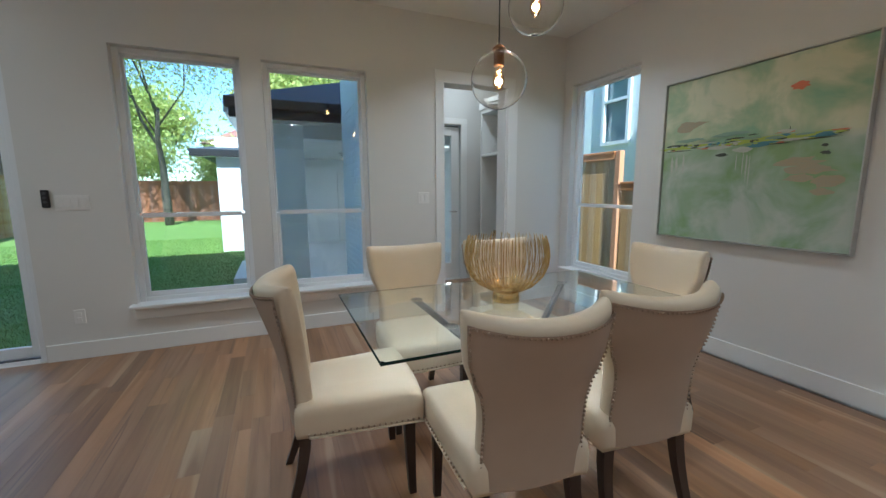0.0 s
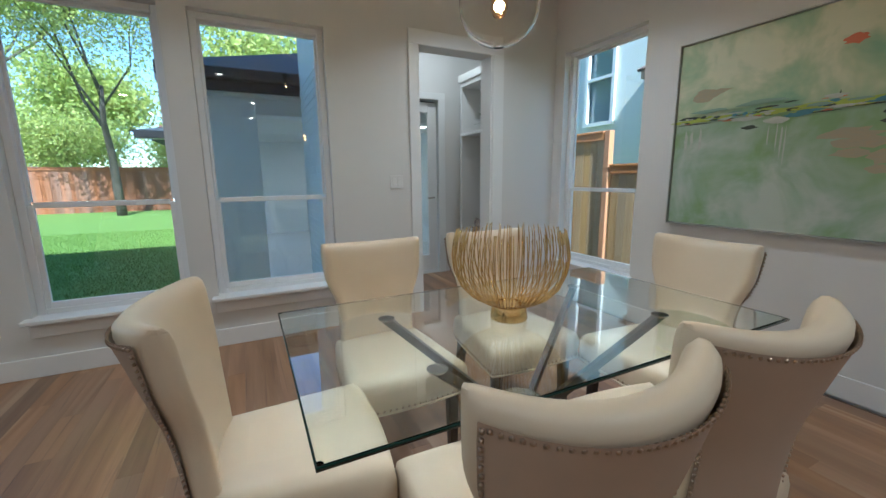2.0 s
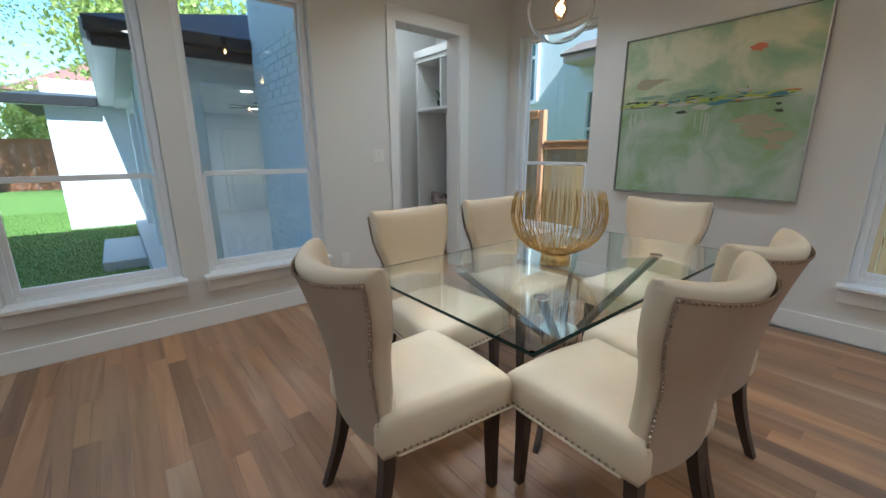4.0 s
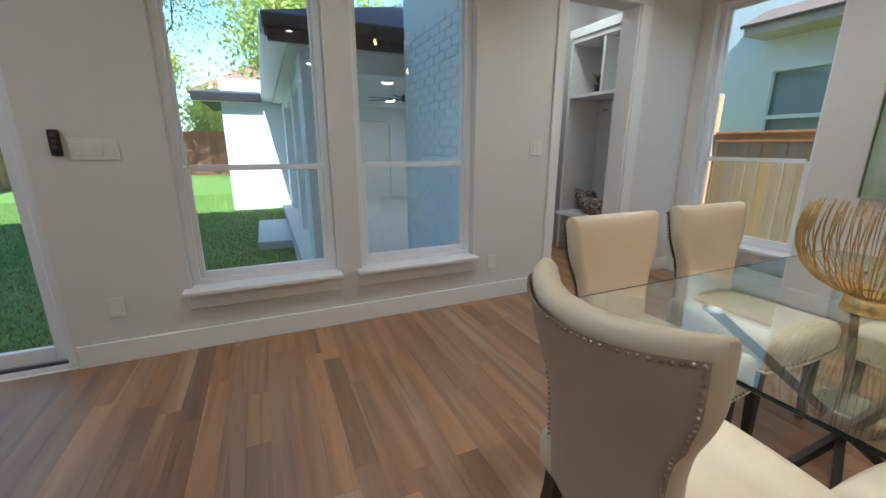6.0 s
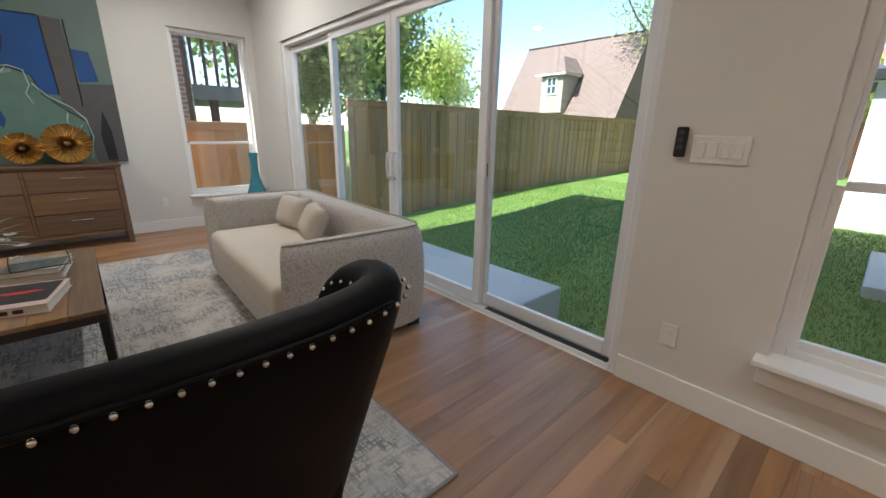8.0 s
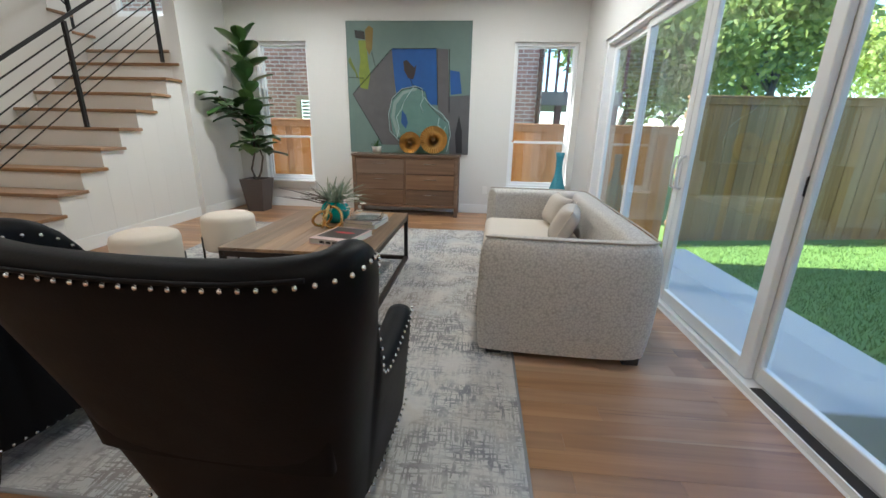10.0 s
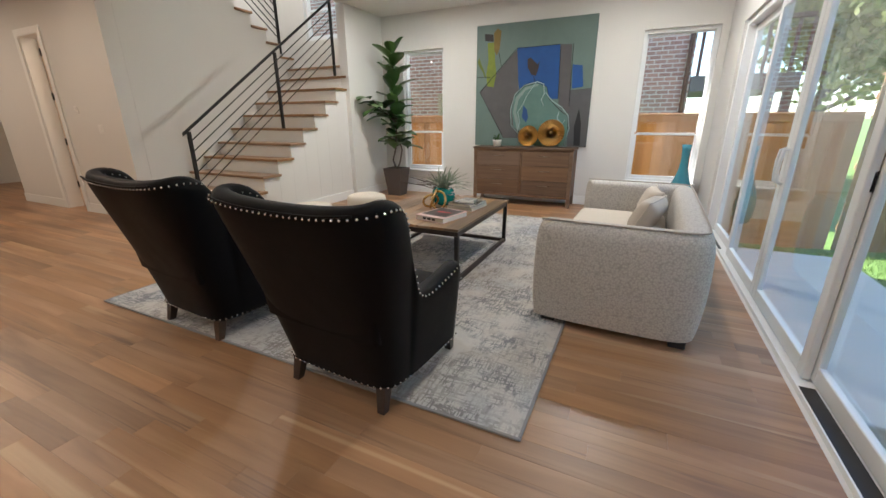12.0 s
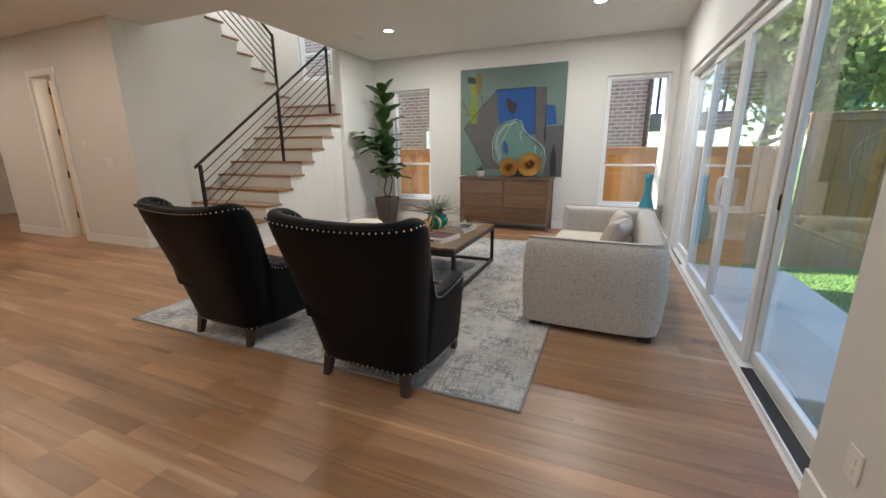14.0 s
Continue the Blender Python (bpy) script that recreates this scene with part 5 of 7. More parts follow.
def cushion(label, m, w, h, d, mat, group=""):
    """A soft square cushion with pinched corners."""
    ob = thing("cushion", label, "cushion", group, m)
    bm = bmesh.new()
    n = 10
    for side in (1, -1):
        g = []
        for i in range(n + 1):
            row = []
            for j in range(n + 1):
                u, v = 2 * i / n - 1, 2 * j / n - 1
                pin = 1 - 0.10 * (1 - abs(v) ** 2) * abs(u) ** 3
                pin2 = 1 - 0.10 * (1 - abs(u) ** 2) * abs(v) ** 3
                t = (max(0.0, (1 - u ** 4) * (1 - v ** 4))) ** 0.55
                row.append(bm.verts.new((u * w / 2 * pin, side * d / 2 * t, h / 2 + v * h / 2 * pin2)))
            g.append(row)
        for a, b in zip(g, g[1:]):
            for j in range(n):
                bm.faces.new((a[j], a[j + 1], b[j + 1], b[j])).smooth = True
    bmesh.ops.remove_doubles(bm, verts=bm.verts[:], dist=0.0005)
    part("cover", bm, mat, ob)
    bm = bmesh.new()
    e = []
    for i in range(n):
        e.append((2 * i / n - 1, -1))
    for i in range(n):
        e.append((1, 2 * i / n - 1))
    for i in range(n):
        e.append((1 - 2 * i / n, 1))
    for i in range(n):
        e.append((-1, 1 - 2 * i / n))
    tube(bm, [(u * w / 2 * (1 - 0.10 * (1 - v * v) * abs(u) ** 3), 0, h / 2 + v * h / 2 * (1 - 0.10 * (1 - u * u) * abs(v) ** 3)) for u, v in e], 0.005, 6, closed=True)
    part("piping", bm, mat, ob)
    return ob


cushion("brown patterned cushion on the mudroom bench", pose(4.22, 5.50, 0.482, -20, 0, 80), 0.36, 0.27, 0.15, CUSH)
cushion("brown patterned cushion on the mudroom bench", pose(4.10, 5.22, 0.482, -40, 0, 95), 0.40, 0.24, 0.16, CUSH)

LEAFDARK = leaf_mat("houseplant_leaves", (0.02, 0.055, 0.012, 1), (0.035, 0.09, 0.02, 1), (0.07, 0.14, 0.03, 1))


def spiky_plant(label, m, n, length, pot, seed, mat, bend=0.5):
    ob = thing("potted_plant", label, "plant", m=m)
    r = random.Random(seed)
    bm = bmesh.new()
    lathe(bm, [(0.055, 0), (0.07, 0.09), (0.072, 0.1), (0.06, 0.098)], 16)
    part("pot", bm, pot, ob)
    bm = bmesh.new()
    for i in range(n):
        a, e = r.uniform(0, 6.283), r.uniform(0.3, 1.3)
        L = length * r.uniform(0.6, 1.1)
        d = Vector((math.cos(a), math.sin(a), 0))
        pts = [Vector((0, 0, 0.09)) + d * L * s * math.cos(e) + Vector((0, 0, L * (s * math.sin(e) - bend * s * s * 0.5))) for s in (0, 0.35, 0.7, 1)]
        side = Vector((-d.y, d.x, 0)) * 0.012
        ws = (0.5, 1.0, 0.7, 0.05)
        vs = [(bm.verts.new(p + side * w), bm.verts.new(p - side * w)) for p, w in zip(pts, ws)]
        for (a0, a1), (b0, b1) in zip(vs, vs[1:]):
            bm.faces.new((a0, a1, b1, b0))
    part("leaves", bm, mat, ob)
    return ob


spiky_plant("small potted plant in the mudroom cubby", pose(4.18, 5.47, 1.797), 26, 0.22, BLACK, 3, LEAFDARK)

# glazed back door of the mudroom
ob = thing("door_1", "white glazed back door of the mudroom", "door", m=pose(2.90, 5.97, 0), kind="structure")
bm = bmesh.new()
for a, b, c, d in ((0.03, 0.15, 0.02, 2.19), (0.73, 0.85, 0.02, 2.19), (0.15, 0.73, 0.02, 0.24), (0.15, 0.73, 2.07, 2.19)):
    rbox(bm, a, b, 0.03, 0.075, c, d, 0.004, 1)
part("door_leaf", bm, TRIM, ob)
bm = bmesh.new()
box(bm, 0.15, 0.73, 0.05, 0.054, 0.24, 2.07)
p = part("pane", bm, PANE, ob)
p.visible_shadow = False
bm = bmesh.new()
for a, b, c, d in ((-0.075, 0.028, 0, 2.22), (0.852, 0.945, 0, 2.22), (-0.075, 0.945, 2.22, 2.30)):
    rbox(bm, a, b, -0.04, -0.021, c, d, 0.003, 1)
part("casing", bm, TRIM, ob)
bm = bmesh.new()
tube(bm, [(0.79, 0.03, 1.0), (0.79, -0.02, 1.0), (0.70, -0.02, 1.0)], 0.009, 8)
part("door_handle", bm, CHROME, ob)

# ---------------------------------------------------------------- staircase
RISE, RUN = 0.198, 0.265
SY0, SY1 = -0.70, -2.20
ob = thing("staircase", "oak staircase with white risers and stepped white side wall", "staircase", kind="structure")
for k in range(1, 12):
    xn = -4.736 + RUN * (10 - k)
    z = RISE * k
    back = xn - RUN - 0.02 if k < 11 else WX
    bm = bmesh.new()
    rbox(bm, back, xn + 0.028, SY1 + 0.002, SY0 + 0.03 if k < 11 else -0.79, z - 0.034, z, 0.006, 2)
    part("tread", bm, TREAD, ob, "oak stair tread")
    bm = bmesh.new()
    box(bm, xn - 0.012, xn, SY1 + 0.003, SY0 - 0.003, z - RISE, z - 0.036)
    part("riser", bm, TRIM, ob, "white painted riser")
for k in range(12, 19):
    xn = -4.87 + RUN * (k - 13)
    z = RISE * k
    bm = bmesh.new()
    rbox(bm, xn - 0.028, xn + RUN + 0.02, -3.39, SY1 + 0.03, z - 0.034, z, 0.006, 2)
    part("tread", bm, TREAD, ob, "oak stair tread")
    bm = bmesh.new()
    box(bm, xn, xn + 0.012, -3.39, SY1 - 0.003, z - RISE, z - 0.036)
    part("riser", bm, TRIM, ob, "white painted riser")
bm = bmesh.new()     # stepped wall under the lower flight
for k in range(1, 11):
    xn = -4.736 + RUN * (10 - k)
    box(bm, xn - RUN, xn - 0.001, SY0 - 0.13, SY0 - 0.001, 0, RISE * k - 0.036)
struct("wall_stair_side", bm, WALL, "white stepped wall under the stairs")
bm = bmesh.new()     # long wall between the flights, its top stepping with the upper flight
box(bm, -2.6, -2.332, -2.33, SY1, 0, 2.995)
for k in range(12, 19):
    xn = -4.87 + RUN * (k - 13)
    box(bm, xn, xn + RUN, -2.33, SY1 - 0.001, 0, min(RISE * k - 0.036, 99))
box(bm, -3.28, -2.6, -2.33, SY1 - 0.001, 0, 4.2)
box(bm, WX, -5.135, -2.33, SY1 - 0.001, 0, RISE * 11 - 0.036)
struct("wall_stair_long", bm, WALL, "tall white wall beside the stairs")
baseboard("baseboard_8", -2.35, SY0, -4.74, SY0)
for o in ("baseboard_8",):
    bpy.data.objects[o].matrix_world = pose(0, 0.0, 0)
bm = bmesh.new()
rbox(bm, -2.4, -2.14, SY1, SY1 + 0.016, 0, 0.135, 0.004, 1)
struct("baseboard_9", bm, TRIM, "tall white painted baseboard", "baseboard")
baseboard("baseboard_10", -4.73, -0.62, WX, -0.62)

ob = thing("stair_railing", "black steel stair railing with thin parallel bars", "railing", m=pose(0.055, -0.865, 0))
def rail_z(x):
    return 1.16 + (-2.13 - x) * 0.715
for x in (-2.16, -3.54, -4.74):
    bm = bmesh.new()
    zt = rail_z(x)
    k = max(1, int((-4.786 + RUN * 10 - x) / RUN + 0.9))
    rbox(bm, x - 0.018, x + 0.018, -0.018, 0.018, min(k, 10) * RISE if x > -4.7 else 1.98, zt, 0.003, 1)
    part("post", bm, STEEL, ob)
def bar(bm, x0, x1, dz, w, h):
    z0, z1 = rail_z(x0) + dz, rail_z(x1) + dz
    v = [bm.verts.new((x, y, z)) for x, z in ((x0, z0), (x1, z1)) for y in (-w, w) for z in (z - h, z + h)]
    for f in ((0, 1, 3, 2), (4, 6, 7, 5), (0, 4, 5, 1), (2, 3, 7, 6), (0, 2, 6, 4), (1, 5, 7, 3)):
        bm.faces.new([v[i] for i in f])
bm = bmesh.new()
bar(bm, -2.10, -4.76, 0.012, 0.026, 0.02)
part("handrail", bm, STEEL, ob)
for i in range(6):
    bm = bmesh.new()
    bar(bm, -2.16, -4.74, -0.115 - 0.118 * i, 0.006, 0.008)
    part("bar", bm, STEEL, ob)
ob = thing("upper_railing", "black steel railing of the upper flight", "railing", m=pose(0, -2.25, 0))
bm = bmesh.new()
rbox(bm, -4.95, -4.91, -0.02, 0.02, 2.42, 3.45, 0.003, 1)
part("post", bm, STEEL, ob)
for i in range(7):
    bm = bmesh.new()
    v = []
    z0, z1 = 3.42 - 0.125 * i, 3.42 - 0.125 * i + 2.3 * RISE / RUN
    h = 0.02 if i == 0 else 0.008
    v = [bm.verts.new((x, y, z)) for x, zz in ((-4.93, z0), (-2.63, z1)) for y in (-h * 0.8, h * 0.8) for z in (zz - h, zz + h)]
    for f in ((0, 1, 3, 2), (4, 6, 7, 5), (0, 4, 5, 1), (2, 3, 7, 6), (0, 2, 6, 4), (1, 5, 7, 3)):
        bm.faces.new([v[i2] for i2 in f])
    part("handrail" if i == 0 else "bar", bm, STEEL, ob)

# hall door
ob = thing("door_2", "white panelled hall door in a warm-lit tint, standing open on black hinges", "door", m=pose(-2.15, -4.26, 0), kind="structure")
bm = bmesh.new()
for a, b, c, d in ((-0.085, 0.0, 0, 2.42), (0.56, 0.645, 0, 2.42), (-0.085, 0.645, 2.42, 2.51)):
    rbox(bm, 0.001, 0.02, a, b, c, d, 0.003, 1)
box(bm, -0.18, 0, 0.0, 0.012, 0, 2.42)
box(bm, -0.18, 0, 0.548, 0.56, 0, 2.42)
part("casing", bm, TRIM, ob)
bm = bmesh.new()
m = pose(-0.185, 0.025, 0, 0, 0, 178)
rbox(bm, 0.0, 0.75, -0.02, 0.02, 0.012, 2.40, 0.003, 1, m)
# white door; the warm light on it is put into the paint colour
leaf = part("door_leaf", bm, painted("warm_lit_door", (0.74, 0.62, 0.50, 1), 0.4, 0.03), ob, "white door leaf with warm light in its colour")
for z in (0.3, 0.95, 1.6, 2.2):
    bm = bmesh.new()
    tube(bm, [(-0.182, 0.03, z), (-0.182, 0.03, z + 0.10)], 0.014, 8)
    part("hinge", bm, BLACK, leaf, "black hinge")
bm = bmesh.new()
for a, b, c, d, e, f in ((-5.6, -2.35, -9.0, -8.9, 0, 2.99), (-5.6, -5.5, -8.9, -3.6, 0, 2.99)):
    box(bm, a, b, c, d, e, f)
struct("wall_back_rooms", bm, WALL, "plain white walls of the rooms behind the hall")
wall_plate("light_switch", "white double rocker switch in the hall", "switch", pose(-2.15, -2.75, 1.2, 0, 0, 90), 0.12, kind="switch")
wall_plate("thermostat", "small white thermostat on the hall wall", "thermostat", pose(-2.15, -3.25, 1.45, 0, 0, 90), 0.09, 0.10, kind="switch")
# unseen warm fill added behind the hall wall to brighten the door jamb
lamp("back_room_lamp", "AREA", pose(-3.4, -3.9, 2.97), DOWNLIGHT * 1.5, (1.0, 0.74, 0.52), 0.13)

# ceiling vent and fan
ob = thing("ceiling_vent", "small white slatted ceiling vent", "vent", m=pose(-4.3, 0.07, CZ))
bm = bmesh.new()
for a, b, c, d in ((-0.16, 0.16, -0.08, -0.06), (-0.16, 0.16, 0.06, 0.08), (-0.16, -0.14, -0.06, 0.06), (0.14, 0.16, -0.06, 0.06)):
    box(bm, a, b, c, d, -0.008, -0.001)
part("frame", bm, TRIM, ob)
for i in range(6):
    bm = bmesh.new()
    box(bm, -0.14, 0.14, -0.055 + i * 0.02, -0.045 + i * 0.02, -0.007, -0.003)
    part("slat", bm, TRIM, ob)
ob = thing("ceiling_fan", "dark bronze ceiling fan with slim blades", "ceiling fan", m=pose(-1.95, 2.0, 0.11))
bm = bmesh.new()
lathe(bm, [(0.03, 2.74), (0.09, 2.72), (0.10, 2.66), (0.06, 2.60), (0.01, 2.59)], 24)
tube(bm, [(0, 0, 2.72), (0, 0, 2.885)], 0.015, 8)
part("motor", bm, BRONZE, ob)
for i in range(5):
    a = 2 * math.pi * i / 5 - 0.3
    bm = bmesh.new()
    rbox(bm, 0.08, 0.62, -0.055, 0.055, 2.655, 2.668, 0.004, 1, pose(0, 0, 0, 0, 0, math.degrees(a)))
    part("blade", bm, BRONZE, ob)

# ---------------------------------------------------------------- rug
k = Mat("distressed_rug", (0.4, 0.38, 0.36, 1), 0.95)
v = k.coords()
blot = k.noise(v, 1.6, 4, 0.6, 0.5)
nx = k.noise(k.coords((9, 70, 1)), 1.0, 3, 0.6, 0.6)
ny = k.noise(k.coords((70, 9, 1)), 1.0, 3, 0.6, 0.6)
cell = k.noise(v, 3.2, 5, 0.75, 0.3)
lines = k.math("MAXIMUM", k.math("GREATER_THAN", nx, 0.52), k.math("GREATER_THAN", ny, 0.53))
dark = k.math("MULTIPLY", lines, k.ramp(cell, [(0.40, (0.05, 0.05, 0.05, 1)), (0.56, (1, 1, 1, 1))]))
base = k.ramp(blot, [(0.32, (0.44, 0.39, 0.34, 1)), (0.5, (0.50, 0.475, 0.445, 1)), (0.66, (0.38, 0.39, 0.41, 1))])
brown = k.ramp(k.noise(v, 0.8, 3), [(0.4, (0.20, 0.17, 0.15, 1)), (0.6, (0.13, 0.14, 0.16, 1))])
k.colour(k.mix(k.math("MULTIPLY", dark, 0.8), base, brown))
k.bump(k.noise(v, 300, 3), 0.6, 0.003)
bm = bmesh.new()
rbox(bm, -4.50, -0.50, 0.24, 3.435, 0.0, 0.011, 0.004, 2)
ob = solid("area_rug", bm, k.m, "worn grey and cream patterned area rug", "rug")
bm = bmesh.new()
for a, b, c, d in ((-4.505, -4.49, 0.235, 3.44), (-0.512, -0.497, 0.235, 3.44), (-4.49, -0.512, 0.235, 0.25), (-4.49, -0.512, 3.425, 3.44)):
    rbox(bm, a, b, c, d, 0.0, 0.0125, 0.003, 1)
part("binding", bm, plain("grey_binding", (0.24, 0.235, 0.235, 1), 0.9, grain=0.3), ob, "grey bound edge")

# ---------------------------------------------------------------- black armchairs
COLS = ((0, -0.335, 0, -0.582, 0.983), (0.10, -0.335, 0.14, -0.583, 0.986), (0.19, -0.333, 0.27, -0.58, 0.993), (0.268, -0.325, 0.39, -0.562, 1.005), (0.312, -0.295, 0.46, -0.515, 1.015), (0.328, -0.25, 0.472, -0.43, 1.02),
        (0.334, -0.215, 0.458, -0.345, 1.0), (0.336, -0.195, 0.446, -0.29, 0.935), (0.338, -0.18, 0.43, -0.24, 0.80), (0.34, -0.165, 0.41, -0.20, 0.66), (0.342, -0.135, 0.40, -0.165, 0.575), (0.345, -0.05, 0.395, -0.08, 0.535),
        (0.348, 0.10, 0.392, 0.10, 0.548), (0.348, 0.25, 0.388, 0.255, 0.572), (0.34, 0.295, 0.374, 0.30, 0.568))


def armchair():
    ob = thing("wing_armchair", "black leather wing armchair with silver nailhead trim", "armchair", "pair of black armchairs")
    cols = [(-a, b, -c, d, e) for a, b, c, d, e in reversed(COLS[1:])] + list(COLS)
    n = len(cols)
    plan = [Vector((c[2], c[3], 0)) for c in cols]
    bm, grid = bmesh.new(), []
    rim, foot, seam, lip = [], [], [], []
    for i, (xb, yb, xt, yt, zt) in enumerate(cols):
        d = (plan[min(i + 1, n - 1)] - plan[max(i - 1, 0)]).normalized()
        inn = Vector((-d.y, d.x, 0))
        th = 0.10
        col = []
        for s in (0.0, 0.25, 0.5, 0.75, 0.95):
            z = 0.122 + (zt - 0.122) * s
            h = (z - 0.122) / (1.0 - 0.122) if zt > 0.7 else s
            if zt > 0.7:
                f = h ** 1.15
                p = Vector((xb + (xt - xb) * f, yb + (yt - yb) * f, z))
            else:
                p = Vector((xb + (xt - xb) * s, yb + (yt - yb) * s, z))
            col.append(p)
        t = Vector((col[-1].x, col[-1].y, zt))
        rim.append(t.lerp(col[-1], 0.7) + inn * (0.007 if 0.6 < zt and abs(xt) > 0.42 else 0.002))
        seam.append(t.lerp(col[-1], 0.4) - inn * 0.002)
        foot.append(col[0].lerp(col[1], 0.08) - inn * 0.008)
        col += [t + inn * 0.012, t + inn * (th * 0.5) + Vector((0, 0, 0.012)), t + inn * (th - 0.01), t + inn * th - Vector((0, 0, 0.03))]
        lip.append(t + inn * (th - 0.003) - Vector((0, 0, 0.035)))
        zi = 0.40
        p = col[-1]
        col += [Vector((p.x * 0.94, p.y + (0.03 if zt > 0.7 else 0), zi + (zt - zi) * 0.4)), Vector((p.x * 0.90, p.y + (0.06 if zt > 0.7 else 0), zi))]
        grid.append([bm.verts.new(q) for q in col])
    for a, b in zip(grid, grid[1:]):
        for j in range(len(a) - 1):
            bm.faces.new((a[j], b[j], b[j + 1], a[j + 1])).smooth = True
    for g in (grid[0], grid[-1]):
        bm.faces.new(g)
    sh = part("shell", bm, LEATHER, ob, "black leather back, wings and arms")
    sub = sh.modifiers.new("soft", "SUBSURF")
    sub.levels = sub.render_levels = 1
    def nails(line, gap, name, rad=0.0075):
        bm = bmesh.new()
        run = 0.0
        for a, b in zip(line, line[1:]):
            L = (b - a).length
            pos = gap - run
            while pos <= L:
                ball(bm, a.lerp(b, pos / L), rad, 7, 4)
                pos += gap
            run = (run + L) % gap
        tagged(part(name, bm, SILVER, ob, "row of silver nailheads"), kind="stuff")
    def smooth_line(pts):
        out = []
        for i in range(len(pts) - 1):
            p0, p1, p2, p3 = pts[max(i - 1, 0)], pts[i], pts[i + 1], pts[min(i + 2, len(pts) - 1)]
            for s in (0, 0.25, 0.5, 0.75):
                out.append(0.5 * ((2 * p1) + (p2 - p0) * s + (2 * p0 - 5 * p1 + 4 * p2 - p3) * s * s + (3 * p1 - p0 - 3 * p2 + p3) * s ** 3))
        return out + [pts[-1]]
    nails(smooth_line(rim), 0.033, "top_nail_trim", 0.0056)
    for side in (lip[5:11], lip[-11:-5]):
        nails(smooth_line(side), 0.033, "wing_nail_trim", 0.0052)
    nails(smooth_line(foot), 0.033, "base_nail_trim", 0.0062)
    for i, sx in ((0, -1), (-1, 1)):
        c = cols[i]
        nails([Vector((c[0] + (c[2] - c[0]) * s + sx * 0.004, c[1] + 0.002, 0.135 + (c[4] - 0.135) * s)) for s in (0, 0.3, 0.6, 0.95)], 0.033, "arm_nail_trim", 0.0052)
    bm = bmesh.new()
    tube(bm, smooth_line(seam[11:-11]), 0.005, 6)
    part("piping", bm, LEATHER, ob)
    bm = bmesh.new()
    rbox(bm, -0.255, 0.255, -0.24, 0.34, 0.33, 0.46, 0.045, 4)
    part("seat_cushion", bm, LEATHER, ob, "plump black leather seat cushion", True)
    bm = bmesh.new()
    rbox(bm, -0.27, 0.27, -0.25, 0.28, 0.124, 0.36, 0.02, 3)
    part("base", bm, LEATHER, ob)
    for x, y, dx, dy in ((-0.265, -0.29, -0.01, -0.03), (0.265, -0.29, 0.01, -0.03), (-0.29, 0.29, 0, 0.015), (0.29, 0.29, 0, 0.015)):
        bm = bmesh.new()
        a = [bm.verts.new((x + p * 0.027, y + q * 0.027, 0.126)) for p, q in ((-1, -1), (1, -1), (1, 1), (-1, 1))]
        b = [bm.verts.new((x + dx + p * 0.019, y + dy + q * 0.019, 0.0)) for p, q in ((-1, -1), (1, -1), (1, 1), (-1, 1))]
        for i in range(4):
            bm.faces.new((a[i], a[(i + 1) % 4], b[(i + 1) % 4], b[i]))
        bm.faces.new(a[::-1])
        bm.faces.new(b)
        part("leg", bm, DARKLEG, ob, "short black wooden leg")
    return ob


arm = armchair()
arm.matrix_world = pose(-0.73, 2.563, 0.011, 0, 0, 87)
copy_thing(arm, pose(-0.84, 1.295, 0.011, 0, 0, 86))

# ---------------------------------------------------------------- sofa
k = Mat("boucle", (0.50, 0.46, 0.41, 1), 0.95)
v = k.coords()
n = k.noise(v, 130, 3, 0.7)
vo = k.node("TexVoronoi", Scale=85.0)
k.link(v, vo.inputs["Vector"])
k.colour(k.mix(vo.outputs["Distance"], (0.62, 0.585, 0.54, 1), (0.36, 0.335, 0.305, 1)))
k.bump(vo.outputs["Distance"], -0.9, 0.007)
BOUCLE = k.m
ob = thing("boucle_sofa", "low rounded cream boucle sofa on black feet", "sofa", m=pose(-2.55, 3.735, 0, 0, 0, -2))
hw, hd, top = 1.015, 0.50, 0.71
path = [(-hw + 0.035, -hd), (-hw + 0.01, -hd + 0.035), (-hw - 0.004, -hd + 0.30), (-hw - 0.004, 0.02), (-hw + 0.002, 0.30), (-hw + 0.03, 0.42), (-hw + 0.10, hd - 0.015), (-hw + 0.26, hd)]
path = path + [(-0.3, hd), (0.3, hd)] + [(-x, y) for x, y in reversed(path)]
bm, grid = bmesh.new(), []
P = [Vector((x, y, 0)) for x, y in path]
seam = []
for i, p in enumerate(P):
    d = (P[min(i + 1, len(P) - 1)] - P[max(i - 1, 0)]).normalized()
    inn = Vector((d.y, -d.x, 0))
    th = 0.20
    col = [p + inn * 0.02 + Vector((0, 0, 0.055)), p + inn * 0.008 + Vector((0, 0, 0.12)), p - inn * 0.012 + Vector((0, 0, 0.35)), p + inn * 0.0 + Vector((0, 0, top - 0.10)), p + inn * 0.03 + Vector((0, 0, top - 0.02)),
           p + inn * 0.075 + Vector((0, 0, top)), p + inn * (th - 0.03) + Vector((0, 0, top - 0.012)), p + inn * th + Vector((0, 0, top - 0.05)), p + inn * (th + 0.01) + Vector((0, 0, 0.40))]
    seam.append(p + inn * 0.05 + Vector((0, 0, top - 0.004)))
    grid.append([bm.verts.new(q) for q in col])
for a, b in zip(grid, grid[1:]):
    for j in range(len(a) - 1):
        bm.faces.new((a[j], a[j + 1], b[j + 1], b[j])).smooth = True
bm.faces.new(grid[0])
bm.faces.new(grid[-1])
sh = part("frame", bm, BOUCLE, ob, "nubbly boucle back and arms")
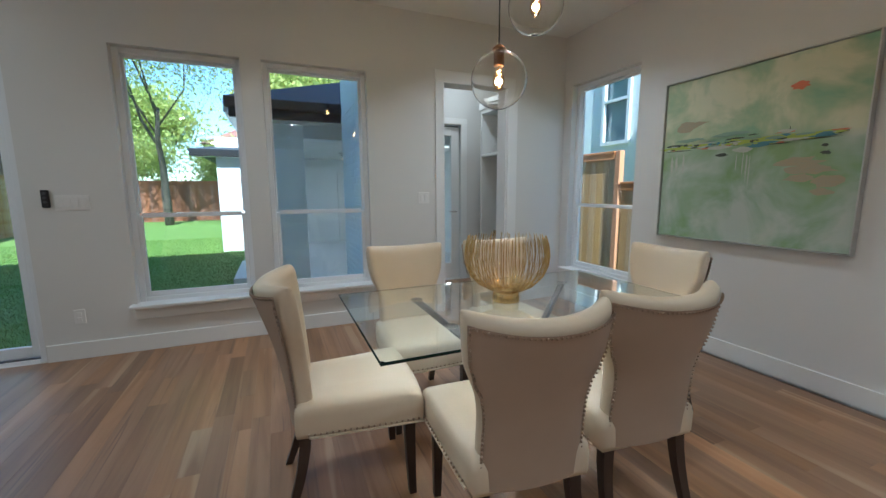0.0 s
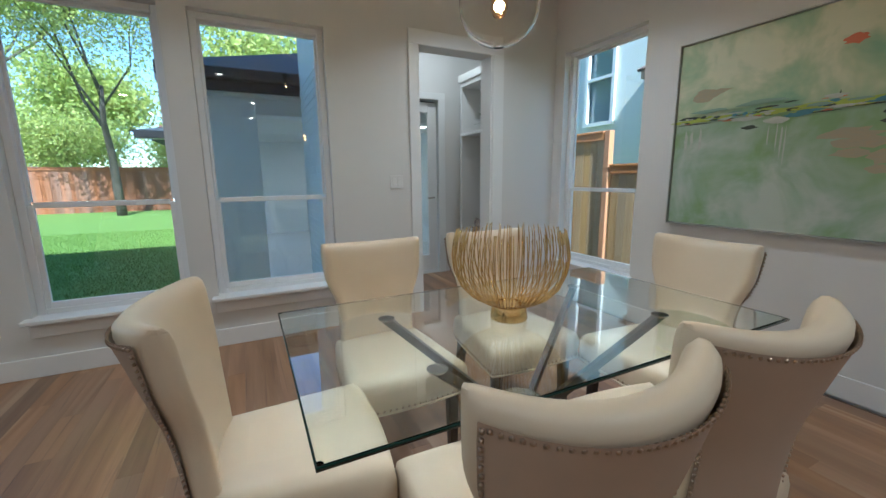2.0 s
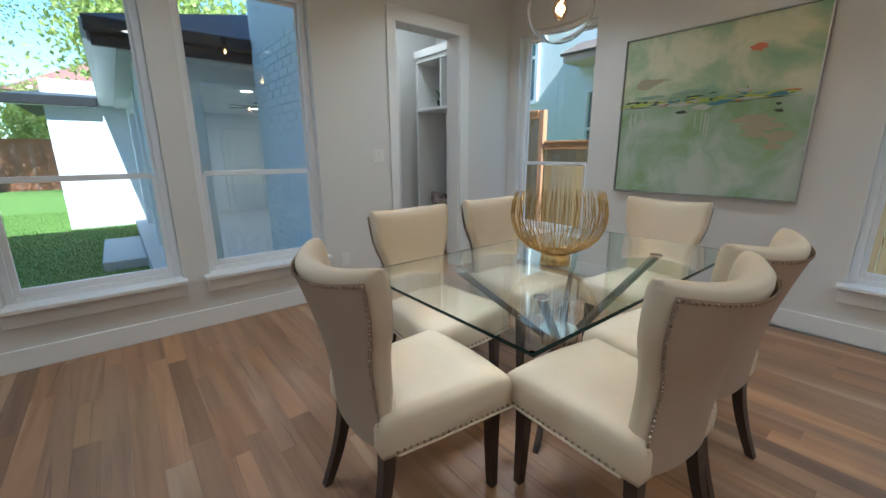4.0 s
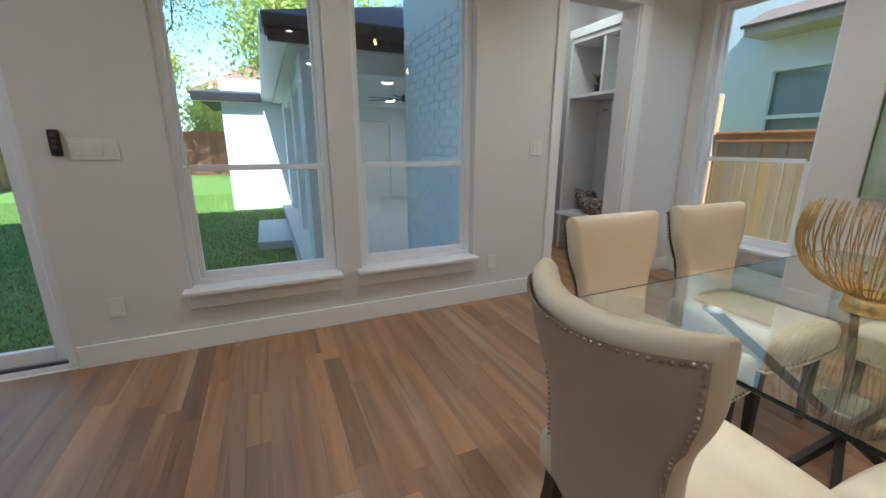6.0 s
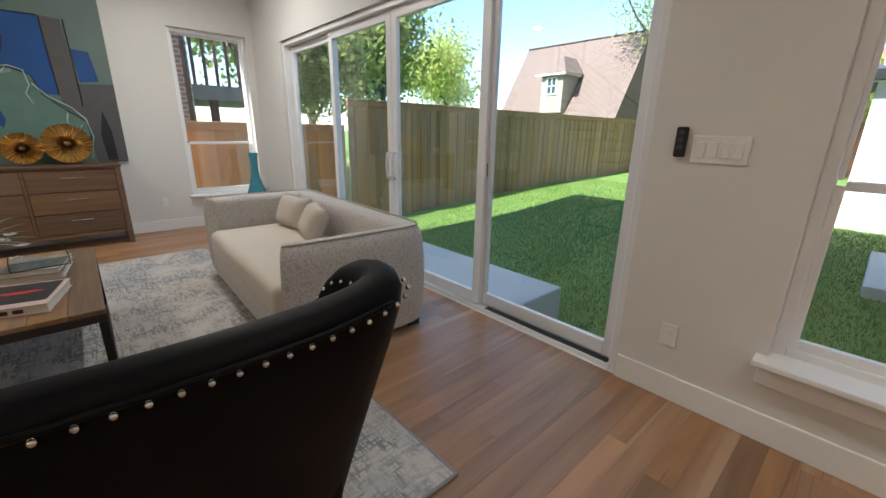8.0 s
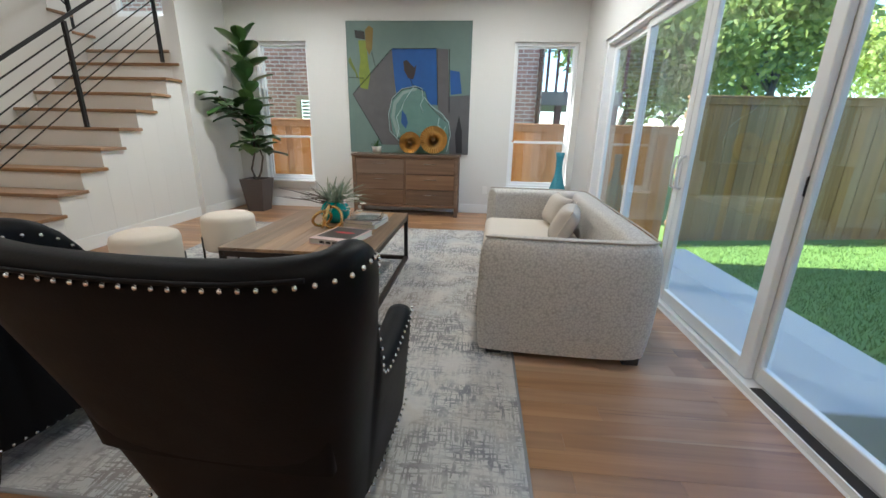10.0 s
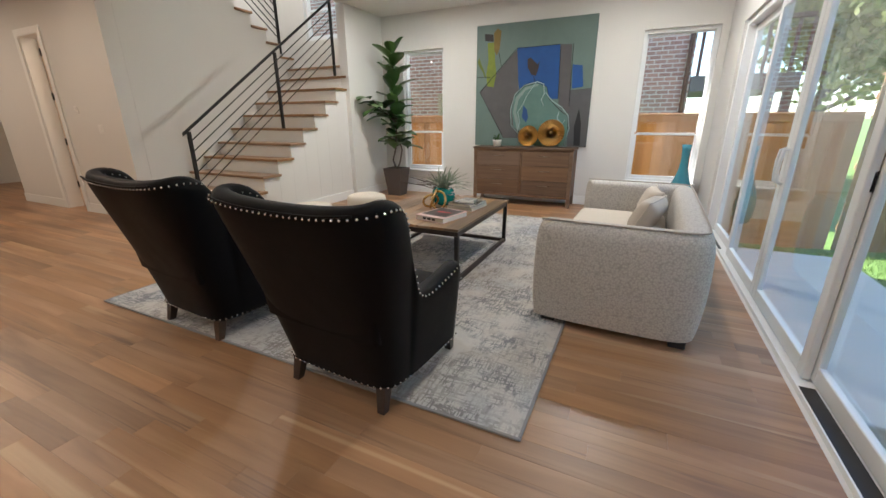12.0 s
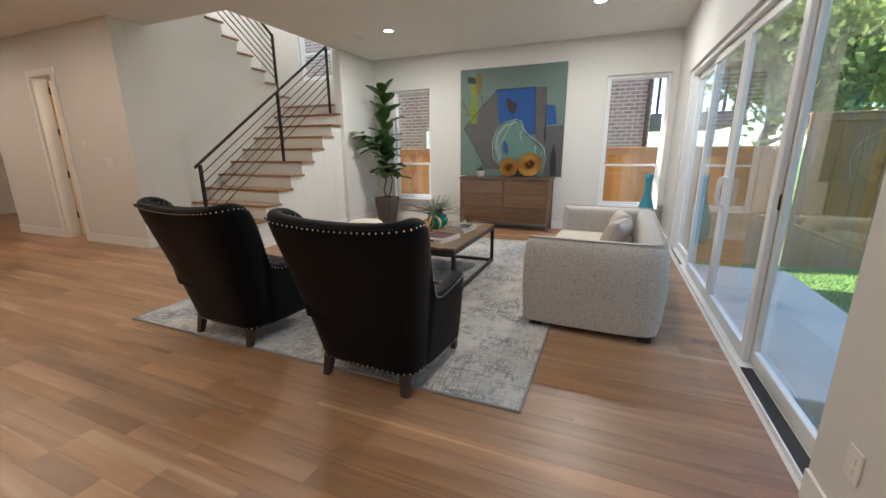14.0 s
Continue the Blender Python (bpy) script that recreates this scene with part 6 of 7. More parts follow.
sub = sh.modifiers.new("soft", "SUBSURF")
sub.levels = sub.render_levels = 2
bm = bmesh.new()
pts = seam[1:-1]
fine = []
for a, b in zip(pts, pts[1:]):
    fine += [a.lerp(b, s) for s in (0, 0.5)]
tube(bm, fine + [pts[-1]], 0.006, 7)
part("piping", bm, plain("sofa_piping", (0.40, 0.36, 0.31, 1), 0.9, grain=0.3), ob, "darker top seam")
bm = bmesh.new()
rbox(bm, -0.82, 0.82, -hd + 0.01, 0.28, 0.24, 0.445, 0.06, 4)
part("seat_cushion", bm, plain("sofa_seat", (0.60, 0.54, 0.46, 1), 0.9, grain=0.4, scale=320), ob, "smooth cream bench cushion", True)
bm = bmesh.new()
rbox(bm, -0.86, 0.86, -hd + 0.02, 0.30, 0.055, 0.27, 0.03, 3)
part("base", bm, BOUCLE, ob, "", True)
for x in (-0.9, 0.9):
    for y in (-0.38, 0.38):
        bm = bmesh.new()
        rbox(bm, x - 0.045, x + 0.045, y - 0.045, y + 0.045, 0.0, 0.058, 0.006, 1)
        part("foot", bm, BLACK, ob, "square black foot")
PILLOW = plain("pillow_linen", (0.55, 0.49, 0.42, 1), 0.9, grain=0.5, scale=420, var=0.08)
cushion("taupe linen cushion on the sofa", pose(-3.08, 3.84, 0.445, -22, 0, 6), 0.44, 0.29, 0.17, PILLOW)
cushion("taupe linen cushion leaning on the sofa back", pose(-2.63, 3.80, 0.445, -26, 0, -16), 0.46, 0.29, 0.17, PILLOW)

# ---------------------------------------------------------------- coffee table
ob = thing("coffee_table", "wooden coffee table with a black steel frame", "coffee table")
X0, X1, Y0, Y1, TZ = -3.25, -1.92, 1.50, 2.53, 0.47
for i in range(8):
    y = Y0 + (Y1 - Y0) * i / 8
    bm = bmesh.new()
    rbox(bm, X0, X1, y + 0.0008, y + (Y1 - Y0) / 8 - 0.0008, TZ - 0.022, TZ, 0.002, 1)
    part("board", bm, TABLEWOOD, ob)
bm = bmesh.new()
for a, b, c, d in ((X0, X1, Y0, Y0 + 0.035), (X0, X1, Y1 - 0.035, Y1), (X0, X0 + 0.035, Y0 + 0.035, Y1 - 0.035), (X1 - 0.035, X1, Y0 + 0.035, Y1 - 0.035)):
    rbox(bm, a, b, c, d, TZ - 0.062, TZ - 0.024, 0.003, 1)
    rbox(bm, a, b, c, d, 0.012, 0.047, 0.003, 1)
part("steel_frame", bm, plain("bronze_frame", (0.045, 0.032, 0.026, 1), 0.45, 0.5), ob, "dark bronze steel frame")
for x in (X0, X1 - 0.035):
    for y in (Y0, Y1 - 0.035):
        bm = bmesh.new()
        rbox(bm, x, x + 0.035, y, y + 0.035, 0.047, TZ - 0.062, 0.003, 1)
        part("leg", bm, STEEL, ob)


def book(label, m, w, d, h, cover, spine=""):
    ob = thing("book", label, "book", m=m)
    bm = bmesh.new()
    rbox(bm, 0.004, w - 0.006, 0.006, d - 0.006, 0.004, h - 0.004, 0.001, 1)
    part("page_block", bm, plain("page_block", (0.72, 0.69, 0.62, 1), 0.8), ob, "cream page block")
    bm = bmesh.new()
    rbox(bm, 0, w, 0, d, 0, 0.004, 0.001, 1)
    rbox(bm, 0, w, 0, d, h - 0.004, h, 0.001, 1)
    rbox(bm, 0, 0.004, 0, d, 0.004, h - 0.004, 0.001, 1)
    c = part("cover", bm, cover, ob)
    return ob


WHITEC = plain("white_cover", (0.68, 0.64, 0.60, 1), 0.4)
PINKC = plain("pink_cover", (0.62, 0.47, 0.44, 1), 0.4)
DARKC = plain("dark_cover", (0.035, 0.03, 0.03, 1), 0.35)
b1 = book("thick pale pink book with a dark cover picture", pose(-2.10, 2.05, TZ, 0, 0, 78), 0.30, 0.36, 0.042, PINKC)
bm = bmesh.new()
rbox(bm, 0.02, 0.28, 0.06, 0.34, 0.0425, 0.0435, 0.0005, 1)
art = part("cover_picture", bm, DARKC, b1, "dark cover picture")
bm = bmesh.new()
daub(bm, 0, 0, 0.16, 0.05, 5, 0)
bmesh.ops.transform(bm, matrix=pose(0.15, 0.2, 0.0441, -90, 0, 0), verts=bm.verts)
part("picture_shape", bm, plain("red_ink", (0.45, 0.03, 0.04, 1), 0.4), art)
bm = bmesh.new()
for i in range(3):
    rbox(bm, 0.08 + i * 0.05, 0.115 + i * 0.05, -0.0012, -0.0002, 0.012, 0.03, 0.0002, 1)
part("title_bars", bm, DARKC, b1, "dark title on the edge")
b2 = book("white hardback book stacked on the coffee table", pose(-2.60, 2.12, TZ, 0, 0, 84), 0.27, 0.33, 0.035, WHITEC)
b3 = book("grey hardback book on top of another book", pose(-2.595, 2.13, TZ + 0.035, 0, 0, 80), 0.25, 0.31, 0.03, plain("grey_cover", (0.30, 0.30, 0.30, 1), 0.4))
ob = thing("glass_box", "small clear acrylic tray on the books", "tray", m=pose(-2.68, 2.30, TZ + 0.065, 0, 0, 5))
bm = bmesh.new()
for a, b, c, d, e, f in ((-0.09, 0.09, -0.12, 0.12, 0, 0.004), (-0.09, -0.086, -0.12, 0.12, 0.004, 0.045), (0.086, 0.09, -0.12, 0.12, 0.004, 0.045), (-0.086, 0.086, -0.12, -0.116, 0.004, 0.045), (-0.086, 0.086, 0.116, 0.12, 0.004, 0.045)):
    box(bm, a, b, c, d, e, f)
part("tray", bm, glass("acrylic"), ob)

# teal vase with greenery and a gold knot
ob = thing("teal_vase", "round teal vase with airplants, twigs and white orchids", "vase", m=pose(-2.76, 2.0, TZ))
TEAL = plain("teal_glaze", (0.02, 0.30, 0.29, 1), 0.12)
bm = bmesh.new()
lathe(bm, [(0.05, 0), (0.085, 0.02), (0.115, 0.065), (0.12, 0.105), (0.105, 0.15), (0.08, 0.175), (0.072, 0.18), (0.065, 0.172)], 32)
part("bowl", bm, TEAL, ob, "glossy teal bowl")
r = random.Random(14)
AIR = leaf_mat("airplant", (0.12, 0.17, 0.12, 1), (0.20, 0.25, 0.18, 1), (0.33, 0.36, 0.28, 1))
bm = bmesh.new()
for i in range(95):
    a, e = r.uniform(0, 6.283), r.uniform(0.15, 1.35)
    L = r.uniform(0.20, 0.40)
    d = Vector((math.cos(a), math.sin(a), 0))
    p0 = Vector((r.uniform(-0.05, 0.05), r.uniform(-0.05, 0.05), 0.17))
    pts = [p0 + d * L * s * math.cos(e) + Vector((0, 0, L * (s * math.sin(e) - 0.35 * s * s))) for s in (0, 0.3, 0.6, 0.85, 1)]
    side = Vector((-d.y, d.x, 0.2)) * 0.009
    vs = [(bm.verts.new(p + side * w), bm.verts.new(p - side * w)) for p, w in zip(pts, (0.8, 1, 0.75, 0.4, 0.02))]
    for (a0, a1), (b0, b1_) in zip(vs, vs[1:]):
        bm.faces.new((a0, a1, b1_, b0))
part("airplant_leaves", bm, AIR, ob, "grey-green airplant leaves")
bm = bmesh.new()
for i in range(16):
    a = math.pi * 1.35 + r.uniform(-0.45, 0.5)
    L = r.uniform(0.3, 0.55)
    pts = [Vector((0, 0, 0.17))]
    for s in range(4):
        pts.append(pts[-1] + Vector((math.cos(a + r.uniform(-.3, .3)), math.sin(a + r.uniform(-.3, .3)), r.uniform(-0.1, 0.35))) * L / 4)
    tube(bm, pts, [0.006, 0.005, 0.004, 0.003, 0.0015], 5)
part("twigs", bm, BARK, ob, "dry brown twigs")
bm = bmesh.new()
for i in range(14):
    c = Vector((0.05 + r.uniform(-0.06, 0.10), 0.16 + r.uniform(-0.06, 0.08), 0.15 + r.uniform(-0.06, 0.09)))
    for j in range(5):
        a = 2 * math.pi * j / 5 + i
        e1, e2 = Vector((math.cos(a), math.sin(a), 0.4)) * 0.032, Vector((-math.sin(a), math.cos(a), 0)) * 0.016
        bm.faces.new([bm.verts.new(c + q) for q in (e1 * 0.1, e1 * 0.6 + e2, e1, e1 * 0.6 - e2)])
tagged(part("orchid_flowers", bm, plain("white_petal", (0.78, 0.76, 0.72, 1), 0.6), ob, "white orchid flowers"), kind="stuff")
ob = thing("gold_knot", "interlocked gold ring sculpture on the coffee table", "ornament", m=pose(-2.54, 2.0, TZ + 0.003))
for i, (tx, tz, c, R) in enumerate(((70, 20, (0, 0, 0.095), 0.092), (78, 75, (0.01, 0.06, 0.088), 0.085), (60, -45, (0.0, -0.03, 0.075), 0.075))):
    bm = bmesh.new()
    tube(bm, [(R * math.cos(a), R * math.sin(a), 0) for a in (2 * math.pi * j / 28 for j in range(28))], 0.0115, 8, closed=True)
    bmesh.ops.transform(bm, matrix=pose(*c, tx, 0, tz), verts=bm.verts)
    part("ring", bm, GOLD, ob)

# ---------------------------------------------------------------- ottomans
for x, y in ((-2.95, 0.90), (-2.22, 0.72)):
    ob = thing("round_ottoman", "round cream upholstered ottoman on black legs", "ottoman", "pair of round ottomans", pose(x, y, 0.011))
    bm = bmesh.new()
    lathe(bm, [(0.19, 0.13), (0.215, 0.135), (0.226, 0.16), (0.226, 0.40), (0.215, 0.435), (0.18, 0.452), (0.05, 0.46)], 40)
    part("body", bm, plain("cream_fabric", (0.68, 0.61, 0.52, 1), 0.85, grain=0.3, scale=300), ob)
    for i in range(4):
        a = math.pi / 4 + i * math.pi / 2
        c, s = math.cos(a), math.sin(a)
        bm = bmesh.new()
        tube(bm, [(0.229 * c, 0.229 * s, 0.26), (0.229 * c, 0.229 * s, 0.14), (0.232 * c, 0.232 * s, 0.0)], 0.009, 8)
        part("leg", bm, STEEL, ob, "slim black metal leg")

# ---------------------------------------------------------------- dresser
ob = thing("dresser", "brown wooden six-drawer dresser below the large painting", "dresser")
DX0, DX1, DY0, DY1, DZ = WX + 0.015, -5.30, 1.335, 2.885, 0.885
bm = bmesh.new()
rbox(bm, DX0, DX1 + 0.01, DY0 - 0.012, DY1 + 0.012, DZ - 0.03, DZ, 0.004, 2)
part("top", bm, WALNUT, ob)
for y in (DY0, DY1 - 0.05):
    for x in (DX0, DX1 - 0.05):
        bm = bmesh.new()
        rbox(bm, x, x + 0.05, y, y + 0.05, 0, DZ - 0.031, 0.004, 1)
        part("leg", bm, WALNUT, ob)
bm = bmesh.new()
box(bm, DX0 + 0.01, DX1 - 0.03, DY0 + 0.012, DY1 - 0.012, 0.15, DZ - 0.031)
part("carcass", bm, WALNUT, ob)
bm = bmesh.new()
for a, b, c, d in ((DY0 + 0.05, DY1 - 0.05, 0.13, 0.165), (DY0 + 0.05, DY1 - 0.05, DZ - 0.055, DZ - 0.031), ((DY0 + DY1) / 2 - 0.012, (DY0 + DY1) / 2 + 0.012, 0.165, DZ - 0.055)):
    rbox(bm, DX1 - 0.045, DX1 - 0.004, a, b, c, d, 0.002, 1)
part("front_frame", bm, WALNUT, ob)
ym = (DY0 + DY1) / 2
for a, b in ((DY0 + 0.055, ym - 0.016), (ym + 0.016, DY1 - 0.055)):
    for i in range(3):
        z0 = 0.17 + i * 0.222
        bm = bmesh.new()
        rbox(bm, DX1 - 0.028, DX1 - 0.006, a, b, z0, z0 + 0.213, 0.003, 1)
        dr = part("drawer", bm, WALNUT, ob)
        bm = bmesh.new()
        c = (a + b) / 2
        tube(bm, [(DX1 - 0.006, c - 0.09, z0 + 0.145), (DX1 + 0.016, c - 0.09, z0 + 0.145), (DX1 + 0.016, c + 0.09, z0 + 0.145), (DX1 - 0.006, c + 0.09, z0 + 0.145)], 0.005, 6)
        part("handle", bm, CHROME, dr, "slim nickel bar handle")
for y, R, dx in ((2.16, 0.155, 0.0), (2.50, 0.20, -0.045)):
    ob = thing("gold_disc_ornament", "pleated gold disc ornament standing on the dresser", "ornament", "gold discs on the dresser", pose(-5.50 + dx, y, DZ + R, 0, -14, 0))
    bm = bmesh.new()
    n = 64
    rings = []
    for q, dep in ((0.16, 0.03), (0.3, 0.028), (0.65, 0.012), (1.0, 0.03)):
        rings.append([bm.verts.new((0.02 + dep * (0.6 + (0.8 if i % 2 else 0.0)), R * q * math.cos(2 * math.pi * i / n), R * q * math.sin(2 * math.pi * i / n))) for i in range(n)])
    for a, b in zip(rings, rings[1:]):
        for i in range(n):
            bm.faces.new((a[i], a[(i + 1) % n], b[(i + 1) % n], b[i]))
    part("pleats", bm, plain("pleated_gold", (0.52, 0.35, 0.14, 1), 0.3, 1.0), ob, "pleated gold sheet")
    bm = bmesh.new()
    lathe(bm, [(R * 0.95, 0), (R * 0.95, 0.012)], 32)
    bmesh.ops.transform(bm, matrix=pose(0.012, 0, 0, 0, 90, 0), verts=bm.verts)
    part("back_disc", bm, GOLD, ob)
    bm = bmesh.new()
    ball(bm, (0.05, 0, 0), R * 0.17, 12, 6)
    part("boss", bm, plain("dark_gold", (0.25, 0.16, 0.07, 1), 0.35, 1.0), ob)
spiky_plant("small plant in a white round pot on the dresser", pose(-5.48, 1.66, DZ), 22, 0.17, plain("white_ceramic", (0.70, 0.66, 0.60, 1), 0.35), 6, LEAFDARK)

# ---------------------------------------------------------------- large painting
ob = thing("large_painting", "large unframed abstract painting in teal, grey and blue", "painting", m=pose(WX, 1.20, 0.885, 0, 0, 90))
PW, PH = 1.80, 1.80


def paint(name, c, c2, scale=5.0):
    k = Mat(name, c, 0.6)
    n = k.noise(k.coords(), scale, 5, 0.65, 0.4)
    k.colour(k.mix(n, c, c2))
    k.bump(k.noise(k.coords(), 60, 4), 0.3, 0.002)
    return k.m


bm = bmesh.new()
rbox(bm, 0, PW, -0.032, -0.002, 0, PH, 0.002, 1)
part("canvas", bm, paint("teal_ground", (0.155, 0.215, 0.19, 1), (0.095, 0.145, 0.135, 1), 2.5), ob, "canvas in dull teal")
SHAPES = (("grey field", (0.155, 0.15, 0.155, 1), (0.10, 0.097, 0.10, 1), ((0.07, 0.83), (0.66, 1.43), (0.70, 1.05), (0.72, 0.70), (0.90, 0.42), (0.95, 0.2), (1.35, 0.12), (0.50, 0.12))),
          ("blue panel", (0.018, 0.12, 0.42, 1), (0.015, 0.085, 0.30, 1), ((0.66, 1.45), (1.30, 1.45), (1.32, 1.0), (1.33, 0.70), (0.74, 0.72), (0.70, 1.0))),
          ("grey band", (0.15, 0.145, 0.15, 1), (0.11, 0.105, 0.11, 1), ((1.31, 1.45), (1.47, 1.44), (1.50, 0.72), (1.55, 0.45), (1.34, 0.60))),
          ("small blue panel", (0.02, 0.12, 0.42, 1), (0.015, 0.09, 0.32, 1), ((1.50, 1.17), (1.64, 1.15), (1.68, 0.86), (1.52, 0.84))),
          ("lower grey", (0.135, 0.14, 0.15, 1), (0.10, 0.10, 0.105, 1), ((1.50, 0.82), (1.80, 0.84), (1.80, 0.0), (1.52, 0.0))),
          ("teal shape", (0.20, 0.33, 0.28, 1), (0.10, 0.22, 0.20, 1), ((0.62, 0.55), (0.66, 0.76), (0.80, 0.90), (1.00, 0.94), (1.15, 0.88), (1.20, 0.70), (1.36, 0.55), (1.50, 0.44), (1.52, 0.20), (1.45, 0.02), (0.95, 0.02), (0.80, 0.18), (0.66, 0.30))),
          ("pale edge", (0.42, 0.50, 0.46, 1), (0.22, 0.33, 0.30, 1), ((0.64, 0.52), (0.68, 0.74), (0.82, 0.88), (1.02, 0.93), (1.02, 0.90), (0.83, 0.84), (0.72, 0.70), (0.69, 0.52), (0.78, 0.26), (0.72, 0.25))),
          ("blue spot", (0.02, 0.11, 0.36, 1), (0.02, 0.08, 0.25, 1), ((0.80, 0.62), (0.86, 0.56), (0.89, 0.44), (0.86, 0.36), (0.79, 0.44))),
          ("yellow-green stalk", (0.36, 0.42, 0.03, 1), (0.12, 0.20, 0.03, 1), ((0.19, 0.92), (0.17, 1.10), (0.20, 1.30), (0.18, 1.55), (0.30, 1.55), (0.31, 1.30), (0.34, 1.10), (0.30, 0.90))),
          ("ochre stalk", (0.32, 0.22, 0.03, 1), (0.16, 0.11, 0.02, 1), ((0.29, 1.45), (0.28, 1.68), (0.34, 1.74), (0.40, 1.70), (0.38, 1.45), (0.335, 1.36))),
          ("dark cap", (0.03, 0.025, 0.02, 1), (0.015, 0.015, 0.015, 1), ((0.14, 1.58), (0.13, 1.68), (0.27, 1.66), (0.28, 1.56))),
          ("dark tulip", (0.03, 0.025, 0.03, 1), (0.06, 0.035, 0.03, 1), ((0.83, 1.28), (0.88, 1.30), (0.93, 1.25), (0.99, 1.20), (1.02, 1.24), (1.00, 1.12), (0.97, 1.04), (0.90, 1.06), (0.84, 1.16))),
          ("dark leaf", (0.012, 0.013, 0.02, 1), (0.02, 0.02, 0.025, 1), ((1.62, 0.02), (1.60, 0.30), (1.65, 0.56), (1.70, 0.34), (1.71, 0.02))),
          ("small leaf", (0.20, 0.26, 0.03, 1), (0.08, 0.12, 0.02, 1), ((0.05, 1.34), (0.02, 1.28), (0.06, 1.20), (0.12, 1.12), (0.14, 1.05), (0.17, 1.05), (0.13, 1.16), (0.09, 1.24))))
SHAPES = [(nm, tuple(v * 0.72 for v in c[:3]) + (1,), tuple(v * 0.65 for v in c2[:3]) + (1,), pts) for nm, c, c2, pts in SHAPES]
for j, (nm, c, c2, pts) in enumerate(SHAPES):
    bm = bmesh.new()
    polygon(bm, pts, -0.0325 - 0.0005 * (j + 1))
    part("painted_shape", bm, paint("paint_" + nm.replace(" ", "_"), c, c2), ob, nm)
bm = bmesh.new()
for line in (((0.07, 0.83), (0.66, 1.44), (1.30, 1.45)), ((0.07, 0.83), (0.50, 0.12)), ((1.31, 1.45), (1.33, 0.70)), ((1.49, 1.44), (1.50, 0.6)), ((0.02, 1.06), (0.24, 1.05)), ((0.93, 1.05), (0.97, 0.94)), ((0.37, 1.40), (0.42, 1.20)),
             ((0.66, 0.76), (0.80, 0.90), (1.00, 0.94), (1.15, 0.88), (1.20, 0.70), (1.36, 0.55), (1.50, 0.44), (1.52, 0.20))):
    tube(bm, [(x, -0.0405, z) for x, z in line], 0.004, 5)
part("ink_drawing", bm, plain("ink", (0.012, 0.012, 0.014, 1), 0.6), ob, "thin black drawn lines")
bm = bmesh.new()
for line in (((0.80, 0.14), (0.62, 0.32), (0.60, 0.56), (0.66, 0.78), (0.80, 0.91), (1.0, 0.955), (1.10, 0.92), (1.12, 0.78), (1.08, 0.70), (1.12, 0.60)), ((1.14, 0.80), (1.24, 0.68), (1.40, 0.58), (1.50, 0.46), (1.53, 0.28), (1.48, 0.04)),
             ((0.72, 0.20), (0.76, 0.36), (0.72, 0.52), (0.80, 0.64), (0.84, 0.74)), ((0.84, 0.74), (0.92, 0.86), (0.98, 0.94)), ((1.36, 0.52), (1.34, 0.42), (1.42, 0.34), (1.46, 0.40))):
    tube(bm, [(x, -0.0405, z) for x, z in line], 0.007, 5)
part("chalk_drawing", bm, plain("chalk", (0.36, 0.47, 0.46, 1), 0.7), ob, "loose pale drawn lines")

# ---------------------------------------------------------------- fiddle-leaf fig
ob = thing("fiddle_leaf_fig", "tall fiddle-leaf fig in a dark tapered square pot", "plant", m=pose(-5.30, -0.15, 0))
bm = bmesh.new()
a = [bm.verts.new((p * 0.12, q * 0.12, 0)) for p, q in ((-1, -1), (1, -1), (1, 1), (-1, 1))]
b = [bm.verts.new((p * 0.175, q * 0.175, 0.48)) for p, q in ((-1, -1), (1, -1), (1, 1), (-1, 1))]
c = [bm.verts.new((p * 0.155, q * 0.155, 0.48)) for p, q in ((-1, -1), (1, -1), (1, 1), (-1, 1))]
d = [bm.verts.new((p * 0.15, q * 0.15, 0.43)) for p, q in ((-1, -1), (1, -1), (1, 1), (-1, 1))]
for u, w in ((a, b), (b, c), (c, d)):
    for i in range(4):
        bm.faces.new((u[i], u[(i + 1) % 4], w[(i + 1) % 4], w[i]))
bm.faces.new(a[::-1])
bm.faces.new(d)
part("pot", bm, plain("dark_pot", (0.075, 0.06, 0.055, 1), 0.5, grain=0.1), ob, "dark brown tapered pot")
k = Mat("fig_leaf", (0.03, 0.09, 0.02, 1), 0.32)
oi = k.node("ObjectInfo")
k.colour(k.ramp(oi.outputs["Random"], [(0.0, (0.03, 0.075, 0.02, 1)), (0.6, (0.055, 0.13, 0.032, 1)), (1.0, (0.12, 0.21, 0.06, 1))]))
FIG = k.m
stems = [[(0, 0, 0.43), (0.05, -0.03, 0.62), (0.03, 0.03, 0.85), (-0.02, 0.02, 1.3), (0.0, 0.0, 1.8), (0.02, 0.02, 2.28)], [(0.02, 0.02, 0.43), (0.06, 0.12, 0.60), (0.03, 0.15, 0.80), (0.02, 0.06, 1.05), (0.06, 0.0, 1.4)], [(-0.01, 0.02, 1.25), (0.10, -0.14, 1.42), (0.16, -0.32, 1.62)]]
for i, s in enumerate(stems):
    bm = bmesh.new()
    tube(bm, s, [0.017 - 0.002 * j for j in range(len(s))], 7)
    part("stem", bm, BARK, ob)
r = random.Random(77)
leaf_meshes = []
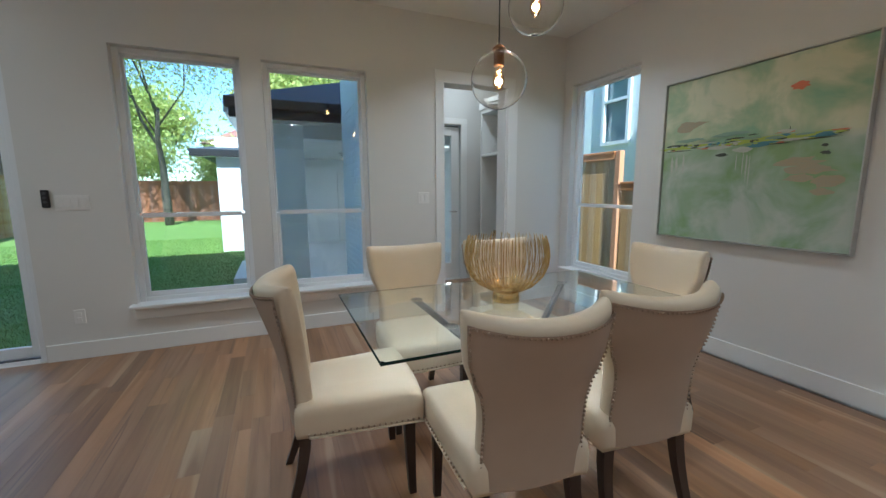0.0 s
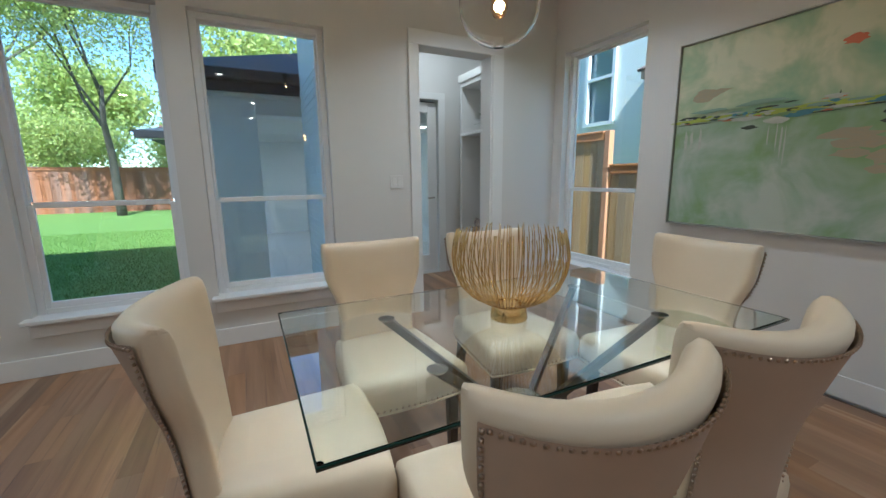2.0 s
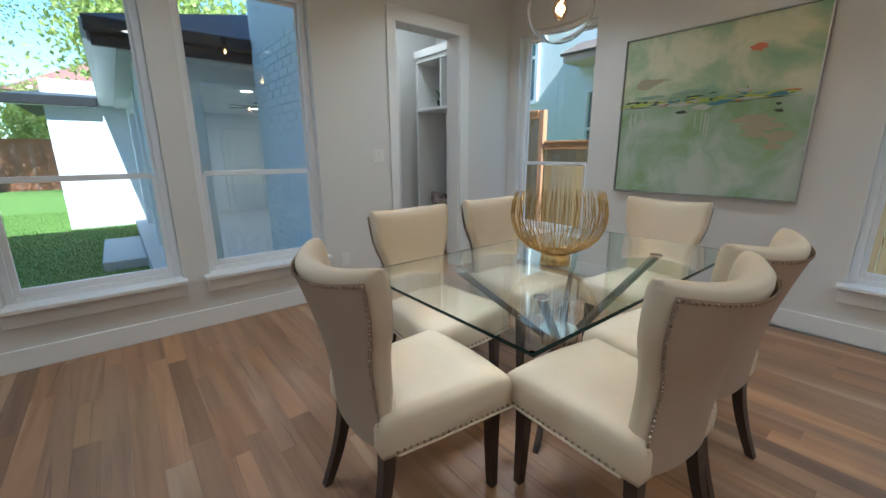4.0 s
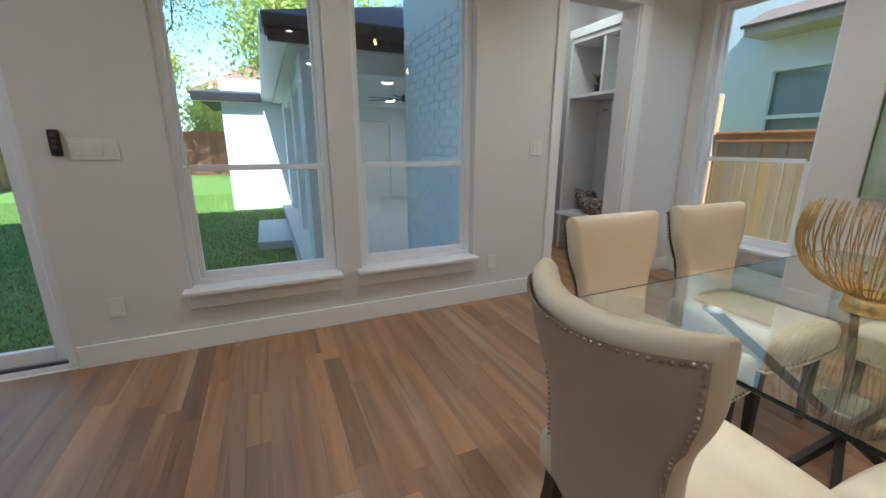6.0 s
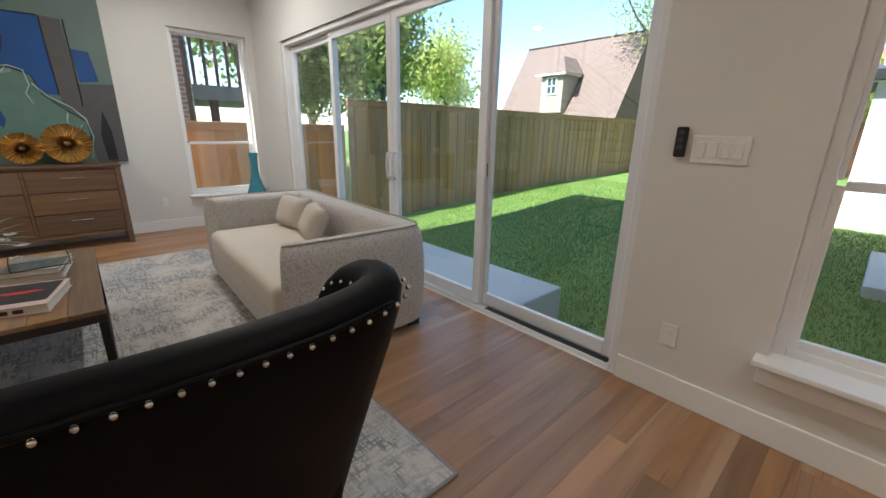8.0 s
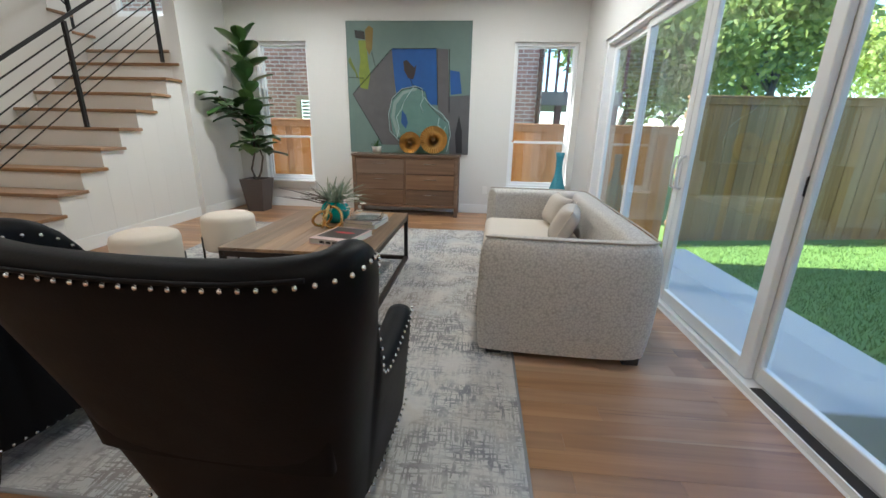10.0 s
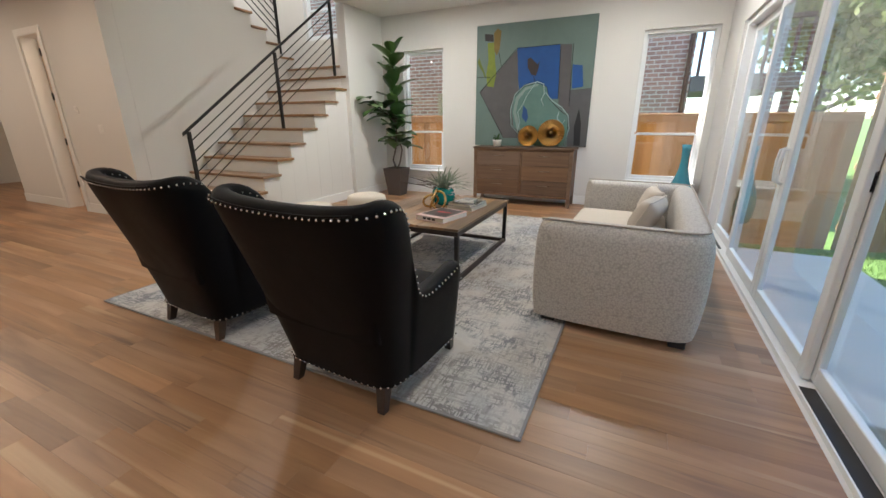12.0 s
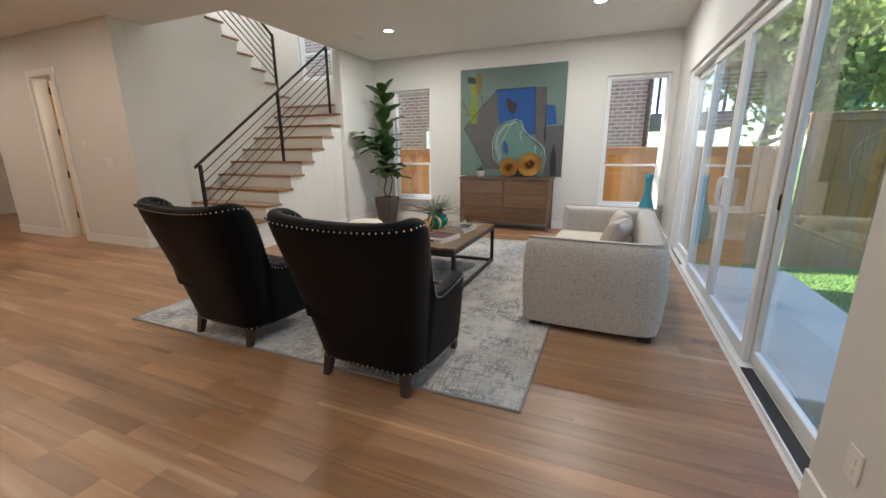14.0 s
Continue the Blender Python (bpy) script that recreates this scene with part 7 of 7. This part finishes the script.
for v_ in range(4):
    bm = bmesh.new()
    L, Wd = 0.19 + 0.015 * v_, 0.072 + 0.006 * v_
    rows = []
    for j in range(8):
        s = j / 7
        w = Wd * (math.sin(math.pi * min(s * 0.92 + 0.06, 1)) ** 0.6) * (0.72 + 0.5 * s) * (1 if j < 7 else 0.25)
        bend = -0.05 * s * s * (1 + 0.3 * v_)
        rows.append([bm.verts.new((u * w, 0.05 + L * s, bend + 0.02 * abs(u) + r.uniform(-0.004, 0.004))) for u in (-1, -0.5, 0, 0.5, 1)])
    for a, b in zip(rows, rows[1:]):
        for i in range(4):
            bm.faces.new((a[i], a[i + 1], b[i + 1], b[i])).smooth = True
    leaf_meshes.append(mesh_of("leaf", bm, FIG))
def put_leaf(p, az, el):
    o = new("leaf", leaf_meshes[r.randrange(4)])
    o.parent = ob
    o.matrix_local = Matrix.Translation(p) @ Euler((radians(el), 0, radians(az)), "XYZ").to_matrix().to_4x4() @ Matrix.Diagonal((1, 1, 1, 1)) @ Matrix.Scale(r.uniform(1.1, 1.6), 4)
def along(s, t):
    f = t * (len(s) - 1)
    i = min(int(f), len(s) - 2)
    return Vector(s[i]).lerp(Vector(s[i + 1]), f - i)
az = 0.0
for i in range(44):
    t = 0.32 + 0.68 * i / 43
    az += 137.5
    put_leaf(along(stems[0], t), az, 50 * (t - 0.3) + r.uniform(10, 50))
for i in range(12):
    put_leaf(along(stems[1], 0.55 + 0.45 * i / 11), i * 137.5 + 40, r.uniform(-15, 35))
for i in range(18):
    put_leaf(along(stems[2], 0.2 + 0.8 * i / 17), i * 137.5 + 90, r.uniform(-10, 40))

# tall blue vase in the corner
bm = bmesh.new()
lathe(bm, [(0.09, 0), (0.125, 0.02), (0.15, 0.12), (0.155, 0.25), (0.135, 0.40), (0.09, 0.53), (0.055, 0.66), (0.045, 0.78), (0.05, 0.90), (0.062, 0.97), (0.056, 0.968), (0.04, 0.90), (0.036, 0.78)], 36)
solid("floor_vase", bm, plain("blue_glass_vase", (0.05, 0.24, 0.32, 1), 0.08, spec=0.7), "tall teal-blue bottle vase standing on the floor", "vase", m=pose(-5.36, 4.30, 0))

# ---------------------------------------------------------------- floor boards, white bricks
def island_wood(src):
    m = src.copy()
    t = m.node_tree
    g = t.nodes.new("ShaderNodeNewGeometry")
    for l in list(t.links):
        if l.from_node.type == "OBJECT_INFO":
            to = l.to_socket
            t.links.remove(l)
            t.links.new(g.outputs["Random Per Island"], to)
    return m


r = random.Random(21)
PWID = 0.1
floor = bpy.data.objects["floor"]
shared = {}
joined = bmesh.new()
def plank_mesh(L):
    key = round(L, 1)
    if key not in shared:
        b = bmesh.new()
        rbox(b, 0.0001, PWID - 0.0001, 0.0001, key - 0.0001, -0.015, 0, 0.0006, 1)
        shared[key] = mesh_of("plank", b, OAK)
    return shared[key], key
def lay(x0, x1, y0, y1, near):
    made = 0
    n = int(round((x1 - x0) / PWID))
    for i in range(n):
        x = x0 + i * PWID
        y = y0
        first = True
        while y < y1 - 0.001:
            L = round(r.choice((0.4, 0.6, 0.9, 1.1, 1.4, 1.7, 2.0)) * (r.uniform(0.3, 1.0) if first else 1.0), 1)
            L = max(L, 0.2)
            first = False
            L = min(L, round(y1 - y, 4))
            if near(x, y) and abs(L - round(L, 1)) < 1e-6:
                me, key = plank_mesh(L)
                o = new("plank", me)
                o.parent = floor
                o.location = (x, y, 0)
                made += 1
            else:
                box(joined, x + 0.0002, x + PWID - 0.0002, y + 0.0002, y + L - 0.0002, -0.015, 0)
            y += L
    return made
made = lay(WX, EX, -9.0, NY, lambda x, y: -1.4 < x < 2.6 and 0.9 < y < 4.4)
lay(2.35, 4.45, 4.575, 5.95, lambda x, y: False)
me = mesh_of("floorboards", joined, island_wood(OAK))
rest = tagged(new("floorboards", me), "oak floorboards in mixed brown tones", "floor", kind="stuff")

# courses of white painted brick on the mudroom wing
bm = bmesh.new()
rbox(bm, -0.006, 0.0, 0.0, 0.225, 0, 0.066, 0.0015, 1)
BRICK = mesh_of("brick", bm, WHITEBRICK)
for j in range(34):
    for i in range(7):
        y = 4.78 + i * 0.235 - (0.117 if j % 2 else 0)
        if y < 4.77 or y + 0.225 > 6.2:
            continue
        o = new("brick", BRICK)
        o.parent = brick_pier
        o.location = (2.139 - r.uniform(0, 0.002), y, -0.3 + j * 0.077)
